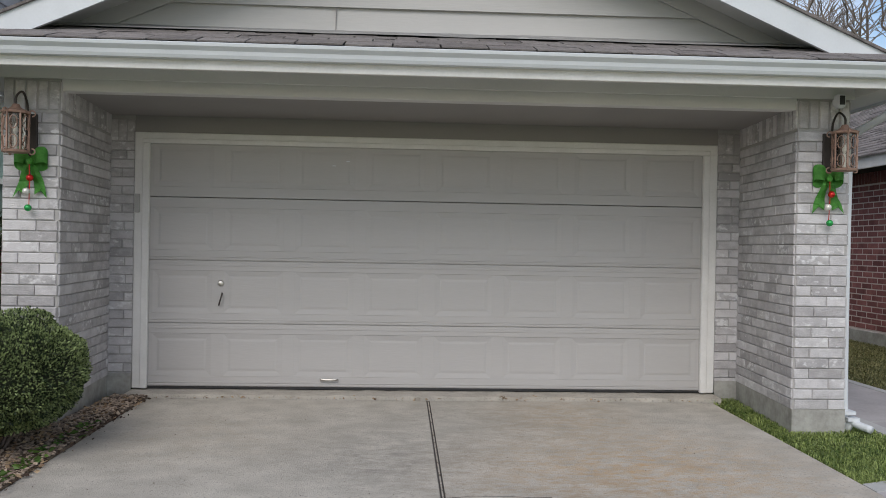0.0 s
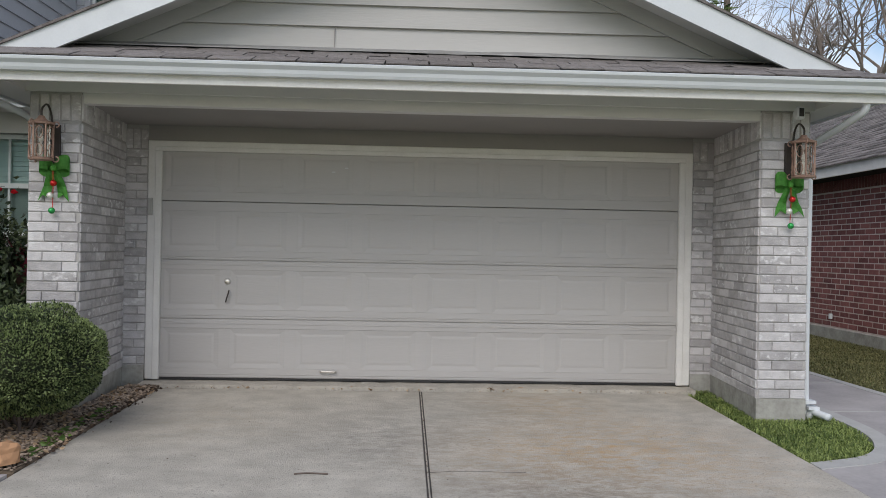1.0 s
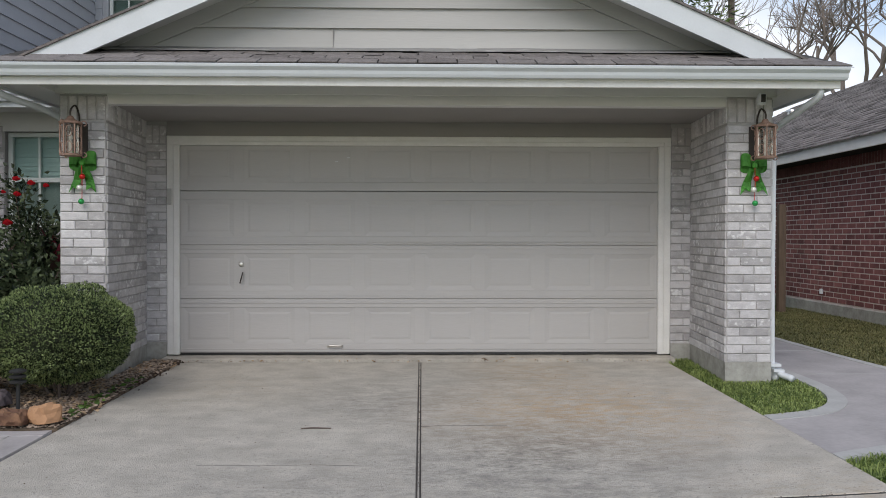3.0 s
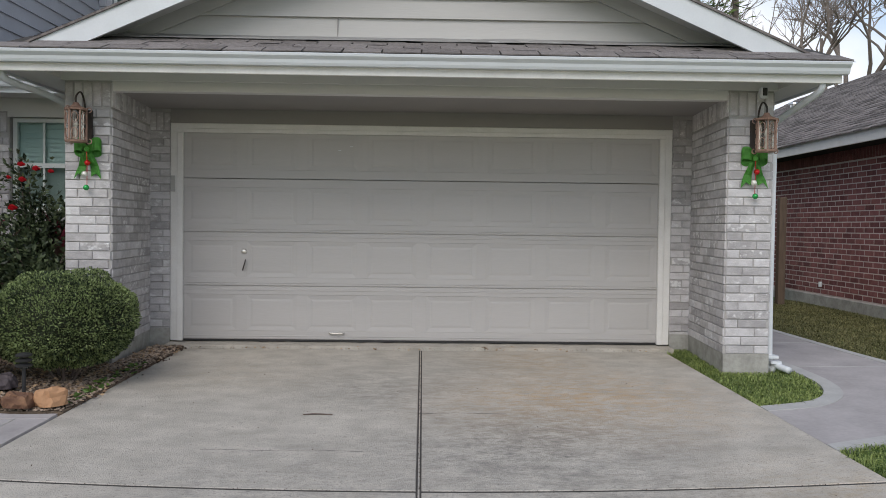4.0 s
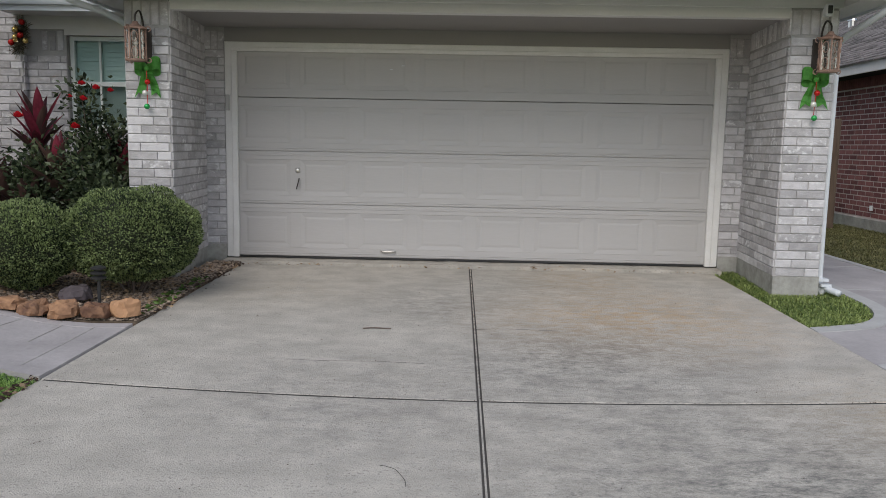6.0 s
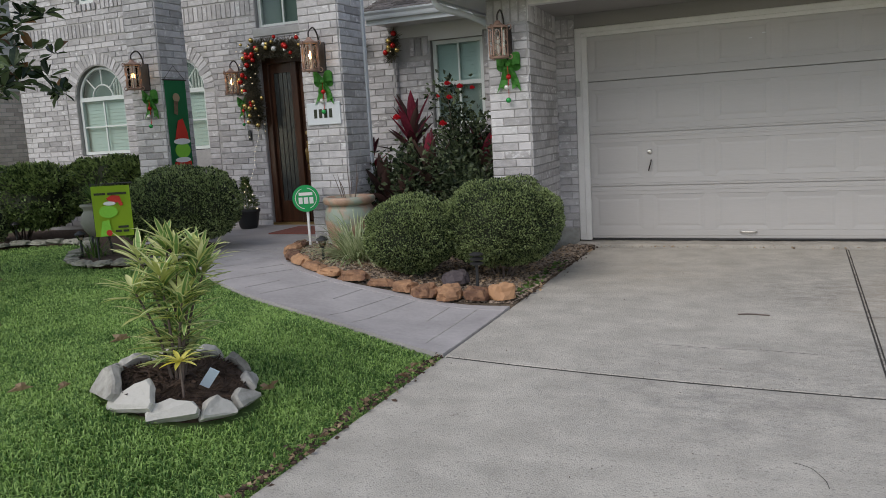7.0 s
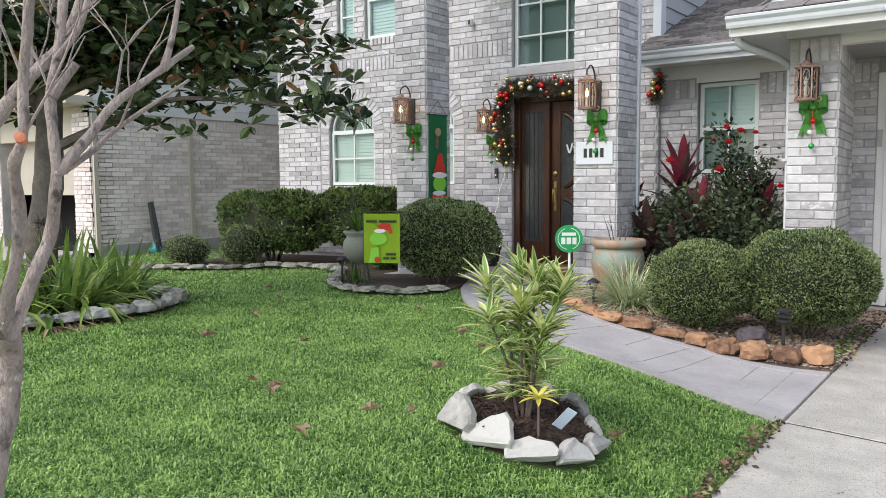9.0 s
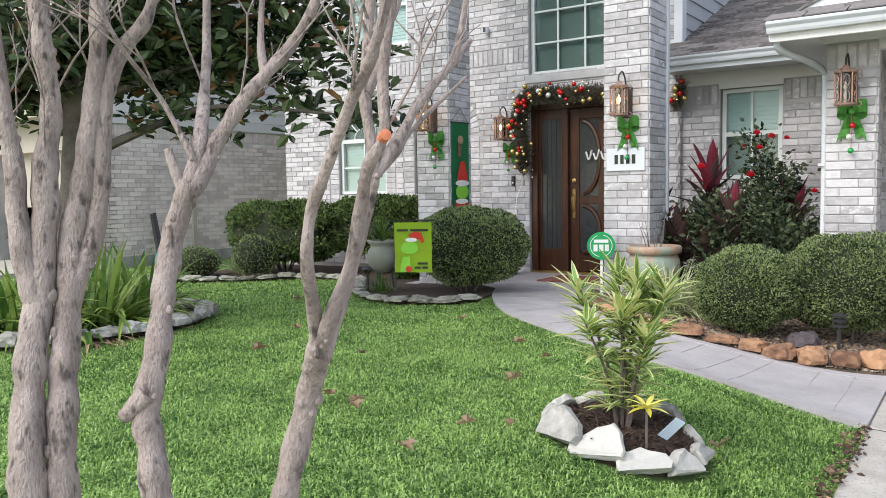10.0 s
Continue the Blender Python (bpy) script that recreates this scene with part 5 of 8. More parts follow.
bush("dwarf_bush", (-10.35, -1.2, 0.01), 0.32, 0.3, 0.05, 0.62, 3500, 0.026, M_box, "small round clipped bush in front of the hedge", seed=6)
bush("dwarf_bush", (-11.25, -1.5, 0.01), 0.36, 0.3, 0.02, 0.45, 3000, 0.028, M_box, "low round bush at the bed's end", seed=7)
bush("leafy_shrub", (-8.0, -0.75, 0.05), 0.3, 0.25, 0.08, 0.62, 1100, 0.07, M_bright, "bright green leafy shrub behind the urn", seed=8, lump=0.3)


def tuft(name, at, count, length, width, mat, label, category="plant", spread=0.1, tilt=(0.7, 1.45), droop=1.2, seed=1, group=""):
    """A clump of arching strap leaves."""
    rr = np.random.default_rng(seed)
    V, F = [], []
    for _ in range(count):
        a = rr.uniform(0, 6.28)
        r = spread * math.sqrt(rr.uniform(0, 1))
        v, f = strap(rr, (at[0] + r * math.cos(a), at[1] + r * math.sin(a), at[2]), a + rr.normal(0, 0.5), rr.uniform(*tilt), length * rr.uniform(0.6, 1.15), width * rr.uniform(0.7, 1.2), droop * rr.uniform(0.5, 1.3))
        k = len(V)
        V += v
        F += [tuple(k + i for i in q) for q in f]
    t = thing(name, at, label, category, group)
    cloud_mesh("leaves", [tuple(v) for v in V], F, mat, parent=t, kind="stuff")
    return t


tuft("liriope", (-4.16, -1.98, 0.06), 460, 0.56, 0.015, M_liri, "pale variegated grassy liriope clump spilling over pebbles", seed=2, spread=0.1, droop=1.6)
tuft("liriope", (-11.0, -0.9, 0.02), 120, 0.42, 0.012, M_liri, "pale grassy liriope clump by the hedge", seed=3, droop=1.6)
tuft("liriope", (-7.25, -2.2, 0.1), 60, 0.3, 0.014, M_bright, "low green strap-leaved plant beside the urn", seed=4)

# ---- left bed: lilies under the magnolia ----
LB = (-8.55, -5.05)
ring = [(LB[0] + 1.22 * math.cos(t), LB[1] + 1.22 * math.sin(t)) for t in np.linspace(0, 6.283, 30)[:-1]]
bed("tree_bed", ring, M_mulch, "dark mulch bed round the magnolia trunk")
edging([(LB[0] + 1.25 * math.cos(t), LB[1] + 1.25 * math.sin(t)) for t in np.linspace(-2.6, 1.9, 14)], 26, 0.15, M_lime, "rough white limestone rock edging the tree bed", "rocks round the tree bed", 61)
for k, (x, y, n) in enumerate(((-8.0, -5.7, 110), (-7.85, -5.0, 120), (-8.25, -6.0, 90), (-8.3, -4.4, 80), (-7.7, -5.35, 60))):
    tuft("lily_clump", (x, y, 0.1), int(n * 1.05), 0.74, 0.066, M_strap, "arching green strap-leaved lily clump with yellowing tips", seed=20 + k, spread=0.2, tilt=(0.65, 1.5), droop=1.75, group="lily clumps")
tuft("dry_leaf_litter", (-7.7, -5.3, 0.1), 190, 0.45, 0.035, M_dry, "brown dying lily leaves", seed=31, spread=0.45, tilt=(0.0, 0.5), droop=1.0)
for k, (x, y) in enumerate(((-8.1, -5.2), (-8.4, -5.5), (-8.6, -6.1))):
    s = thing("seed_head", (x, y, 0.1), "dry round seed head on a bare stalk", "plant", "seed heads")
    part("stalk", tube(bmesh.new(), [(x, y, 0.1), (x + 0.02, y, 0.5), (x, y + 0.02, 0.86 + 0.05 * k)], 0.006, 5), M_bright, s)
    rr = np.random.default_rng(k)
    d = rr.normal(0, 1, (60, 3))
    d /= np.linalg.norm(d, axis=1)[:, None]
    v, f = leaves(rr, np.tile(np.array([[x, y + 0.02, 0.86 + 0.05 * k]]), (60, 1)), d, 0.09, spread=0.1, aspect=0.06)
    cloud_mesh("ray_tuft", v, f, M_twig, parent=s, kind="stuff")

# ---- bed along the house with limestone edging, urn and flags ----
hb = [(-11.7, -2.2), (-10.9, -1.95), (-10.3, -1.55), (-9.8, -0.98), (-9.1, -0.85), (-8.35, -1.25), (-7.75, -2.0), (-7.2, -2.55), (-6.7, -2.72), (-6.2, -2.5), (-6.05, -2.15), (-6.2, -1.4), (-7.0, -0.9), (-7.5, 0.45), (-11.7, 0.45)]
bed("house_bed", hb, M_mulch, "dark mulched bed along the house")
edging(hb[:6], 15, 0.19, M_edge, "flat pale limestone rock edging the house bed", "rocks along the house bed", 81, tall=0.55)
edging(hb[5:11], 13, 0.15, M_edge, "flat pale limestone rock edging the house bed", "rocks along the house bed", 101, tall=0.5)
urn = thing("urn", (-7.38, -2.0, 0.1), "squat grey-green ceramic urn with a leafy plant on iron legs", "urn")
for k in range(3):
    a = 2.1 * k + 0.5
    part("leg", tube(bmesh.new(), [(-7.38 + 0.13 * math.cos(a), -2.0 + 0.13 * math.sin(a), 0.08), (-7.38 + 0.09 * math.cos(a), -2.0 + 0.09 * math.sin(a), 0.33)], 0.012, 6), M_black, urn)
part("body", lathe(bmesh.new(), [(0.02, 0.2), (0.09, 0.21), (0.15, 0.29), (0.175, 0.37), (0.16, 0.45), (0.13, 0.49), (0.13, 0.51), (0.165, 0.54), (0.165, 0.56), (0.12, 0.56), (0.11, 0.51)], 24, (-7.38, -2.0, 0.1)), M_urn, urn, smooth_faces=True)
rr = np.random.default_rng(9)
V, F = [], []
for _ in range(40):
    v, f = strap(rr, (-7.38, -2.0, 0.64), rr.uniform(0, 6.28), rr.uniform(0.9, 1.5), rr.uniform(0.18, 0.36), 0.035, 0.9)
    k = len(V)
    V += v
    F += [tuple(k + i for i in q) for q in f]
cloud_mesh("plant", [tuple(v) for v in V], F, M_bright, parent=urn, kind="stuff")


def path_lamp(x, y, h, tiers, label):
    z = ground_z(x, y)
    t = thing("path_lamp", (x, y, z), label, "path lamp")
    part("stake", lathe(bmesh.new(), [(0.013, -0.03), (0.013, h - 0.1)], 8, (x, y, z)), M_black, t)
    if tiers:
        for k in range(3):
            part("tier", lathe(bmesh.new(), [(0.03, 0), (0.052, 0.004), (0.055, 0.016), (0.03, 0.026)], 16, (x, y, z + h - 0.1 + 0.036 * k)), M_black, t)
        part("core", lathe(bmesh.new(), [(0.026, 0), (0.026, 0.1)], 12, (x, y, z + h - 0.11)), M_seedy, t)
    else:
        part("cap", lathe(bmesh.new(), [(0.06, 0), (0.055, 0.012), (0.02, 0.035), (0.008, 0.04)], 14, (x, y, z + h - 0.04)), M_black, t)
        part("lens", lathe(bmesh.new(), [(0.025, 0), (0.042, 0.055)], 12, (x, y, z + h - 0.1)), M_seedy, t)


path_lamp(-2.72, -2.60, 0.35, True, "black three-tiered path lamp among pebbles")
path_lamp(-4.42, -2.16, 0.25, False, "small dark solar path lamp by the edging")
path_lamp(-7.42, -2.22, 0.30, False, "small dark solar path lamp before the urn")
path_lamp(-10.0, -1.0, 0.34, False, "small dark solar path lamp by the hedge")

# ---- round bed with the variegated plant ----
CB = (-3.185, -5.415)
bed("round_bed", [(CB[0] + 0.315 * math.cos(t), CB[1] + 0.315 * math.sin(t)) for t in np.linspace(0, 6.283, 24)[:-1]], M_mulch, "dark bark mulch in a small round bed", lift=0.035)
rr = np.random.default_rng(12)
n = 700
ang, rad = rr.uniform(0, 6.28, n), 0.30 * np.sqrt(rr.uniform(0, 1, n))
px, py = CB[0] + rad * np.cos(ang), CB[1] + rad * np.sin(ang)
pz = np.array([ground_z(x, y) for x, y in zip(px, py)]) + 0.04
v, f = leaves(rr, np.stack([px, py, pz], 1), np.stack([np.cos(ang * 5), np.sin(ang * 5), np.full(n, 0.25)], 1), 0.05, spread=0.3, aspect=0.22)
tagged(cloud_mesh("bark_chips", v, f, M_mulch), "dark shredded bark chips", "mulch", kind="stuff")


def slab_rock(rr, w, h, thick):
    """A broken limestone slab standing on its long edge: an uneven outline with thickness and chipped rims."""
    peak = rr.uniform(-0.28, 0.28)
    outline = [(-0.5, 0), (-0.48, rr.uniform(0.2, 0.5)), (peak - 0.22, rr.uniform(0.75, 0.92)), (peak + 0.08, 1.0), (0.40, rr.uniform(0.45, 0.8)), (0.5, rr.uniform(0.1, 0.3)), (0.46, 0)]
    bm = bmesh.new()
    for y, k in ((-thick / 2, 0.94), (-thick * 0.3, 1.0), (thick * 0.3, 1.0), (thick / 2, 0.9)):
        for x, z in outline:
            bm.verts.new((x * w * k * rr.uniform(0.97, 1.03), y + rr.uniform(-0.006, 0.006), (z * k - 0.12) * h + rr.uniform(-0.004, 0.004)))
    bm.verts.ensure_lookup_table()
    v, n = bm.verts, len(outline)
    bm.faces.new([v[k] for k in range(n)])
    bm.faces.new([v[3 * n + k] for k in range(n)][::-1])
    for r in range(3):
        for k in range(n):
            bm.faces.new((v[r * n + k], v[(r + 1) * n + k], v[(r + 1) * n + (k + 1) % n], v[r * n + (k + 1) % n]))
    bmesh.ops.recalc_face_normals(bm, faces=bm.faces[:])
    bmesh.ops.subdivide_edges(bm, edges=bm.edges[:], cuts=2, use_grid_fill=True)
    for q in bm.verts:
        q.co += Vector((noise.noise(q.co * 22), noise.noise(q.co * 22 + Vector((9, 0, 0))), noise.noise(q.co * 22 + Vector((0, 9, 0))))) * 0.008
    return bm


for k in range(11):
    t = 2 * math.pi * (k + 0.35) / 11
    rr2 = random.Random(200 + k)
    big = 0.85 + 0.35 * max(0, -math.sin(t + 0.4))
    x, y = CB[0] + 0.35 * math.cos(t), CB[1] + 0.35 * math.sin(t)
    ob = new("limestone_rock", mesh_of(slab_rock(rr2, 0.222 * big * rr2.uniform(0.9, 1.12), 0.118 * big * rr2.uniform(0.8, 1.2), 0.046 * rr2.uniform(0.8, 1.3)), "limestone_rock", M_lime, False))
    ob.matrix_basis = pose(x, y, ground_z(x, y) + 0.015, rr2.uniform(-44, -28), rr2.uniform(-7, 7), math.degrees(t) + 90 + rr2.uniform(-10, 10))
    tagged(ob, "angular white limestone slab leaning round the small bed", "stone", "rocks round the small bed")


def broad_leaf(rr, base, direction, length, width, droop, n=5):
    """A lance leaf with a green middle and cream edges: corners, faces, material numbers."""
    p, d = np.array(base, float), np.array(direction, float)
    d /= np.linalg.norm(d)
    side = np.cross(d, [0, 0, 1.0])
    side /= np.linalg.norm(side) + 1e-9
    vs, fs, mi = [], [], []
    for i in range(n + 1):
        t = i / n
        w = width * math.sin(math.pi * min(1.0, 0.08 + 0.92 * t)) ** 0.8 / 2 if i < n else 0.001
        up = np.cross(side, d)
        vs += [p - side * w + up * w * 0.3, p - side * w * 0.6 + up * 0.1 * w, p, p + side * w * 0.6 + up * 0.1 * w, p + side * w + up * w * 0.3]
        d = d + np.array([0, 0, -droop / n])
        d /= np.linalg.norm(d)
        p = p + d * length / n
    for i in range(n):
        for c in range(4):
            a = 5 * i + c
            fs.append((a, a + 1, a + 6, a + 5))
            mi.append(1 if c in (0, 3) else 0)
    return vs, fs, mi


croton = thing("variegated_shrub", (CB[0], CB[1], ground_z(*CB)), "variegated shrub with long green leaves edged in cream", "shrub")
rr = np.random.default_rng(21)
V, F, MI = [], [], []
stems = [(-0.03, 0.02, -0.26, 0.08, 0.69), (0.02, 0.0, -0.05, 0.05, 0.79), (0.03, -0.02, 0.18, 0.03, 0.73), (-0.02, -0.03, -0.14, -0.1, 0.55), (0.0, 0.03, 0.1, 0.16, 0.66), (0.02, -0.02, 0.14, -0.08, 0.5), (0.0, -0.02, 0.02, -0.08, 0.62), (0.01, 0.01, 0.06, 0.0, 0.75)]
zb = ground_z(*CB) + 0.03
for bx, by, tx, ty, h in stems:
    q = curve_pts([(CB[0] + bx, CB[1] + by, zb), (CB[0] + bx + (tx - bx) * 0.35, CB[1] + by + (ty - by) * 0.35, zb + h * 0.45), (CB[0] + tx, CB[1] + ty, zb + h * 0.86)], 8)
    part("stem", tube(bmesh.new(), q, [0.009 - 0.005 * i / len(q) for i in range(len(q))], 6), M_twig, croton)
    for i, p in enumerate(q):
        top = i / (len(q) - 1)
        if p.z - zb < 0.07 or rr.uniform() < 0.2 * (top < 0.6):
            continue
        for _ in range(3 if top < 0.85 else 10):
            a, e = rr.uniform(0, 6.28), rr.uniform(0.15, 0.75) + 0.6 * max(0, top - 0.8) * 4 * rr.uniform(0.3, 1)
            v, f, m = broad_leaf(rr, p, (math.cos(a) * math.cos(e), math.sin(a) * math.cos(e), math.sin(e)), rr.uniform(0.12, 0.20), rr.uniform(0.022, 0.034), rr.uniform(0.0, 0.7))
            if rr.uniform() < 0.10 + 0.15 * (top > 0.9):
                m = [1] * len(m)
            k = len(V)
            V += v
            F += [tuple(k + c for c in g) for g in f]
            MI += m
for a in np.linspace(0, 6.28, 13)[:-1]:
    p = (CB[0] + 0.17, CB[1] - 0.17, zb + 0.15)
    v, f, m = broad_leaf(rr, p, (math.cos(a) * 0.8, math.sin(a) * 0.8, 0.7 if int(a * 2) % 2 else 0.2), 0.10, 0.024, 0.6)
    k = len(V)
    V += v
    F += [tuple(k + c for c in g) for g in f]
    MI += [2] * len(m)
part("stem", tube(bmesh.new(), [(CB[0] + 0.17, CB[1] - 0.17, zb - 0.02), (CB[0] + 0.17, CB[1] - 0.17, zb + 0.15)], 0.006, 5), M_twig, croton)
cloud_mesh("leaves", [tuple(v) for v in V], F, [M_varg, M_vary, M_yellow], MI, parent=croton, kind="stuff")
tag = part("plant_tag", B(-0.024, 0.024, -0.002, 0.002, 0.0, 0.125), M_tag)
tag.matrix_basis = pose(CB[0] + 0.20, CB[1] - 0.06, zb + 0.0, 30, 32, 40)
tagged(tag, "pale blue plastic plant tag leaning in the mulch", "plant tag")

# ---- burgundy cordylines and roses by the window ----
def cordyline(at, h, n, length, label, seed, red=0.3):
    rr = np.random.default_rng(seed)
    t = thing("cordyline", at, label, "plant", "cordylines")
    part("stem", tube(bmesh.new(), [(at[0], at[1], at[2]), (at[0] + 0.02, at[1], at[2] + h * 0.5), (at[0], at[1], at[2] + h)], [0.02, 0.017, 0.012], 7), M_darkbark, t)
    V, F, MI = [], [], []
    for i in range(n):
        k = i / n
        a = i * 2.4 + rr.uniform(-0.3, 0.3)
        e = -0.45 + 1.8 * k ** 0.8 + rr.uniform(-0.15, 0.15)
        v, f, m = broad_leaf(rr, (at[0], at[1], at[2] + h * (0.38 + 0.62 * k)), (math.cos(a) * math.cos(e), math.sin(a) * math.cos(e), math.sin(e)), length * rr.uniform(0.75, 1.1), 0.095 * length / 0.42, rr.uniform(0.4, 1.1) * (1.1 - k), 6)
        c = 1 if k > 1 - red and rr.uniform() < 0.75 else 0
        b = len(V)
        V += v
        F += [tuple(b + q for q in g) for g in f]
        MI += [c] * len(f)
    cloud_mesh("leaves", [tuple(v) for v in V], F, [M_cordy, M_cordyr], MI, parent=t)


cordyline((-4.27, -0.42, 0.05), 1.22, 46, 0.46, "tall burgundy cordyline with upright red young leaves", 1, 0.38)
cordyline((-4.78, -0.55, 0.08), 0.84, 38, 0.42, "burgundy cordyline with pink-red young leaves", 2, 0.34)
cordyline((-3.48, -0.35, 0.02), 0.92, 36, 0.42, "dark burgundy cordyline beside the garage corner", 3, 0.15)
cordyline((-4.5, -0.75, 0.06), 0.55, 40, 0.48, "low dark burgundy cordyline under the roses", 4, 0.05)
cordyline((-3.95, -0.72, 0.04), 0.80, 46, 0.48, "dark burgundy cordyline among the roses", 9, 0.05)
cordyline((-4.15, -0.85, 0.04), 0.5, 30, 0.44, "low dark burgundy cordyline under the roses", 10, 0.0)


def rose(at, rx, ry, z0, z1, n, flowers, label, seed):
    rr = np.random.default_rng(seed)
    t = thing("rose_bush", at, label, "rose bush", "rose bushes")
    V, F, tips = [], [], []
    for s in range(9):
        a = 6.28 * s / 9 + rr.uniform(-0.3, 0.3)
        tip = np.array([at[0] + rx * math.cos(a) * rr.uniform(0.2, 0.95), at[1] + ry * math.sin(a) * rr.uniform(0.2, 0.95), z0 + (z1 - z0) * rr.uniform(0.55, 1.0)])
        q = curve_pts([at, (at[0] + (tip[0] - at[0]) * 0.35, at[1] + (tip[1] - at[1]) * 0.35, at[2] + (tip[2] - at[2]) * 0.55), tuple(tip)], 6)
        part("cane", tube(bmesh.new(), q, [0.009 - 0.006 * i / len(q) for i in range(len(q))], 5), M_twig, t)
        tips.append((q, tip))
    P, N = [], []
    for q, tip in tips:
        for _ in range(n // 9):
            c = np.array(q[rr.integers(3, len(q))]) + rr.normal(0, 0.09, 3)
            P.append(c)
            N.append((c - np.array([at[0], at[1], c[2] - 0.1])) * 3 + rr.normal(0, 0.3, 3))
    N = np.array(N)
    v, f = leaves(rr, np.array(P), N / np.linalg.norm(N, axis=1)[:, None], 0.062, spread=0.5, aspect=0.55)
    cloud_mesh("leaves", v, f, M_roseleaf, parent=t, kind="stuff")
    for x, y, z, r in flowers:
        bm = bmesh.new()
        for k in range(14):
            a, e = k * 2.4, 0.2 + 1.2 * k / 14
            d = Vector((math.cos(a) * math.cos(e), math.sin(a) * math.cos(e), math.sin(e)))
            s = d.cross(Vector((0, 0, 1))).normalized()
            u = s.cross(d)
            c = Vector((x, y, z))
            w = [c, c + d * r * 0.6 + s * r * 0.5 + u * r * 0.1, c + d * r + u * r * 0.35, c + d * r * 0.6 - s * r * 0.5 + u * r * 0.1]
            bm.faces.new([bm.verts.new(p) for p in w])
        part("flower", bm, M_rose, t, "red rose bloom")


rose((-3.72, -0.42, 0.02), 0.28, 0.2, 0.4, 1.72, 3600, [(-3.80, -0.5, 1.70, 0.05), (-3.66, -0.5, 1.66, 0.05), (-3.92, -0.5, 1.58, 0.035), (-3.76, -0.56, 1.55, 0.05), (-3.83, -0.6, 1.28, 0.06), (-3.52, -0.5, 1.64, 0.04)], "tall rose bush with red blooms before the window", 5)
rose((-4.1, -0.75, 0.03), 0.5, 0.25, 0.25, 1.05, 4200, [(-4.24, -0.85, 1.37, 0.06), (-4.9, -0.7, 1.05, 0.05), (-4.72, -0.75, 1.16, 0.04)], "dark leafy rose bush with red blooms", 6)
rose((-3.5, -0.8, 0.0), 0.35, 0.25, 0.2, 1.0, 3800, [(-3.22, -0.75, 1.12, 0.045)], "leafy rose bush beside the garage corner", 7)
rose((-4.75, -0.75, 0.07), 0.22, 0.2, 0.2, 0.9, 3200, [(-4.93, -0.85, 0.98, 0.05)], "low leafy rose bush by the porch column", 8)

# pot before the column
pot = thing("garden_pot", (-4.46, -1.56, 0.1), "large weathered terracotta and green glazed garden pot", "pot")
part("body", lathe(bmesh.new(), [(0.15, 0), (0.165, 0.02), (0.225, 0.2), (0.25, 0.34), (0.24, 0.44), (0.21, 0.49)], 28, (-4.46, -1.56, 0.08)), M_terra, pot, smooth_faces=True)
part("rim", lathe(bmesh.new(), [(0.21, 0.485), (0.255, 0.51), (0.26, 0.55), (0.245, 0.57), (0.21, 0.57), (0.19, 0.50)], 28, (-4.46, -1.56, 0.08)), M_terra, pot, "worn glazed rim", smooth_faces=True)
part("soil", lathe(bmesh.new(), [(0.01, 0.50), (0.205, 0.505)], 20, (-4.46, -1.56, 0.08)), M_mulch, pot)
rr = random.Random(8)
for k in range(7):
    a = 6.28 * k / 7
    part("dry_twig", tube(bmesh.new(), curve_pts([(-4.46 + 0.05 * math.cos(a), -1.56 + 0.05 * math.sin(a), 0.57), (-4.46 + 0.09 * math.cos(a), -1.56 + 0.09 * math.sin(a), 0.72), (-4.46 + (0.1 + 0.06 * rr.random()) * math.cos(a), -1.56 + 0.14 * math.sin(a), 0.78 + 0.2 * rr.random())], 3), [0.004] * 5 + [0.002] * 2, 4), M_twig, pot)


# ---- front door ----
fdoor = thing("front_door", (-6.1, 0.5, 0.1), "dark stained wooden front door with curved leaded glass panels", "door")
DY = 0.56
for x0, x1 in ((-6.88, -6.79), (-6.43, -6.35), (-5.39, -5.3)):
    part("door_post", B(x0, x1, DY - 0.05, DY + 0.08, 0.1, 2.3, bevel=0.006), M_wood, fdoor)
part("door_head", B(-6.88, -5.3, DY - 0.055, DY + 0.08, 2.22, 2.3, bevel=0.006), M_wood, fdoor)
part("threshold", B(-6.88, -5.3, DY - 0.09, DY + 0.1, 0.1, 0.135), M_brass, fdoor, "brass threshold")
sl = part("sidelight_panel", B(-6.79, -6.43, DY + 0.0, DY + 0.03, 0.135, 0.42, bevel=0.004), M_wood, fdoor)
part("sidelight_head", B(-6.79, -6.43, DY + 0.0, DY + 0.03, 2.1, 2.22), M_wood, fdoor)
for x in (-6.79, -6.475):
    part("sidelight_stile", B(x, x + 0.045, DY, DY + 0.03, 0.42, 2.1), M_wood, fdoor)
part("sidelight_glass", B(-6.745, -6.475, DY + 0.012, DY + 0.02, 0.42, 2.1), M_doorglass, fdoor, "dark leaded glass")
for k in range(1, 4):
    x = -6.745 + 0.27 * k / 4
    part("lead_came", B(x - 0.003, x + 0.003, DY + 0.006, DY + 0.013, 0.42, 2.1), M_iron, fdoor)
leaf = part("door_leaf", B(-6.35, -5.39, DY + 0.01, DY + 0.05, 0.135, 2.22, bevel=0.004), M_wood, fdoor)
for x in (-6.33, -5.53):
    part("stile", B(x, x + 0.12, DY - 0.006, DY + 0.012, 0.14, 2.215, bevel=0.006), M_wood, leaf)
for z0, z1 in ((0.14, 0.36), (1.0, 1.1), (2.08, 2.215)):
    part("rail", B(-6.21, -5.53, DY - 0.006, DY + 0.012, z0, z1, bevel=0.006), M_wood, leaf)
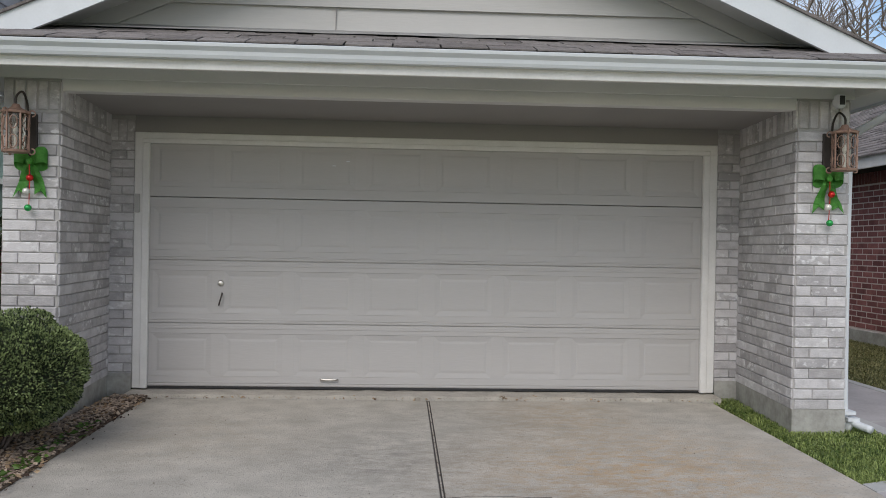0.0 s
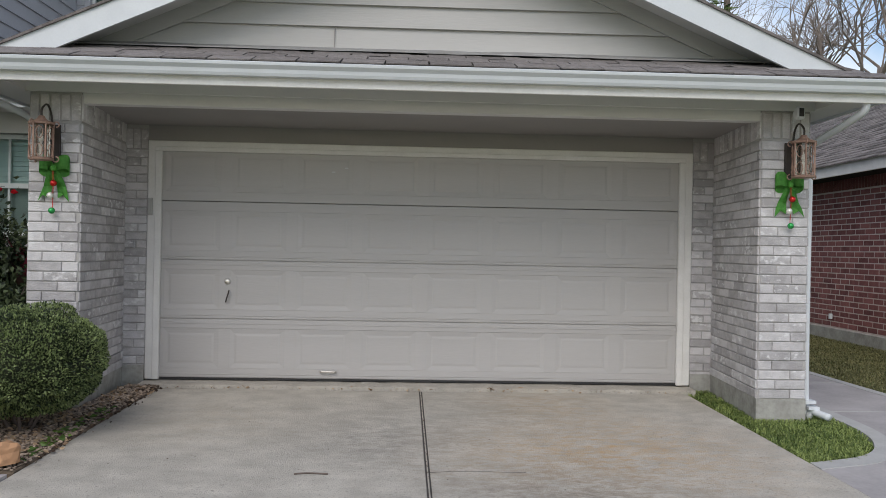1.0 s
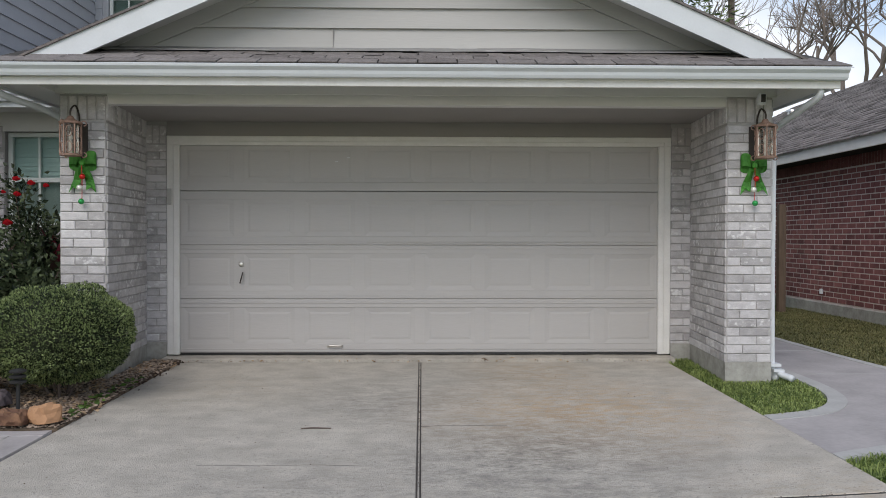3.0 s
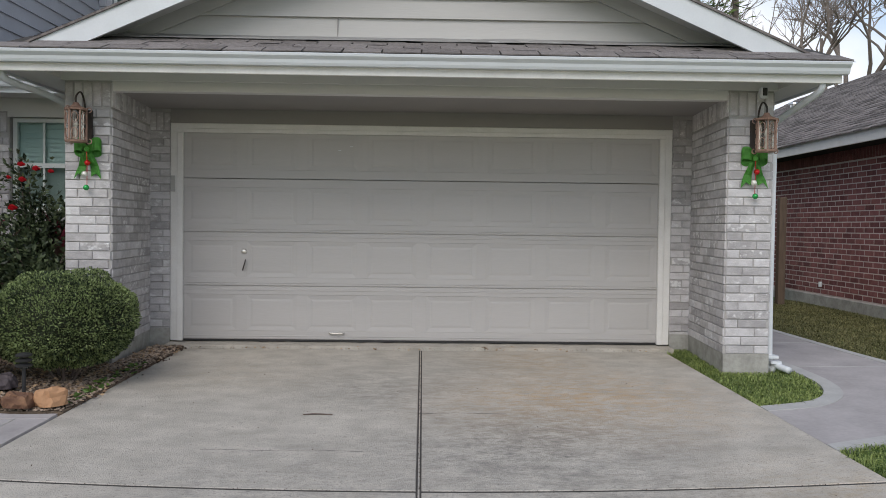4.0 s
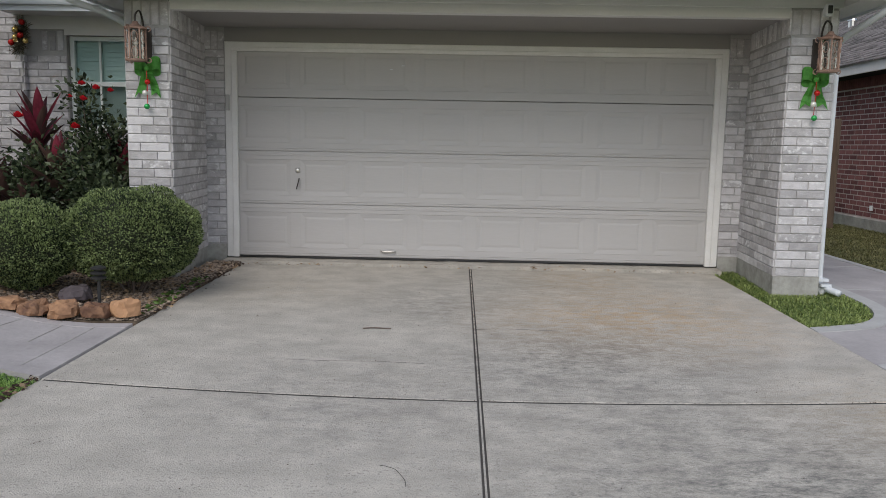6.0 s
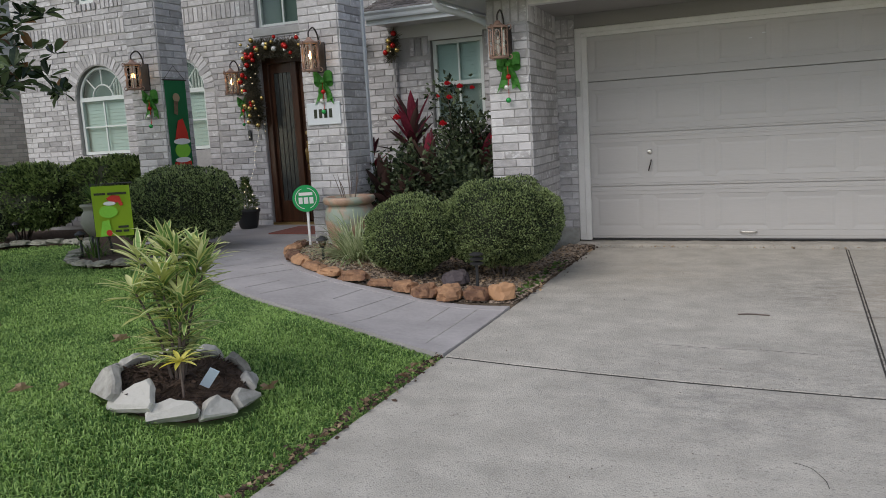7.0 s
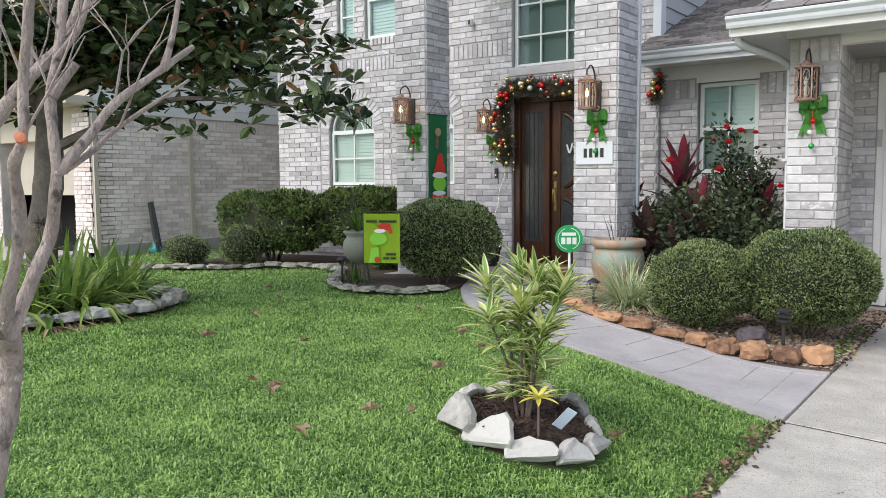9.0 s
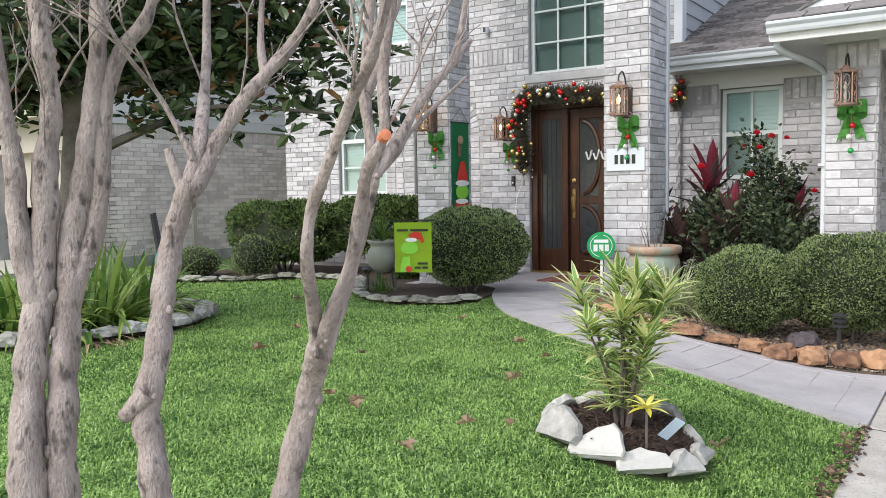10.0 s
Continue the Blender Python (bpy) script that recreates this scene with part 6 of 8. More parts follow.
part("leaded_pane", B(-6.2, -5.54, DY + 0.0, DY + 0.011, 0.37, 2.07), M_doorglass, leaf, "dark leaded glass")
for sgn in (-1, 1):
    for zc, hh in ((1.59, 0.46), (0.68, 0.30)):
        q = [(-5.87 + sgn * (0.30 - 0.24 * math.cos(t)), DY - 0.004, zc + hh * math.sin(t)) for t in np.linspace(-1.5, 1.5, 15)]
        part("curved_moulding", tube(bmesh.new(), q, 0.03, 6), M_wood, leaf)
part("crossing", B(-5.95, -5.79, DY - 0.012, DY + 0.01, 0.38, 2.06, bevel=0.01), M_wood, leaf)
part("handle_plate", B(-6.305, -6.255, DY - 0.018, DY - 0.006, 0.82, 1.2, bevel=0.006), M_brass, leaf, "brass handle plate")
part("handle_grip", tube(bmesh.new(), curve_pts([(-6.28, DY - 0.02, 1.12), (-6.28, DY - 0.07, 1.08), (-6.28, DY - 0.06, 0.95), (-6.28, DY - 0.02, 0.9)], 5), 0.011, 7), M_brass, leaf)
lk = part("deadbolt", lathe(bmesh.new(), [(0.034, 0), (0.03, 0.015), (0.012, 0.02)], 14), M_brass, leaf)
lk.matrix_basis = pose(-6.28, DY - 0.006, 1.3, 90, 0, 0)
wel = thing("door_hanger", (-5.95, 0.5, 1.62), "white script hanger with ribbon on the front door", "hanger")
for k in range(4):
    part("stroke", tube(bmesh.new(), curve_pts([(-6.10 + 0.1 * k, DY - 0.045, 1.66 - 0.02 * (k % 2)), (-6.06 + 0.1 * k, DY - 0.045, 1.56), (-6.02 + 0.1 * k, DY - 0.045, 1.68)], 5), 0.012, 6), M_offwhite, wel)
# near-black board: the unlit hall behind the door as a colour
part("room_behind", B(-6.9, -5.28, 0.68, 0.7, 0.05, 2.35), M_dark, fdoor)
mat_ob = part("doormat", B(-6.3, -5.25, -0.45, 0.2, 0.107, 0.122, bevel=0.005), M_mat)
tagged(mat_ob, "dark red striped doormat on the porch floor", "doormat")


# ---- lanterns and bows ----
def lantern(x, y, z, lit, label):
    """A copper lantern on a wall that faces -y; z: the middle of its cage."""
    t = thing("wall_lantern", (x, y, z), label, "wall lantern", "wall lanterns")
    yc = y - 0.19
    part("back_plate", B(x - 0.068, x + 0.068, y - 0.03, y - 0.002, z - 0.15, z + 0.15, bevel=0.004), M_iron, t)
    part("arm", tube(bmesh.new(), curve_pts([(x, y - 0.02, z + 0.1), (x, y - 0.03, z + 0.22), (x, y - 0.10, z + 0.29), (x, yc, z + 0.24), (x, yc, z + 0.16)], 6), 0.008, 6), M_iron, t, smooth_faces=True)
    part("top_cap", lathe(bmesh.new(), [(0.09, 0.125), (0.094, 0.14), (0.05, 0.155), (0.03, 0.17), (0.02, 0.19)], 12, (x, yc, z)), M_copper, t)
    part("bottom_ring", lathe(bmesh.new(), [(0.03, -0.145), (0.086, -0.14), (0.089, -0.125), (0.07, -0.12)], 12, (x, yc, z)), M_copper, t)
    for k in range(6):
        a = 6.283 * k / 6 + 0.26
        cx, cy = x + 0.082 * math.cos(a), yc + 0.082 * math.sin(a)
        part("cage_bar", B(cx - 0.005, cx + 0.005, cy - 0.005, cy + 0.005, z - 0.125, z + 0.13), M_copper, t)
        for zz in (0.06, -0.07):
            b2 = a + 0.52
            part("filigree", tube(bmesh.new(), [(x + 0.082 * math.cos(b2) + 0.024 * math.cos(q) * math.sin(b2), yc + 0.082 * math.sin(b2) - 0.024 * math.cos(q) * math.cos(b2), z + zz + 0.045 * math.sin(q)) for q in np.linspace(0, 6.0, 12)], 0.0035, 4), M_copper, t)
        if k % 2 == 0:
            for zz, u in ((0.13, 1), (-0.13, -1)):
                part("scroll", tube(bmesh.new(), [(x + (0.08 + 0.02 + 0.02 * math.cos(q)) * math.cos(a), yc + (0.10 + 0.02 * math.cos(q)) * math.sin(a), z + zz + u * 0.02 * math.sin(q)) for q in np.linspace(3.1, -1.6, 9)], 0.005, 5), M_copper, t)
    g = part("glass", tube(bmesh.new(), [(x, yc, z - 0.12), (x, yc, z + 0.12)], 0.062, 12), M_seedy, t)
    g.visible_shadow = False
    part("candle", lathe(bmesh.new(), [(0.012, -0.12), (0.012, -0.02)], 8, (x, yc, z)), M_offwhite, t)
    part("bulb", lathe(bmesh.new(), [(0.004, -0.02), (0.016, 0.005), (0.013, 0.03), (0.002, 0.06)], 10, (x, yc, z)), M_bulb if lit else M_offwhite, t)


def bow(x, y, z, label, s=1.0):
    """A ribbon bow with bells, hung on a wall that faces -y; z: the knot."""
    t = thing("bow", (x, y, z), label, "bow", "green bows")
    for sx in (-1, 1):
        for lift in (0.03, -0.012):
            bm = bmesh.new()
            pts = [Vector((x, y - 0.04, z)), Vector((x + sx * 0.05 * s, y - 0.065, z + (lift + 0.03) * s)), Vector((x + sx * 0.10 * s, y - 0.05, z + (lift + 0.035) * s)), Vector((x + sx * 0.105 * s, y - 0.02, z + lift * s)), Vector((x + sx * 0.06 * s, y - 0.015, z + (lift - 0.02) * s)), Vector((x, y - 0.03, z))]
            q = curve_pts(pts, 4)
            a = [bm.verts.new(p + Vector((0, 0, 0.03 * s))) for p in q]
            b = [bm.verts.new(p - Vector((0, 0, 0.03 * s))) for p in q]
            for i in range(len(q) - 1):
                bm.faces.new((a[i], a[i + 1], b[i + 1], b[i]))
            bmesh.ops.solidify(bm, geom=bm.faces[:], thickness=0.003)
            part("loop", bm, M_bow, t)
        bm = bmesh.new()
        rows = []
        for i in range(6):
            u = i / 5
            cx, w = x + sx * (0.012 + 0.06 * u) * s, (0.02 + 0.022 * u) * s
            rows.append([bm.verts.new((cx - w, y - 0.03 - 0.014 * math.sin(u * 7), z - 0.22 * u * s - (0.025 * s if i == 5 and sx < 0 else 0))), bm.verts.new((cx, y - 0.036 - 0.014 * math.sin(u * 7), z - 0.22 * u * s + (0.025 * s if i == 5 else 0))), bm.verts.new((cx + w, y - 0.03 - 0.014 * math.sin(u * 7 + 1), z - 0.22 * u * s - (0.025 * s if i == 5 and sx > 0 else 0)))])
        for a, b in zip(rows, rows[1:]):
            for k in range(2):
                bm.faces.new((a[k], a[k + 1], b[k + 1], b[k]))
        bmesh.ops.solidify(bm, geom=bm.faces[:], thickness=0.003)
        part("tail", bm, M_bow, t)
    part("knot", ball(bmesh.new(), (x, y - 0.05, z), 0.022 * s, 8), M_bow, t)
    part("cord", tube(bmesh.new(), [(x, y - 0.055, z), (x + 0.004, y - 0.055, z - 0.15 * s), (x, y - 0.05, z - 0.29 * s)], 0.003, 4), M_redball, t)
    for dz, m, dx in ((-0.11, M_redball, 0.01), (-0.20, M_silver, -0.014), (-0.31, M_greenball, 0.0)):
        part("bell", ball(bmesh.new(), (x + dx, y - 0.065, z + dz * s), 0.024 * s, 10), m, t, smooth_faces=True)


lantern(2.915, PY, 1.985, False, "unlit aged copper wall lantern on the brick garage wing")
lantern(-2.88, PY, 1.985, False, "unlit aged copper wall lantern on brick beside the bed")
lantern(-7.22, COLS["a"][2], 2.02, True, "lit aged copper wall lantern on the porch column")
lantern(-4.85, COLS["b"][2], 2.03, True, "lit aged copper wall lantern on the porch column above the plaque")
lantern(-7.21, HY, 2.0, True, "lit copper wall lantern beside the front door")
bow(2.885, PY, 1.80, "bright green ribbon bow with bells under a lantern", 1.05)
bow(-2.85, PY, 1.80, "bright green ribbon bow with red and silver bells", 1.05)
bow(-7.16, COLS["a"][2], 1.78, "bright green ribbon bow with bells on the porch column")
bow(-4.82, COLS["b"][2], 1.80, "bright green ribbon bow with a red bell above the plaque")
bow(-7.17, HY, 1.74, "green ribbon bow beside the door garland", 0.9)

# plaque: its number is shown as plain bars
pl = thing("house_plaque", (-4.85, COLS["b"][2], 1.36), "white stone plaque with dark bars on the porch column", "plaque")
part("slab", B(-5.05, -4.65, COLS["b"][2] - 0.03, COLS["b"][2] - 0.008, 1.36, 1.585, bevel=0.005), M_white, pl)
for k in range(4):
    part("bar", B(-4.96 + 0.06 * k, -4.925 + 0.06 * k, COLS["b"][2] - 0.034, COLS["b"][2] - 0.03, 1.43, 1.52), M_ink, pl)


def wall_camera(x, y, z, label):
    t = thing("security_camera", (x, y, z), label, "camera")
    part("housing", B(x - 0.032, x + 0.032, y - 0.1, y - 0.03, z - 0.05, z + 0.05, bevel=0.014), M_white, t)
    part("lens_face", B(x - 0.02, x + 0.02, y - 0.104, y - 0.098, z - 0.03, z + 0.036, bevel=0.003), M_black, t)
    part("mount", B(x - 0.02, x + 0.02, y - 0.03, y, z - 0.02, z + 0.02), M_white, t)


wall_camera(2.91, PY - 0.06, 2.355, "small white security camera under the eave")
wall_camera(-7.5, HY, 3.33, "small white security camera on the brick wall")
db = thing("doorbell", (-7.12, HY, 1.25), "black doorbell on the brick wall", "doorbell")
part("case", B(-7.145, -7.095, HY - 0.035, HY - 0.008, 1.25, 1.38, bevel=0.006), M_black, db)
part("button", B(-7.13, -7.11, HY - 0.038, HY - 0.034, 1.28, 1.30), M_metal, db)


def garland(name, pts, thick, needles, baubles, label, seed):
    rr = np.random.default_rng(seed)
    t = thing(name, pts[0], label, "garland")
    q = np.array([tuple(p) for p in curve_pts(pts, 12)])
    idx = rr.integers(0, len(q) - 1, needles)
    d = rr.normal(0, 1, (needles, 3))
    d[:, 1] = -np.abs(d[:, 1])
    d /= np.linalg.norm(d, axis=1)[:, None]
    P = q[idx] + (q[idx + 1] - q[idx]) * rr.uniform(0, 1, (needles, 1)) + d * thick * rr.uniform(0, 0.75, (needles, 1))
    v, f = leaves(rr, P, d, 0.06, spread=0.5, aspect=0.12)
    cloud_mesh("needles", v, f, M_pine, parent=t, kind="stuff")
    mats = [M_redball, M_gold, M_silver, M_redball, M_gold]
    for k in range(baubles):
        p = q[int((k + 0.5) / baubles * (len(q) - 1))] + np.array([rr.normal(0, thick * 0.5), -thick * 0.85, rr.normal(0, thick * 0.5)])
        part("bauble", ball(bmesh.new(), tuple(p), rr.uniform(0.02, 0.036), 10), mats[rr.integers(0, 5)], t, smooth_faces=True)
    for k in range(baubles // 2):
        p = q[rr.integers(0, len(q))] + np.array([rr.normal(0, thick * 0.6), -thick * 0.8, rr.normal(0, thick * 0.6)])
        part("fairy_light", ball(bmesh.new(), tuple(p), 0.006, 6), M_fairy, t)


garland("door_garland", [(-6.91, HY - 0.07, 1.5), (-6.93, HY - 0.07, 1.75), (-6.96, HY - 0.07, 2.05), (-6.93, HY - 0.07, 2.29), (-6.76, HY - 0.07, 2.40), (-6.3, HY - 0.07, 2.38), (-5.8, HY - 0.07, 2.36), (-5.3, HY - 0.07, 2.32)], 0.15, 15000, 60, "pine garland with red and gold baubles round the front door", 3)
garland("eave_garland", [(-4.93, WY - 0.1, 2.12), (-4.88, WY - 0.12, 2.25), (-4.86, WY - 0.12, 2.38)], 0.09, 700, 7, "short pine garland with baubles under the eave", 4)
# light string from the garland down to the potted tree
ls = thing("light_string", (-7.0, HY, 0.8), "white string of small lights hanging on brick", "light string")
q = curve_pts([(-7.0, HY - 0.03, 1.5), (-6.98, HY - 0.03, 1.3), (-7.06, HY - 0.03, 1.1), (-7.08, HY - 0.04, 0.92), (-7.1, HY - 0.1, 0.75)], 6)
part("wire", tube(bmesh.new(), q, 0.004, 4), M_offwhite, ls)
for p in q[::2]:
    part("fairy_light", ball(bmesh.new(), p, 0.005, 6), M_fairy, ls)
tp = (-7.02, 0.12, 0.105)
pt = thing("potted_tree", tp, "small decorated evergreen in a black pot by the door", "potted tree")
part("pot", lathe(bmesh.new(), [(0.10, 0), (0.12, 0.03), (0.15, 0.2), (0.165, 0.22), (0.165, 0.25), (0.14, 0.25)], 18, tp), M_black, pt, smooth_faces=True)
rr = np.random.default_rng(2)
h = rr.uniform(0, 1, 900)
a = rr.uniform(0, 6.28, 900)
r = 0.15 * (1 - h) * rr.uniform(0.3, 1, 900)
v, f = leaves(rr, np.stack([tp[0] + r * np.cos(a), tp[1] + r * np.sin(a), tp[2] + 0.24 + 0.42 * h], 1), np.stack([np.cos(a), np.sin(a), np.full(900, 0.3)], 1), 0.06, aspect=0.2)
cloud_mesh("needles", v, f, M_hedge, parent=pt, kind="stuff")
for k in range(18):
    hh = (k + 0.5) / 18
    part("fairy_light", ball(bmesh.new(), (tp[0] + 0.16 * (1 - hh) * math.cos(k * 2.4), tp[1] + 0.16 * (1 - hh) * math.sin(k * 2.4), tp[2] + 0.25 + 0.4 * hh), 0.009, 6), M_fairy, pt)


# ---- flags and yard sign ----
def cloth(m, w, h, seed, wave=0.012):
    bm = bmesh.new()
    nu, nv = 8, 10
    g = [[bm.verts.new((w * i / nu, wave * math.sin(3.1 * i / nu + seed) * (j / nv), -h * j / nv)) for i in range(nu + 1)] for j in range(nv + 1)]
    for j in range(nv):
        for i in range(nu):
            bm.faces.new((g[j][i], g[j][i + 1], g[j + 1][i + 1], g[j + 1][i]))
    bmesh.ops.solidify(bm, geom=bm.faces[:], thickness=0.002)
    bmesh.ops.transform(bm, matrix=m, verts=bm.verts)
    return bm


def patch(m, pts, y=-0.006):
    """A flat printed shape on a flag, given in the flag's own metres."""
    bm = bmesh.new()
    bm.faces.new([bm.verts.new((x, y, z)) for x, z in pts])
    bmesh.ops.triangulate(bm, faces=bm.faces[:])
    bmesh.ops.transform(bm, matrix=m, verts=bm.verts)
    return bm


def oval(cx, cz, rx, rz, n=18):
    return [(cx + rx * math.cos(6.283 * k / n), cz + rz * math.sin(6.283 * k / n)) for k in range(n)]


yf = thing("garden_flag", (-6.48, -2.62, 0.1), "lime green garden flag with red print on a black stand", "flag")
m = pose(-6.655, -2.70, 0.89, 0, 0, 26)
part("cloth", cloth(m, 0.37, 0.49, 0.5, 0.006), M_lime_flag, yf)
part("print_red", patch(m, [(0.14, -0.12), (0.2, -0.09), (0.27, -0.10), (0.30, -0.19), (0.27, -0.2), (0.25, -0.16), (0.2, -0.18)], -0.013), M_red, yf, "red cap print")
part("print_white", patch(m, oval(0.17, -0.17, 0.06, 0.02), -0.015), M_offwhite, yf)
part("print_green", patch(m, oval(0.15, -0.25, 0.09, 0.06), -0.013), M_leafgreen, yf)
part("print_green", patch(m, [(0.05, -0.49), (0.08, -0.34), (0.15, -0.33), (0.17, -0.48)], -0.014), M_leafgreen, yf)
part("print_red", patch(m, oval(0.14, -0.455, 0.03, 0.03), -0.016), M_red, yf)
for x0, x1, z in ((0.03, 0.14, -0.065), (0.16, 0.34, -0.065), (0.23, 0.33, -0.39), (0.20, 0.26, -0.43), (0.275, 0.33, -0.43)):
    part("bar", patch(m, [(x0, z), (x1, z), (x1, z - 0.022), (x0, z - 0.022)], -0.015), M_ink, yf)
part("stand", tube(bmesh.new(), [(-6.67, -2.68, 0.02), (-6.67, -2.68, 0.91), (-6.31, -2.51, 0.91)], 0.008, 6), M_black, yf)

df = thing("door_flag", (-6.98, -1.05, 1.0), "long green hanging flag with red print on the column", "flag")
m = pose(-6.975, -1.215, 1.98, 0, 0, 82)
part("cloth", cloth(m, 0.3, 0.98, 0.2, 0.008), M_green_flag, df)
part("print_red", patch(m, [(0.08, -0.62), (0.13, -0.46), (0.2, -0.44), (0.25, -0.6), (0.26, -0.68), (0.06, -0.7)], -0.016), M_red, df, "red cap print")
part("print_white", patch(m, oval(0.16, -0.70, 0.12, 0.035), -0.018), M_offwhite, df)
part("print_green", patch(m, oval(0.16, -0.80, 0.11, 0.09), -0.016), M_leafgreen, df)
part("print_white", patch(m, oval(0.15, -0.91, 0.11, 0.03), -0.018), M_offwhite, df)
part("print_red", patch(m, [(0.03, -0.93), (0.27, -0.93), (0.27, -0.978), (0.03, -0.978)], -0.016), M_red, df)
part("print_brown", patch(m, oval(0.14, -0.2, 0.05, 0.05), -0.016), M_dry, df)
part("print_brown", patch(m, [(0.1, -0.24), (0.16, -0.24), (0.14, -0.4), (0.09, -0.38)], -0.016), M_dry, df)
part("rod", tube(bmesh.new(), [m @ Vector((-0.02, 0, 0.0)), m @ Vector((0.32, 0, 0.0))], 0.008, 6), M_iron, df)
part("hanger_cord", tube(bmesh.new(), [m @ Vector((0.0, 0, 0.0)), m @ Vector((0.15, 0, 0.16)), m @ Vector((0.3, 0, 0.0))], 0.003, 4), M_iron, df)

sg = thing("yard_sign", (-5.03, -1.45, 0.1), "round green yard sign with white bars on a pale post", "sign")
part("post", B(-5.045, -5.02, -1.45, -1.435, 0.06, 0.6), M_offwhite, sg)
m = pose(-5.03, -1.462, 0.625, 0, 0, 28)
def disc(r, y, mat, lab=""):
    bm = bmesh.new()
    lathe(bm, [(r, -0.004), (r, 0.004)], 32)
    bmesh.ops.transform(bm, matrix=m @ Matrix.Translation((0, y, 0)) @ Matrix.Rotation(radians(90), 4, "X"), verts=bm.verts)
    return part("disc", bm, mat, sg, lab)
disc(0.138, 0.0, M_sign)
bm = bmesh.new()
for k in range(36):
    if k in (8, 9, 10, 26, 27, 28):
        continue
    a, b = 6.283 * k / 36, 6.283 * (k + 1) / 36
    bm.faces.new([bm.verts.new(m @ Vector((r * math.cos(t), -0.0055, r * math.sin(t)))) for r, t in ((0.104, a), (0.110, a), (0.110, b), (0.104, b))])
part("ring_print", bm, M_offwhite, sg)
for x0, x1, z0, z1 in ((-0.07, 0.07, 0.03, 0.062), (-0.075, -0.035, -0.055, 0.012), (-0.022, 0.022, -0.055, 0.012), (0.035, 0.075, -0.055, 0.012)):
    part("bar", patch(m, [(x0, z0), (x1, z0), (x1, z1), (x0, z1)], -0.006), M_offwhite, sg)


# ---- neighbours ----
nr = thing("neighbour_house", (8, 4, 0), "dark red brick neighbouring house with a grey shingle roof", "house")
NX = 6.68
rw = part("wall", B(NX, NX + 0.2, -0.6, 15.5, -0.1, 2.6), M_redmortar, nr)
part("front_wall", B(NX + 0.2, 15.5, -0.6, -0.4, -0.1, 2.6), M_redmortar, nr)
part("rear_wall", B(NX + 0.2, 15.5, 15.3, 15.5, -0.1, 2.6), M_redmortar, nr)
part("foundation", B(NX - 0.025, NX + 0.1, -0.62, 15.5, -0.2, 0.1, bevel=0.01), M_found, nr)
bricks(rw, (NX, 15.5), -90, 16.1, 0.12, 2.28, mat=M_redbrick, far_mat=M_redbrick, limit=0, course=0.086, pitch=0.26, proud=0.003, fill=0.84, gap=0.018)
soldiers(rw, (NX, 15.5), -90, 16.1, 2.285, 0.2, mat=M_redbrick, step=0.08)
# soffit coloured near-black: the shade under the eave is painted on
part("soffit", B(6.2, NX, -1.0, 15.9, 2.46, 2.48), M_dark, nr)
part("fascia", B(6.17, 6.2, -1.0, 15.9, 2.44, 2.625, bevel=0.004), M_trim, nr, "white fascia board")
part("gable_end", (lambda bm: (bm.faces.new([bm.verts.new(c) for c in ((6.3, -0.5, 2.55), (16.2, -0.5, 2.55), (11.25, -0.5, 5.05))]), bm)[1])(bmesh.new()), M_siding, nr)
vs, fs = [], []
rng2 = random.Random(9)
n = 0
for r in range(40):
    xa = 6.12 + 0.135 * r
    za = 2.60 + 0.5 * 0.135 * r
    if xa > 11.2:
        break
    y = -1.05 - rng2.uniform(0, 0.3)
    while y < 15.9:
        w = rng2.uniform(0.2, 0.36)
        a, b, t = max(y, -1.05), min(y + w - 0.006, 15.95), 0.006 + rng2.uniform(0, 0.006)
        k = len(vs)
        vs += [(xa, a, za), (xa, b, za), (xa, b, za + 0.01 + t), (xa, a, za + 0.01 + t), (xa + 0.16, b, za + 0.082), (xa + 0.16, a, za + 0.082)]
        fs += [(k, k + 1, k + 2, k + 3), (k + 3, k + 2, k + 4, k + 5)]
        y += w
cloud_mesh("shingles", vs, fs, M_shingle_far, parent=nr, kind="stuff")
bm = bmesh.new()
rv = [bm.verts.new(c) for c in ((6.12, -1.05, 2.605), (6.12, 15.95, 2.605), (11.25, 15.95, 5.16), (11.25, -1.05, 5.16), (16.4, -1.05, 2.605), (16.4, 15.95, 2.605))]
bm.faces.new((rv[0], rv[1], rv[2], rv[3])), bm.faces.new((rv[3], rv[2], rv[5], rv[4]))
part("roof", bm, M_shingle_far, nr)
part("roof_vent", lathe(bmesh.new(), [(0.09, 0), (0.09, 0.16), (0.13, 0.17), (0.12, 0.22), (0.02, 0.24)], 12, (9.6, 12.6, 4.3)), M_metal, nr)
part("tap", lathe(bmesh.new(), [(0.03, 0), (0.03, 0.08)], 8, (6.62, 5.0, 0.25)), M_white, nr)

fence = thing("fence", (6.1, 5.3, 0), "weathered brown wooden side fence", "fence")
part("post", B(6.0, 6.12, 5.2, 5.32, -0.1, 1.74, bevel=0.006), M_oldwood, fence)
x = 3.1
while x < 5.9:
    if not 5.98 < x + 0.07 < 6.14:
        part("picket", B(x, x + 0.138, 5.36, 5.38, -0.05, 1.66 + 0.02 * math.sin(x * 9), bevel=0.003), M_oldwood, fence)
    x += 0.145
for z in (0.3, 1.4):
    part("rail", B(3.1, 6.0, 5.38, 5.42, z, z + 0.09), M_oldwood, fence)

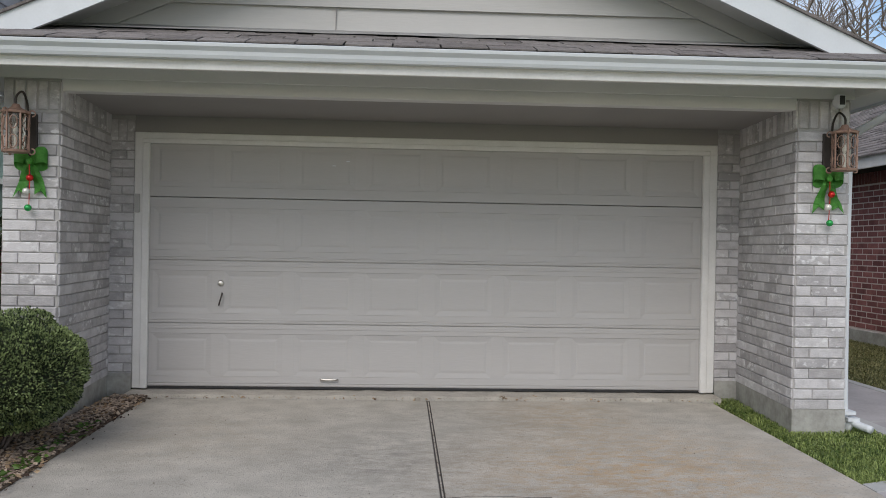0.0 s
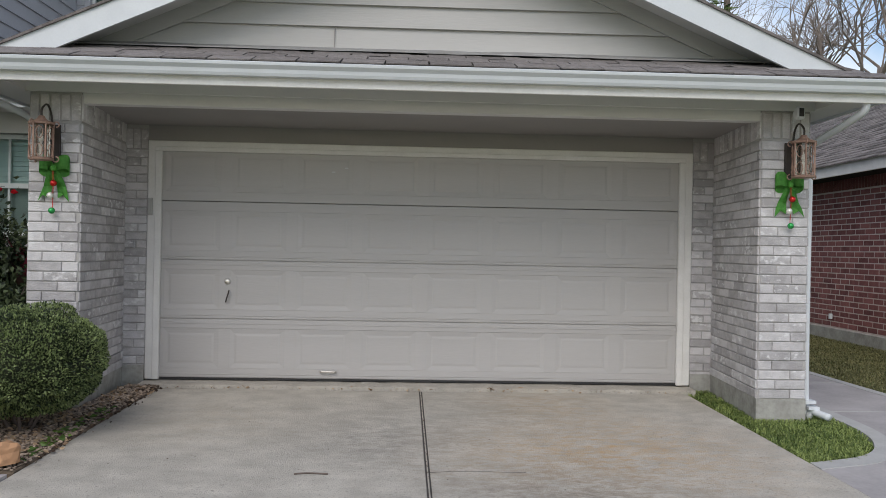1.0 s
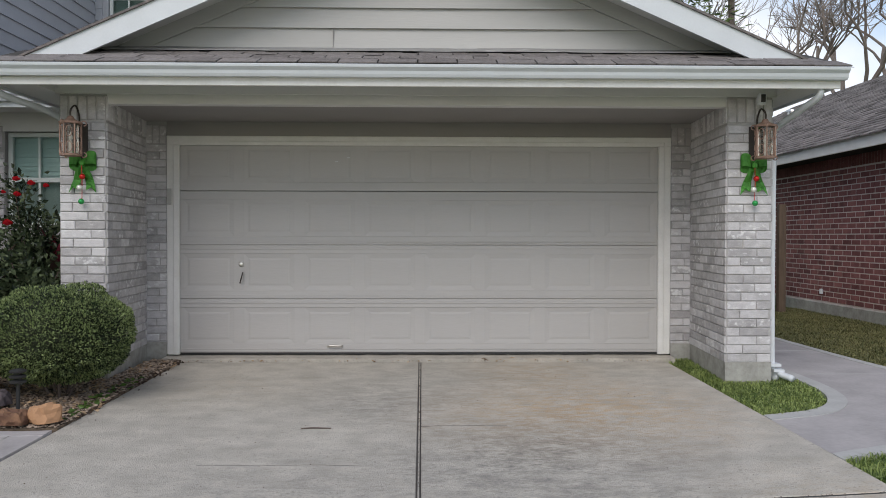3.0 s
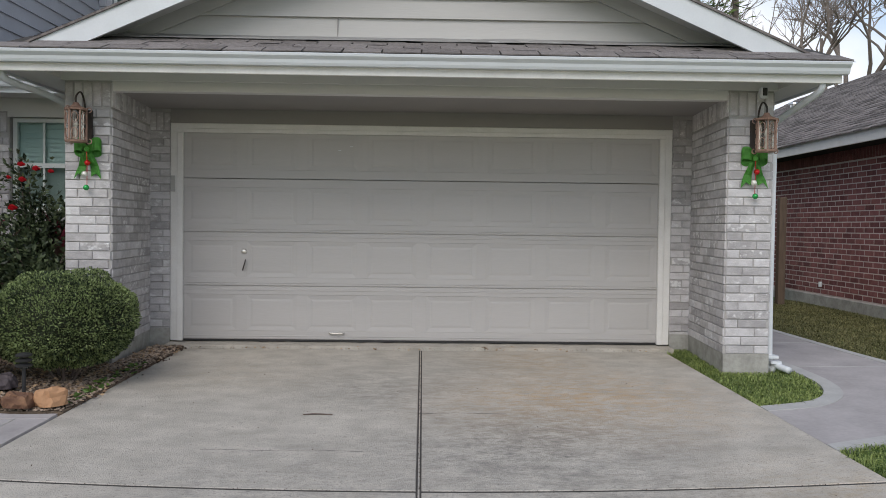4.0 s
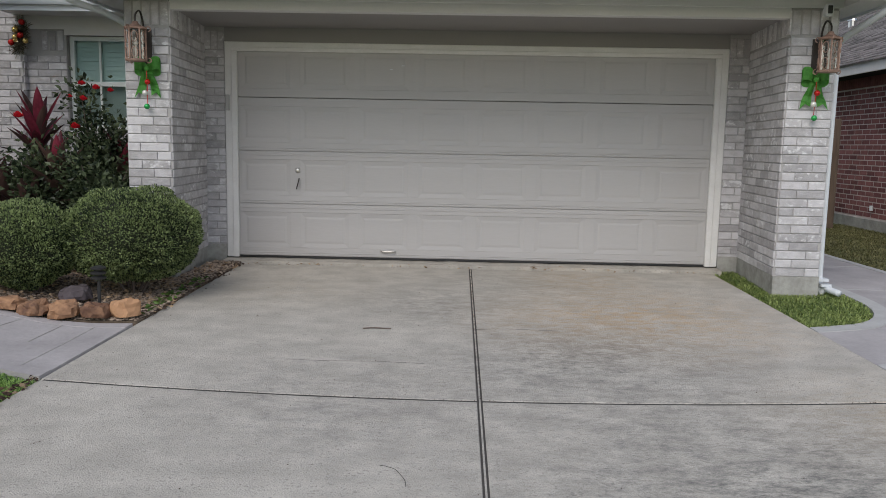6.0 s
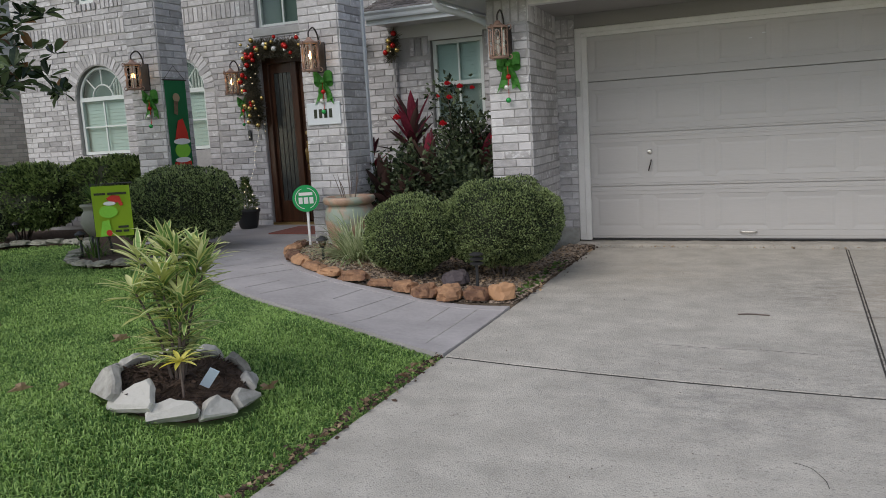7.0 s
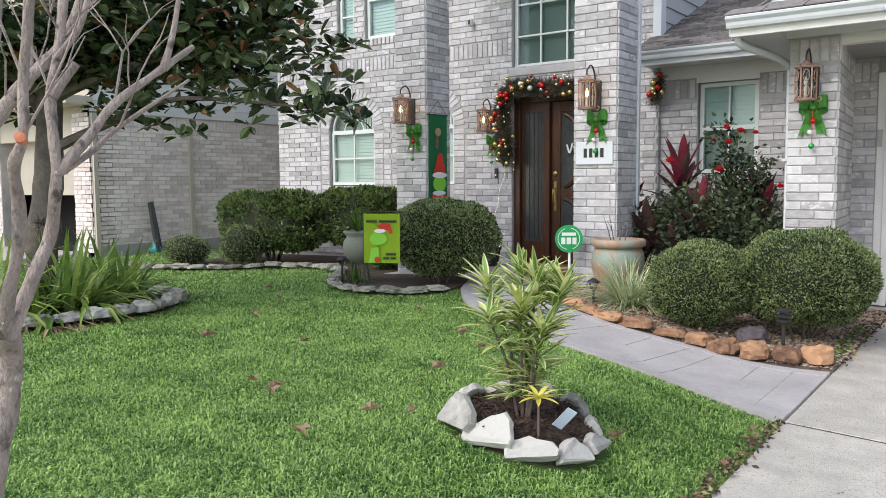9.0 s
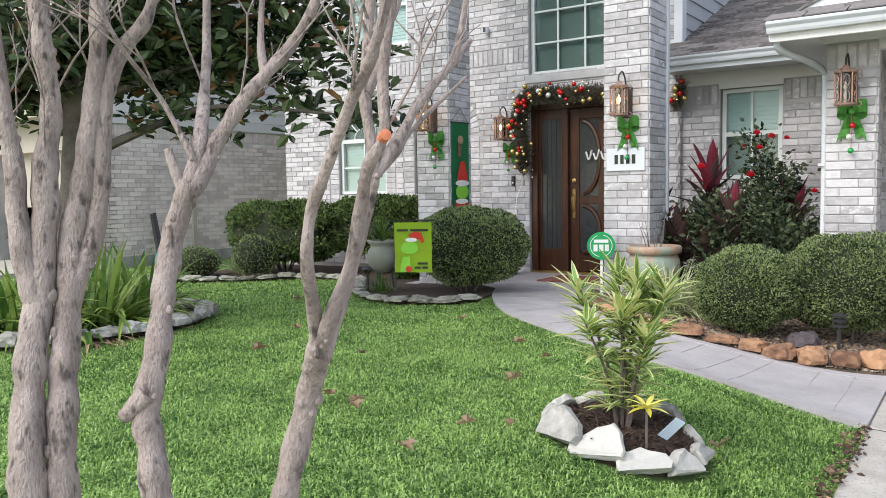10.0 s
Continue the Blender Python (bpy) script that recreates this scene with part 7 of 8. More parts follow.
nl = thing("neighbour_house", (-15, 0, 0), "pale tan brick neighbouring house with a boarded upper storey", "house")
LX, LY = -14.0, -1.35
lw = part("wall", B(LX - 0.2, LX, LY, 8.0, -0.1, 2.5), M_tanmortar, nl)
bricks(lw, (LX, LY), 90, 9.2, 0.05, 2.2, mat=M_tanbrick, far_mat=M_tanbrick, limit=0)
soldiers(lw, (LX, LY), 90, 9.2, 2.205, 0.2, mat=M_tanbrick, step=0.08)
part("downspout", B(LX, LX + 0.06, 0.55, 0.63, 0.0, 2.4), M_tan, nl)
part("downspout", B(LX, LX + 0.06, LY + 0.02, LY + 0.09, 0.0, 2.4), M_tan, nl)
for xa, xb in ((-14.55, -14.0), (-17.9, -17.2), (-20.5, -19.9)):
    p = part("pier", B(xa, xb, LY, LY + 0.4, -0.1, 2.45), M_mortar, nl)
    bricks(p, (xa, LY), 0, xb - xa, 0.05, 2.4, mat=M_tanbrick, far_mat=M_tanbrick, limit=0)
part("front_header", B(-20.5, -14.0, LY + 0.02, LY + 0.3, 2.0, 2.6), M_tan, nl)
part("raised_garage_door", B(-17.2, -14.55, LY + 0.25, LY + 0.3, 1.02, 2.05, bevel=0.004), M_tan, nl, "half raised tan garage door")
part("garage_door", B(-19.9, -17.9, LY + 0.25, LY + 0.3, 0.0, 2.05), M_tan, nl)
# back wall and floor painted near-black for the garage's inner darkness
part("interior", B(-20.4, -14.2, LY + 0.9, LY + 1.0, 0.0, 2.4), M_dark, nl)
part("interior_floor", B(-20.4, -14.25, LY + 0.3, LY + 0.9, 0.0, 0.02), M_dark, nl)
part("belt_board", B(LX - 0.02, LX + 0.035, LY, 8.0, 2.42, 2.60, bevel=0.004), M_pale, nl)
upper = part("upper_wall", B(-20.5, LX, LY + 0.02, 8.0, 2.60, 5.3), M_tan, nl)
part("front_eave", B(-20.9, LX + 0.12, LY - 0.45, LY + 0.02, 2.52, 2.66, bevel=0.006), M_tan, nl)
part("foundation", B(LX, LX + 0.02, LY, 8.0, -0.1, 0.17), M_found, nl)
for i in range(13):
    z = 2.61 + 0.2 * i
    bm = bmesh.new()
    f = [bm.verts.new(c) for c in ((LX + 0.024, LY, z), (LX + 0.024, 8.0, z), (LX + 0.006, 8.0, z + 0.2), (LX + 0.006, LY, z + 0.2))]
    g2 = [bm.verts.new((LX, v.co.y, v.co.z)) for v in f]
    bm.faces.new(f)
    for k in range(4):
        bm.faces.new((f[k], g2[k], g2[(k + 1) % 4], f[(k + 1) % 4]))
    part("siding_board", bm, M_pale, nl)
part("soffit", B(-20.9, LX + 0.4, LY - 0.5, 8.2, 5.3, 5.33), M_tan, nl)
bm = bmesh.new()
rv = [bm.verts.new(c) for c in ((LX + 0.42, LY - 0.52, 5.34), (LX + 0.42, 8.22, 5.34), (-17.4, 8.22, 7.2), (-17.4, 2.3, 7.2), (-20.92, LY - 0.52, 5.34), (-20.92, 8.22, 5.34))]
for f in ((0, 1, 2, 3), (4, 0, 3), (4, 3, 2, 5)):
    bm.faces.new([rv[i] for i in f])
part("roof", bm, M_shingle_far, nl)
nd = part("neighbour_drive", sheet(bmesh.new(), [(-19.9, -12), (-14.4, -12), (-14.4, -1.2), (-19.9, -1.2)], ground_z, 0.08, 0.02), M_drive)
tagged(nd, "pale concrete drive of the neighbouring house", "driveway", kind="structure")
tool = thing("garden_tool", (-13.75, -0.35, 0.02), "black and teal garden tool leaning on the wall", "tool")
part("shaft", tube(bmesh.new(), [(-13.62, -0.4, 0.05), (-13.82, -0.38, 0.88)], 0.05, 8), M_black, tool)
part("shaft", tube(bmesh.new(), [(-13.7, -0.28, 0.05), (-13.84, -0.34, 0.9)], 0.03, 8), M_black, tool)
part("base", lathe(bmesh.new(), [(0.09, 0), (0.1, 0.05), (0.04, 0.2)], 10, (-13.68, -0.4, 0.02)), M_teal, tool)


# ---- trees ----
def limb(pts, r0, r1, n=6, seg=8, rough=0.25, bm=None):
    q = curve_pts(pts, n)
    k = len(q) - 1
    rad = [r0 + (r1 - r0) * i / k for i in range(k + 1)]
    rad = [r * (1 + 0.16 * noise.noise(Vector((p.x * 30, p.y * 30, p.z * 26)))) for r, p in zip(rad, q)]
    return tube(bm or bmesh.new(), q, rad, seg, rough)


myrtle = thing("crape_myrtle", (-2.9, -8.0, 0.02), "bare multi-stemmed crape myrtle with mottled grey-pink bark", "tree")
twig_from = []
knots = random.Random(5)


def stem(pts, r0, r1, label=""):
    """A knobbly stem: pruning knots and burrs sit along it."""
    bm = limb(pts, r0 * 0.92, r1 * 0.92, 14, 14, 0.22)
    q = curve_pts(pts, 14)
    for k in range(2, len(q) - 1):
        if knots.random() > 0.11:
            continue
        r = r0 + (r1 - r0) * k / len(q)
        a = knots.uniform(0, 6.28)
        side = Vector((math.cos(a), math.sin(a), knots.uniform(-0.3, 0.3)))
        b = knots.uniform(0.22, 0.42) * r
        got = bmesh.ops.create_icosphere(bm, subdivisions=2, radius=b)["verts"]
        for v in got:
            v.co = Vector((v.co.x, v.co.y, v.co.z * 1.3)) * (1 + 0.35 * noise.noise(v.co * 160)) + q[k] + side * (r * 0.78)
    ob = part("stem", bm, M_bark, myrtle, label, smooth_faces=True)
    twig_from.append((pts, r1))
    return ob


# first clump
stem([(-2.86, -8.0, -0.02), (-2.78, -7.98, 0.4), (-2.695, -7.96, 0.73), (-2.675, -7.945, 0.825), (-2.64, -7.952, 0.908), (-2.60, -7.977, 0.965)], 0.026, 0.0175)
stem([(-2.60, -7.977, 0.95), (-2.574, -7.986, 0.995), (-2.533, -7.984, 1.079), (-2.508, -7.99, 1.149), (-2.478, -8.008, 1.208), (-2.452, -8.006, 1.25), (-2.455, -8.0, 1.33), (-2.44, -7.99, 1.5), (-2.46, -7.98, 1.8)], 0.0125, 0.006)
stem([(-2.605, -7.977, 0.96), (-2.588, -8.0, 1.017), (-2.56, -8.036, 1.066), (-2.540, -8.058, 1.112), (-2.533, -8.055, 1.157), (-2.489, -8.07, 1.211), (-2.434, -8.086, 1.284), (-2.39, -8.097, 1.335), (-2.36, -8.1, 1.43), (-2.34, -8.11, 1.65)], 0.0105, 0.006)
stem([(-2.60, -7.972, 0.94), (-2.588, -7.93, 1.049), (-2.588, -7.905, 1.10), (-2.56, -7.908, 1.17), (-2.548, -7.911, 1.211), (-2.568, -7.904, 1.325), (-2.58, -7.877, 1.425), (-2.57, -7.85, 1.7)], 0.0125, 0.007)
stem([(-2.548, -7.912, 1.20), (-2.538, -7.86, 1.26), (-2.533, -7.817, 1.315), (-2.538, -7.716, 1.386), (-2.55, -7.65, 1.43)], 0.0105, 0.005)
stem([(-2.538, -7.72, 1.38), (-2.53, -7.70, 1.46), (-2.51, -7.68, 1.62)], 0.007, 0.004)
stem([(-2.55, -7.912, 1.195), (-2.555, -7.85, 1.235), (-2.562, -7.792, 1.28), (-2.55, -7.66, 1.37)], 0.0065, 0.003)
stem([(-2.566, -7.904, 1.32), (-2.558, -7.868, 1.376)], 0.010, 0.009)
stem([(-2.572, -7.89, 1.38), (-2.54, -7.86, 1.45), (-2.52, -7.84, 1.6)], 0.007, 0.004)
cut = part("cut_stub", lathe(bmesh.new(), [(0.0075, -0.02), (0.0075, 0.0), (0.001, 0.001)], 10), M_cut, myrtle, "fresh orange cut end of a stub")
cut.matrix_basis = pose(-2.440, -8.016, 1.249, 75, 0, 55)
# second clump
stem([(-2.99, -8.05, -0.02), (-2.985, -8.0, 0.4), (-2.99, -7.985, 0.68), (-3.01, -7.98, 0.80), (-3.013, -7.962, 0.88), (-3.015, -7.95, 0.93), (-3.03, -7.915, 1.042), (-3.032, -7.892, 1.124), (-3.004, -7.876, 1.2)], 0.029, 0.0215)
stem([(-3.0, -7.985, 0.84), (-3.02, -8.0, 0.815), (-3.036, -8.012, 0.80)], 0.021, 0.013)
stem([(-3.006, -7.876, 1.185), (-3.003, -7.84, 1.235), (-2.998, -7.815, 1.28), (-2.975, -7.785, 1.34), (-2.94, -7.752, 1.398), (-2.92, -7.70, 1.46), (-2.87, -7.68, 1.545), (-2.82, -7.64, 1.75)], 0.0195, 0.009)
stem([(-3.008, -7.875, 1.195), (-3.026, -7.835, 1.285), (-3.09, -7.77, 1.385), (-3.14, -7.72, 1.5), (-3.18, -7.68, 1.75)], 0.0165, 0.007)
stem([(-3.006, -7.865, 1.24), (-3.04, -7.88, 1.31), (-3.06, -7.90, 1.363), (-3.04, -7.98, 1.43), (-3.03, -8.03, 1.5)], 0.007, 0.003)
stem([(-3.012, -7.88, 1.17), (-3.035, -7.89, 1.23), (-3.045, -7.892, 1.262)], 0.011, 0.008)
stem([(-2.94, -7.752, 1.395), (-2.965, -7.735, 1.48), (-2.96, -7.72, 1.65)], 0.010, 0.004)
# third clump, two close stems
stem([(-3.13, -8.13, -0.02), (-3.15, -8.12, 0.4), (-3.187, -8.10, 0.728), (-3.214, -8.066, 0.916), (-3.22, -8.045, 1.004), (-3.221, -8.034, 1.095), (-3.217, -8.024, 1.241), (-3.203, -8.017, 1.349), (-3.19, -8.039, 1.494), (-3.2, -8.05, 1.85)], 0.038, 0.015)
stem([(-3.218, -8.05, 0.98), (-3.236, -8.064, 1.078), (-3.245, -8.067, 1.232), (-3.245, -8.08, 1.346), (-3.27, -8.09, 1.6)], 0.025, 0.012)
stem([(-3.11, -8.07, -0.02), (-3.13, -8.065, 0.4), (-3.16, -8.053, 0.72), (-3.194, -8.014, 0.946), (-3.198, -8.0, 1.019), (-3.201, -7.993, 1.102), (-3.19, -7.975, 1.185), (-3.166, -7.956, 1.369), (-3.14, -7.955, 1.527), (-3.14, -7.95, 1.9)], 0.034, 0.016)
stem([(-3.197, -8.003, 1.0), (-3.178, -7.956, 1.129), (-3.16, -7.94, 1.351), (-3.13, -7.92, 1.442), (-3.083, -7.884, 1.533), (-3.04, -7.86, 1.8)], 0.022, 0.011)
stem([(-3.216, -8.022, 1.25), (-3.235, -8.0, 1.36), (-3.25, -7.99, 1.6)], 0.011, 0.006)


def twigs(bm, p, d, length, r, depth, rr):
    q = p + d * length
    m = p + d * length * 0.5 + Vector((rr.uniform(-1, 1), rr.uniform(-1, 1), rr.uniform(-0.3, 1))) * length * 0.08
    tube(bm, [p, m, q], [r, r * 0.85, r * 0.7], 4)
    if depth > 0:
        for _ in range(rr.choice((2, 2, 3))):
            e = (d + Vector((rr.uniform(-1, 1), rr.uniform(-1, 1), rr.uniform(-0.25, 0.8))) * 0.62).normalized()
            twigs(bm, q if rr.random() < 0.7 else m, e, length * rr.uniform(0.6, 0.85), r * 0.68, depth - 1, rr)


rr = random.Random(17)
bm = bmesh.new()
for pts, r in twig_from:
    if pts[-1][2] < 1.3:
        continue
    for k in range(2, len(pts)):
        if pts[k][2] < 1.22 or pts[k][1] > -7.74:
            continue
        d = (Vector(pts[k]) - Vector(pts[k - 1])).normalized()
        for _ in range(1 if k < len(pts) - 1 else 2):
            e = (d * 0.7 + Vector((rr.uniform(-1, 1), rr.uniform(-0.9, 1), rr.uniform(-0.1, 0.9))) * 0.75).normalized()
            twigs(bm, Vector(pts[k]), e, rr.uniform(0.10, 0.2), min(r, 0.0024), 2, rr)
part("twig_crown", bm, M_bark, myrtle, kind="stuff")

# magnolia
mag = thing("magnolia_tree", (-8.6, -4.95, 0.05), "dark glossy evergreen magnolia with some brown leaves", "tree")
part("trunk", limb([(-8.6, -4.95, -0.03), (-8.58, -4.93, 0.6), (-8.5, -4.88, 1.3), (-8.45, -4.85, 2.2), (-8.4, -4.8, 3.2), (-8.4, -4.7, 4.4)], 0.17, 0.05, 6, 12, 0.15), M_darkbark, mag, smooth_faces=True)
rr = random.Random(23)
nr2 = np.random.default_rng(23)
ends = [(-6.05, -3.72, 1.80), (-6.15, -3.85, 2.25), (-6.35, -3.95, 2.75), (-6.4, -4.1, 3.3), (-6.9, -3.9, 1.95), (-7.0, -4.6, 2.6), (-9.9, -5.6, 1.9), (-10.2, -4.6, 2.2), (-9.4, -6.2, 2.3), (-8.8, -6.3, 2.3), (-8.2, -6.1, 2.5), (-7.6, -4.0, 3.6), (-8.2, -3.6, 2.6), (-9.4, -3.8, 2.9), (-7.7, -5.4, 3.6), (-9.0, -5.8, 3.5), (-8.4, -4.7, 5.0), (-7.4, -4.4, 4.3), (-9.6, -4.8, 3.9), (-7.9, -3.5, 2.0), (-7.4, -3.7, 2.4), (-7.9, -5.8, 2.35), (-9.2, -5.2, 1.8), (-7.8, -5.2, 2.4), (-8.0, -4.2, 1.95), (-7.0, -4.3, 3.4), (-6.28, -3.85, 2.5), (-6.4, -3.95, 3.0), (-6.55, -4.0, 3.6), (-6.8, -4.2, 4.0), (-6.7, -3.95, 2.4), (-7.0, -4.1, 2.9), (-6.8, -4.0, 3.2), (-7.3, -4.4, 3.8)]
spots = []
for ex, ey, ez in ends:
    ez += 0.28 if ez < 2.1 and ex < -6.5 else 0.0
    z0 = max(1.5, min(ez - 0.3, 3.4))
    s = Vector((-8.5 + 0.05 * (z0 - 1), -4.88, z0))
    e = Vector((ex, ey, ez))
    midp = s.lerp(e, 0.5) + Vector((0, 0, 0.18 if ez > 2 else 0.28))
    q = curve_pts([s, s.lerp(midp, 0.5) + Vector((0, 0, 0.04)), midp, e], 5)
    part("branch", tube(bmesh.new(), q, [0.05 - 0.042 * i / (len(q) - 1) for i in range(len(q))], 6, 0.1), M_darkbark, mag)
    for i, p in enumerate(q):
        if i < 6:
            continue
        for _ in range(4 + (i > 9) * 2):
            c = p + Vector((rr.gauss(0, 0.18), rr.gauss(0, 0.18), rr.gauss(0.03, 0.13)))
            spots.append(c)
    for _ in range(6):
        spots.append(e + Vector((rr.gauss(0, 0.14), rr.gauss(0, 0.14), rr.gauss(0, 0.1))))
P, N = [], []
for c in spots:
    for k in range(8):
        a = k * 2.4 + rr.random()
        el = rr.uniform(-0.35, 0.9)
        N.append((math.cos(a) * math.cos(el), math.sin(a) * math.cos(el), math.sin(el)))
        P.append((c.x + N[-1][0] * 0.02, c.y + N[-1][1] * 0.02, c.z + N[-1][2] * 0.02))
P, N = np.array(P), np.array(N)
brown = nr2.uniform(0, 1, len(P)) < 0.07
for name, sel, m in (("leaves", ~brown, M_mag), ("brown_leaves", brown, M_magb)):
    v, f = oval_leaves(nr2, P[sel], N[sel], 0.14, spread=0.28, aspect=0.48)
    cloud_mesh(name, v, f, m, parent=mag, kind="stuff")


def bare_tree(at, h, r, seed, label, depth=6, lean=(0, 0)):
    rr = random.Random(seed)
    t = thing("bare_tree", at, label, "tree", "bare trees")
    trunk, crown = bmesh.new(), bmesh.new()
    top = Vector((at[0] + lean[0], at[1] + lean[1], at[2] + h * 0.4))
    limb([at, Vector(at).lerp(top, 0.5) + Vector((0.1, 0, 0)), top], r, r * 0.75, 4, 8, 0.15, trunk)

    def grow(p, d, length, rad, k):
        q = p + d * length
        m = p.lerp(q, 0.5) + Vector((rr.uniform(-1, 1), rr.uniform(-1, 1), rr.uniform(-1, 1))) * length * 0.07
        tube(crown, [p, m, q], [rad, rad * 0.85, rad * 0.7], 5 if k > 3 else 3)
        if k > 0:
            for _ in range(2 if k > 1 and rr.random() < 0.6 else 3):
                e = (d + Vector((rr.uniform(-1, 1), rr.uniform(-1, 1), rr.uniform(-0.45, 0.75))) * 0.75).normalized()
                grow(q if rr.random() < 0.65 else m, e, length * rr.uniform(0.62, 0.85), rad * 0.66, k - 1)
    for k in range(4):
        a = 1.57 * k + rr.uniform(-0.5, 0.5)
        grow(top if k else top + Vector((0, 0, -0.5)), Vector((math.cos(a) * 0.6, math.sin(a) * 0.6, 0.85)).normalized(), h * 0.2, r * 0.62, depth)
    part("trunk", trunk, M_farbark, t, smooth_faces=True)
    part("twig_crown", crown, M_farbark, t, kind="stuff")


bare_tree((14.6, 19.5, -0.1), 12.5, 0.19, 3, "tall bare tree behind the neighbouring roof")
bare_tree((11.6, 24.0, -0.1), 13.0, 0.14, 8, "bare tree with fine twigs behind the houses", lean=(0.4, 0))
bare_tree((17.5, 15.5, -0.1), 10.5, 0.14, 12, "bare spreading tree beyond the neighbouring house")
pine = thing("pine_tree", (11.2, 21.0, -0.1), "tall dark pine trunk with a green crown", "tree")
part("trunk", limb([(11.2, 21, -0.1), (11.25, 21, 6), (11.2, 21, 12), (11.2, 21, 15)], 0.17, 0.08, 4, 8, 0.1), M_darkbark, pine)
n = 5200
a, h = nr2.uniform(0, 6.28, n), nr2.uniform(7.0, 15.5, n)
r = nr2.uniform(0.1, 1, n) * (0.4 + 1.7 * np.clip((15.8 - h) / 6, 0, 1))
clump = np.sin(a * 3 + h * 2.1) > -0.35
v, f = leaves(nr2, np.stack([9.6 + r * np.cos(a), 21.5 + r * np.sin(a), h - 0.8], 1)[clump], np.stack([np.cos(a), np.sin(a), np.full(n, 0.2)], 1)[clump], 0.38, spread=0.6, aspect=0.14)
cloud_mesh("needles", v, f, M_hedge, parent=pine, kind="stuff")
n = 9000
x, y = nr2.uniform(3.2, 13, n), nr2.uniform(14, 20, n)
top = np.array([1.6 + 1.6 * noise.noise(Vector((q * 0.45, w * 0.5, 2))) + 1.3 for q, w in zip(x, y)])
v, f = leaves(nr2, np.stack([x, y, nr2.uniform(0, 1, n) ** 0.6 * top], 1), nr2.normal(0, 1, (n, 3)), 0.26, spread=0.4, aspect=0.4)
tagged(cloud_mesh("far_shrubs", v, f, M_hedge), "dark green shrubs and small trees behind the houses", "shrubs", kind="stuff")

# ---- lawn ----
circle = [(CB[0] + 0.39 * math.cos(t), CB[1] + 0.39 * math.sin(t)) for t in np.linspace(0, 6.283, 20)[:-1]]
path_gap = [(-2.42, -4.1), (-2.30, -4.1), (-2.30, -2.8), (-2.42, -2.8)]
OUT_IN = [tuple(np.array(a) * 0.965 + np.array(b) * 0.035) for a, b in zip(OUT, INN)]
keep_out = [path_gap, [(-2.75, -2.97), (-2.30, -2.97), (-2.30, 0.2), (-2.75, 0.2)], circle, bed_front, hb, [(LB[0] + 1.27 * math.cos(t), LB[1] + 1.27 * math.sin(t)) for t in np.linspace(0, 6.283, 24)[:-1]], OUT_IN + INN[::-1], [(-7.6, -1.32), (-4.6, -1.32), (-4.6, 0.5), (-7.6, 0.5)]]
keep_right = [OU3 + ED2[::-1], [(2.66, -1.23), (3.07, -1.23), (3.07, 0.1), (2.76, 0.1), (2.75, 0.0)], [(2.4, -0.22), (2.552, -0.22), (2.552, 0.3), (2.4, 0.3)]]


def in_poly(x, y, poly):
    c = np.zeros(len(x), bool)
    for (xa, ya), (xb, yb) in zip(poly, poly[1:] + poly[:1]):
        if ya == yb:
            continue
        c ^= ((ya > y) != (yb > y)) & (x < (xb - xa) * (y - ya) / (yb - ya) + xa)
    return c


gz_vec = np.vectorize(ground_z)


def blades(name, x0, x1, y0, y1, per_m2, height, width, out, label, seed, mat=None):
    rr = np.random.default_rng(seed)
    n = int((x1 - x0) * (y1 - y0) * per_m2)
    x, y = rr.uniform(x0, x1, n), rr.uniform(y0, y1, n)
    ok = np.ones(n, bool)
    for p in out:
        ok &= ~in_poly(x, y, p)
    x, y = x[ok], y[ok]
    n = len(x)
    z = gz_vec(x, y) - 0.03
    a = rr.uniform(0, 6.283, n)
    L = height * rr.uniform(0.55, 1.25, n)
    lean = rr.uniform(0.3, 1.5, n)
    dx, dy = np.cos(a), np.sin(a)
    w = width * rr.uniform(0.7, 1.3, n) / 2
    base = np.stack([x, y, z], 1)
    side = np.stack([-dy * w, dx * w, np.zeros(n)], 1)
    m = base + np.stack([dx * L * lean * 0.35, dy * L * lean * 0.35, L * 0.65], 1)
    t = base + np.stack([dx * L * lean, dy * L * lean, L * (1.0 - 0.42 * lean)], 1)
    v = np.stack([base - side, base + side, m + side * 0.85, m - side * 0.85, t], 1).reshape(-1, 3)
    k = np.arange(n) * 5
    me = bpy.data.meshes.new(name)
    me.vertices.add(len(v))
    me.vertices.foreach_set("co", v.ravel())
    loops = np.stack([k, k + 1, k + 2, k + 3, k + 3, k + 2, k + 4], 1).ravel()
    me.loops.add(len(loops))
    me.loops.foreach_set("vertex_index", loops)
    me.polygons.add(2 * n)
    start = np.stack([np.arange(n) * 7, np.arange(n) * 7 + 4], 1).ravel()
    me.polygons.foreach_set("loop_start", start)
    me.update(calc_edges=True)
    me.validate()
    me.materials.append(mat or M_grass)
    return tagged(new(name, me), label, "grass", kind="stuff")


blades("grass", -5.6, -2.33, -7.6, -1.3, 14000, 0.033, 0.0062, keep_out, "short green lawn grass with broad blades", 1)
blades("grass", -7.6, -5.6, -7.6, -1.5, 8000, 0.036, 0.008, keep_out, "short green lawn grass near the left bed", 2)
blades("grass", -13.6, -7.6, -9.5, -0.4, 2300, 0.05, 0.012, keep_out, "short green lawn grass by the house", 3)
blades("grass", -7.6, -2.36, -9.5, -7.6, 4500, 0.042, 0.0085, keep_out, "short green lawn grass under the crape myrtle", 4)
blades("grass", 2.47, 3.35, -2.6, 0.0, 7000, 0.05, 0.007, keep_right, "olive green grass patch beside the garage", 5, M_olivegrass)
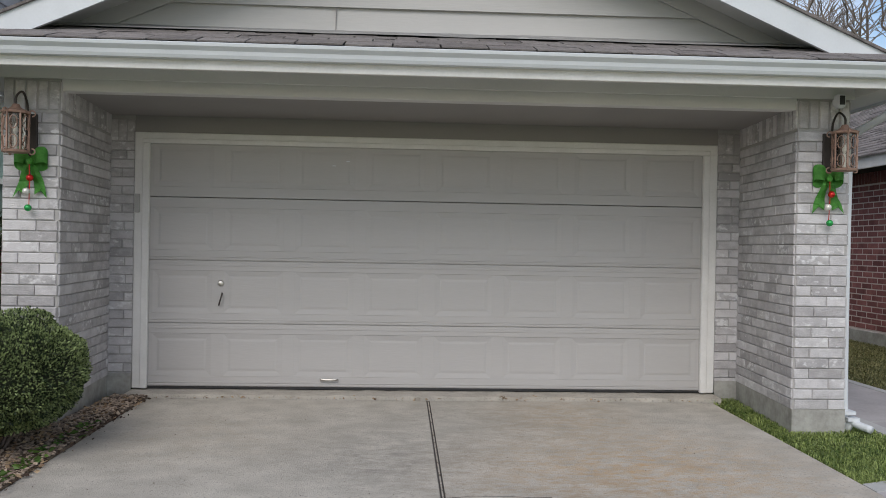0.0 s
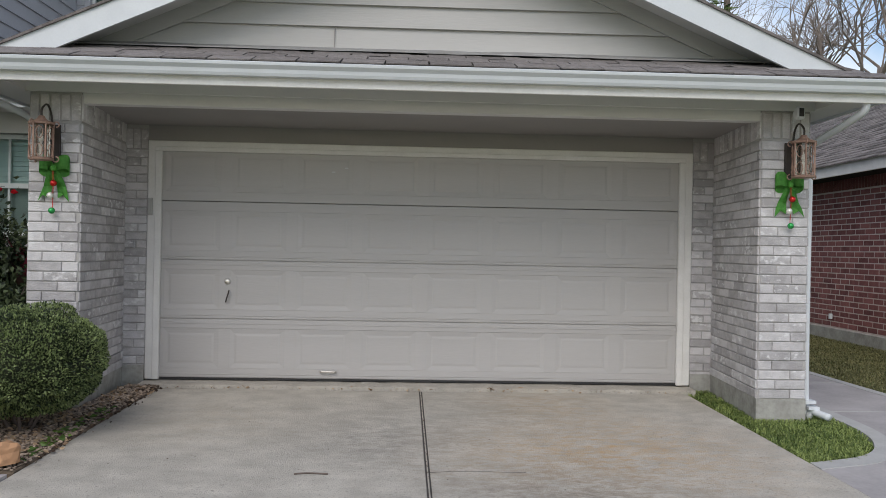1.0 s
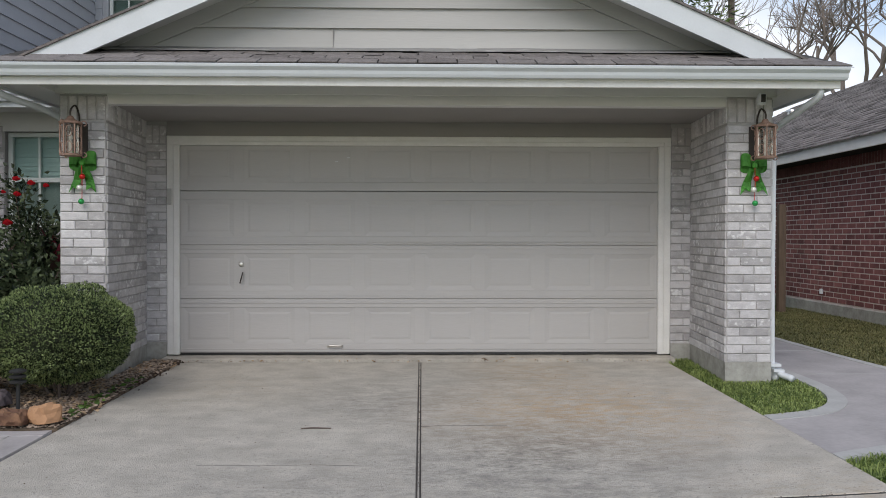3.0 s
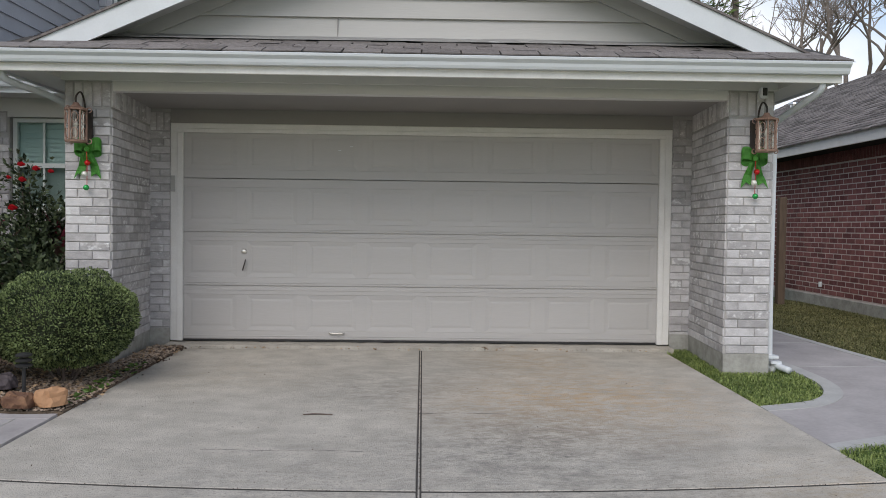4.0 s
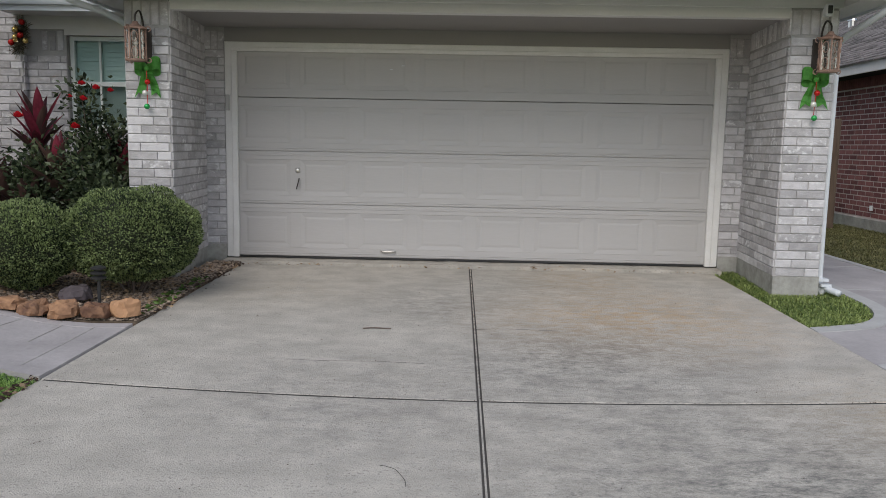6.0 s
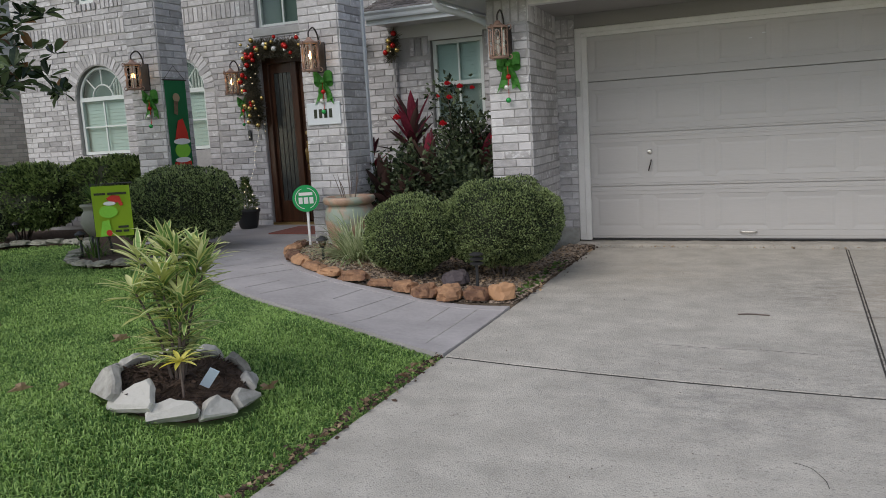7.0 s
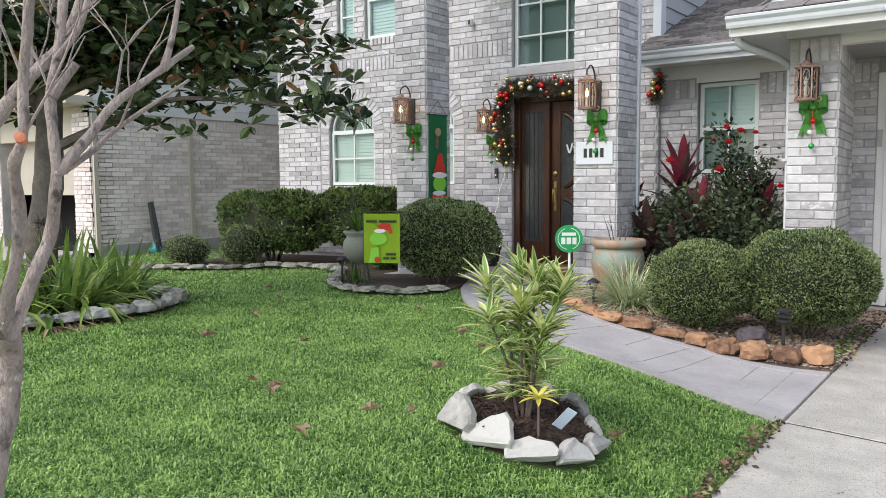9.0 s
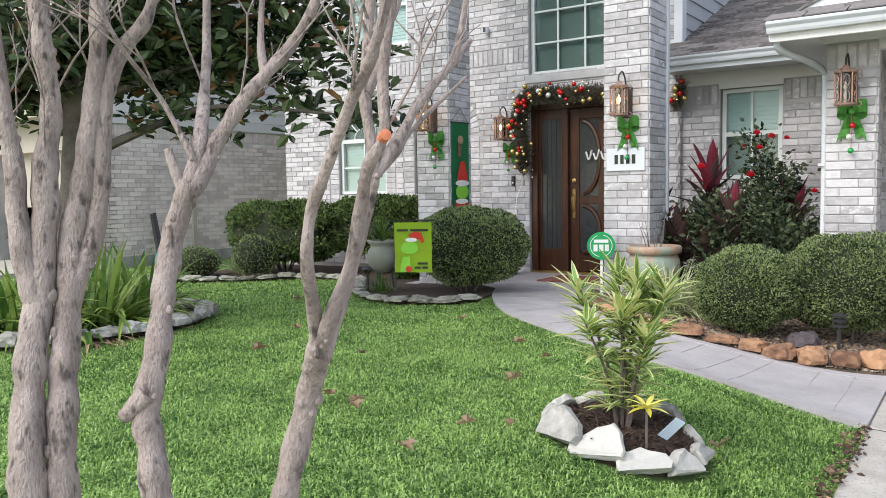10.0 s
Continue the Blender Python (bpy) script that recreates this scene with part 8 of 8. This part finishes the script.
blades("grass", 2.47, 5.5, -6.5, -2.2, 4500, 0.05, 0.008, keep_right, "olive green grass beside the driveway", 6, M_olivegrass)
blades("grass", 4.35, 6.62, -3.0, 6.0, 3200, 0.038, 0.009, keep_right, "thin browning grass between the houses", 7, M_browngrass)

# fallen leaves on the lawn and along the drive's edge
rr = random.Random(31)
places = [(-5.9, -5.15), (-4.64, -5.8), (-4.44, -5.82), (-4.38, -5.9), (-3.78, -6.27), (-4.12, -4.38), (-4.5, -4.05), (-3.58, -5.75), (-2.82, -5.2), (-5.2, -4.9), (-3.75, -5.85), (-6.9, -3.6), (-7.6, -3.1), (-4.0, -5.0), (-5.4, -3.4), (-6.3, -4.4)]
places += [(-2.37 + rr.uniform(-0.05, 0.03), -4.3 - 0.3 * k + rr.uniform(-0.1, 0.1)) for k in range(9)]
places += [(0.8 + rr.uniform(-0.3, 0.4), -0.17 + rr.uniform(-0.03, 0.02)) for k in range(5)] + [(-1.6, -0.18), (-1.2, -0.19)]
for k, (x, y) in enumerate(places):
    bm = bmesh.new()
    s = rr.uniform(0.035, 0.06) if k < 16 else rr.uniform(0.02, 0.042)
    ringp = []
    for i in range(12):
        a = 6.283 * i / 12
        d = s * (1.0 if i % 2 == 0 else 0.55) * rr.uniform(0.8, 1.15) * (1.25 if i == 0 else 1)
        ringp.append(bm.verts.new((d * math.cos(a), d * 0.8 * math.sin(a), s * (0.55 * abs(math.sin(a)) + rr.uniform(0.0, 0.25)))))
    c = bm.verts.new((0, 0, 0.003))
    for i in range(12):
        bm.faces.new((c, ringp[i], ringp[(i + 1) % 12]))
    ob = new("fallen_leaf", mesh_of(bm, "fallen_leaf", M_dry))
    ob.matrix_basis = pose(x, y, (drive_z(x, y) if x > -2.34 else ground_z(x, y)) + (0.034 if k < 16 else 0.01), rr.uniform(-15, 15), rr.uniform(-15, 15), rr.uniform(0, 360))
    tagged(ob, "curled dry brown fallen leaf", "leaf", "fallen leaves")
tw = thing("fallen_twig", (-0.67, -2.68, -0.1), "thin dark twig lying on the concrete", "twig")
part("wood", tube(bmesh.new(), curve_pts([(-0.78, -2.70, drive_z(-0.7, -2.7) + 0.006), (-0.7, -2.685, drive_z(-0.7, -2.7) + 0.008), (-0.58, -2.69, drive_z(-0.6, -2.7) + 0.006)], 4), 0.005, 5), M_twig, tw)

# leaf litter and grit: along the drive's edges, on the apron's lip, and specks on the concrete
lr = np.random.default_rng(77)
def litter(name, xs, ys, size, mat, label, lift=0.012):
    n = len(xs)
    z = np.array([(drive_z(x, y) if x > -2.36 else ground_z(x, y)) for x, y in zip(xs.tolist(), ys.tolist())]) + lift * lr.uniform(0.3, 1.3, n)
    a = lr.uniform(0, 6.28, n)
    v, f = leaves(lr, np.stack([xs, ys, z], 1), np.stack([np.cos(a), np.sin(a), np.full(n, 0.12)], 1), size, spread=0.12, aspect=0.6)
    tagged(cloud_mesh(name, v, f, mat), label, "litter", kind="stuff")
litter("leaf_litter", lr.uniform(-2.3, 2.4, 150), lr.normal(-0.195, 0.014, 150), 0.03, M_dry, "dry brown leaf crumbs on the garage lip", 0.016)
litter("leaf_litter", lr.normal(-2.372, 0.022, 230), lr.uniform(-8.3, -4.15, 230), 0.032, M_dry, "brown leaf litter between lawn and concrete", 0.022)
litter("leaf_litter", lr.normal(-2.368, 0.024, 520), lr.uniform(-8.3, -4.15, 520), 0.03, M_mulch, "dark soil crumbs between lawn and concrete", 0.018)
litter("leaf_litter", lr.normal(-2.40, 0.045, 500), lr.uniform(-2.7, -0.25, 500), 0.035, M_mulch, "dark debris between pebbles and concrete", 0.02)
litter("leaf_litter", lr.normal(-2.40, 0.05, 160), lr.uniform(-2.7, -0.25, 160), 0.035, M_dry, "brown leaf crumbs between pebbles and concrete", 0.022)
litter("grit", lr.uniform(-2.3, 2.4, 300), lr.uniform(-8.0, -0.3, 300), 0.0095, M_mulch, "small dark specks of grit on the concrete", 0.004)
jy = lr.uniform(-4.1, -0.25, 260)
litter("joint_soil", lr.normal(0, 0.005, 260) - 0.0065 * jy, jy, 0.008, M_mulch, "dark soil filling the joint in the concrete", 0.004)
jx = lr.uniform(-2.3, 2.4, 200)
litter("joint_soil", jx, lr.normal(-4.125, 0.004, 200), 0.007, M_mulch, "dark soil filling the cross joint", 0.004)
lx, ly = lr.uniform(-5.0, -2.45, 2600), lr.uniform(-2.75, -0.3, 2600)
ok = in_poly(lx, ly, bed_front)
litter("leaf_litter", lx[ok], ly[ok], 0.032, M_dry, "small brown dead leaves scattered over the pebbles", 0.045)
wx, wy = lr.normal(-2.42, 0.03, 130), lr.uniform(-2.75, -1.2, 130)
litter("weeds", wx, wy, 0.05, M_bright, "small green weeds along the concrete edge", 0.03)


def crack(pts, label, r=0.0016):
    """A hairline crack: a thin dark line a hair above the concrete."""
    q = curve_pts([(x, y, 0) for x, y in pts], 7)
    q = [(p.x + 0.006 * noise.noise(p * 9), p.y + 0.01 * noise.noise(p * 11 + Vector((4, 0, 0))), 0) for p in q]
    ob = part("concrete_crack", tube(bmesh.new(), [(x, y, drive_z(x, y) + 0.0005) for x, y, _ in q], r, 4), M_joint)
    tagged(ob, label, "crack", kind="structure")


crack([(-1.25, -3.50), (-0.88, -3.49), (-0.6, -3.47), (-0.30, -3.48)], "hairline crack across the concrete slab")
crack([(0.02, -2.62), (0.3, -2.60), (0.62, -2.62)], "hairline crack beside the middle joint")
crack([(-0.42, -4.97), (-0.35, -5.0), (-0.31, -5.08), (-0.29, -5.16)], "short crooked crack in the concrete", 0.0018)
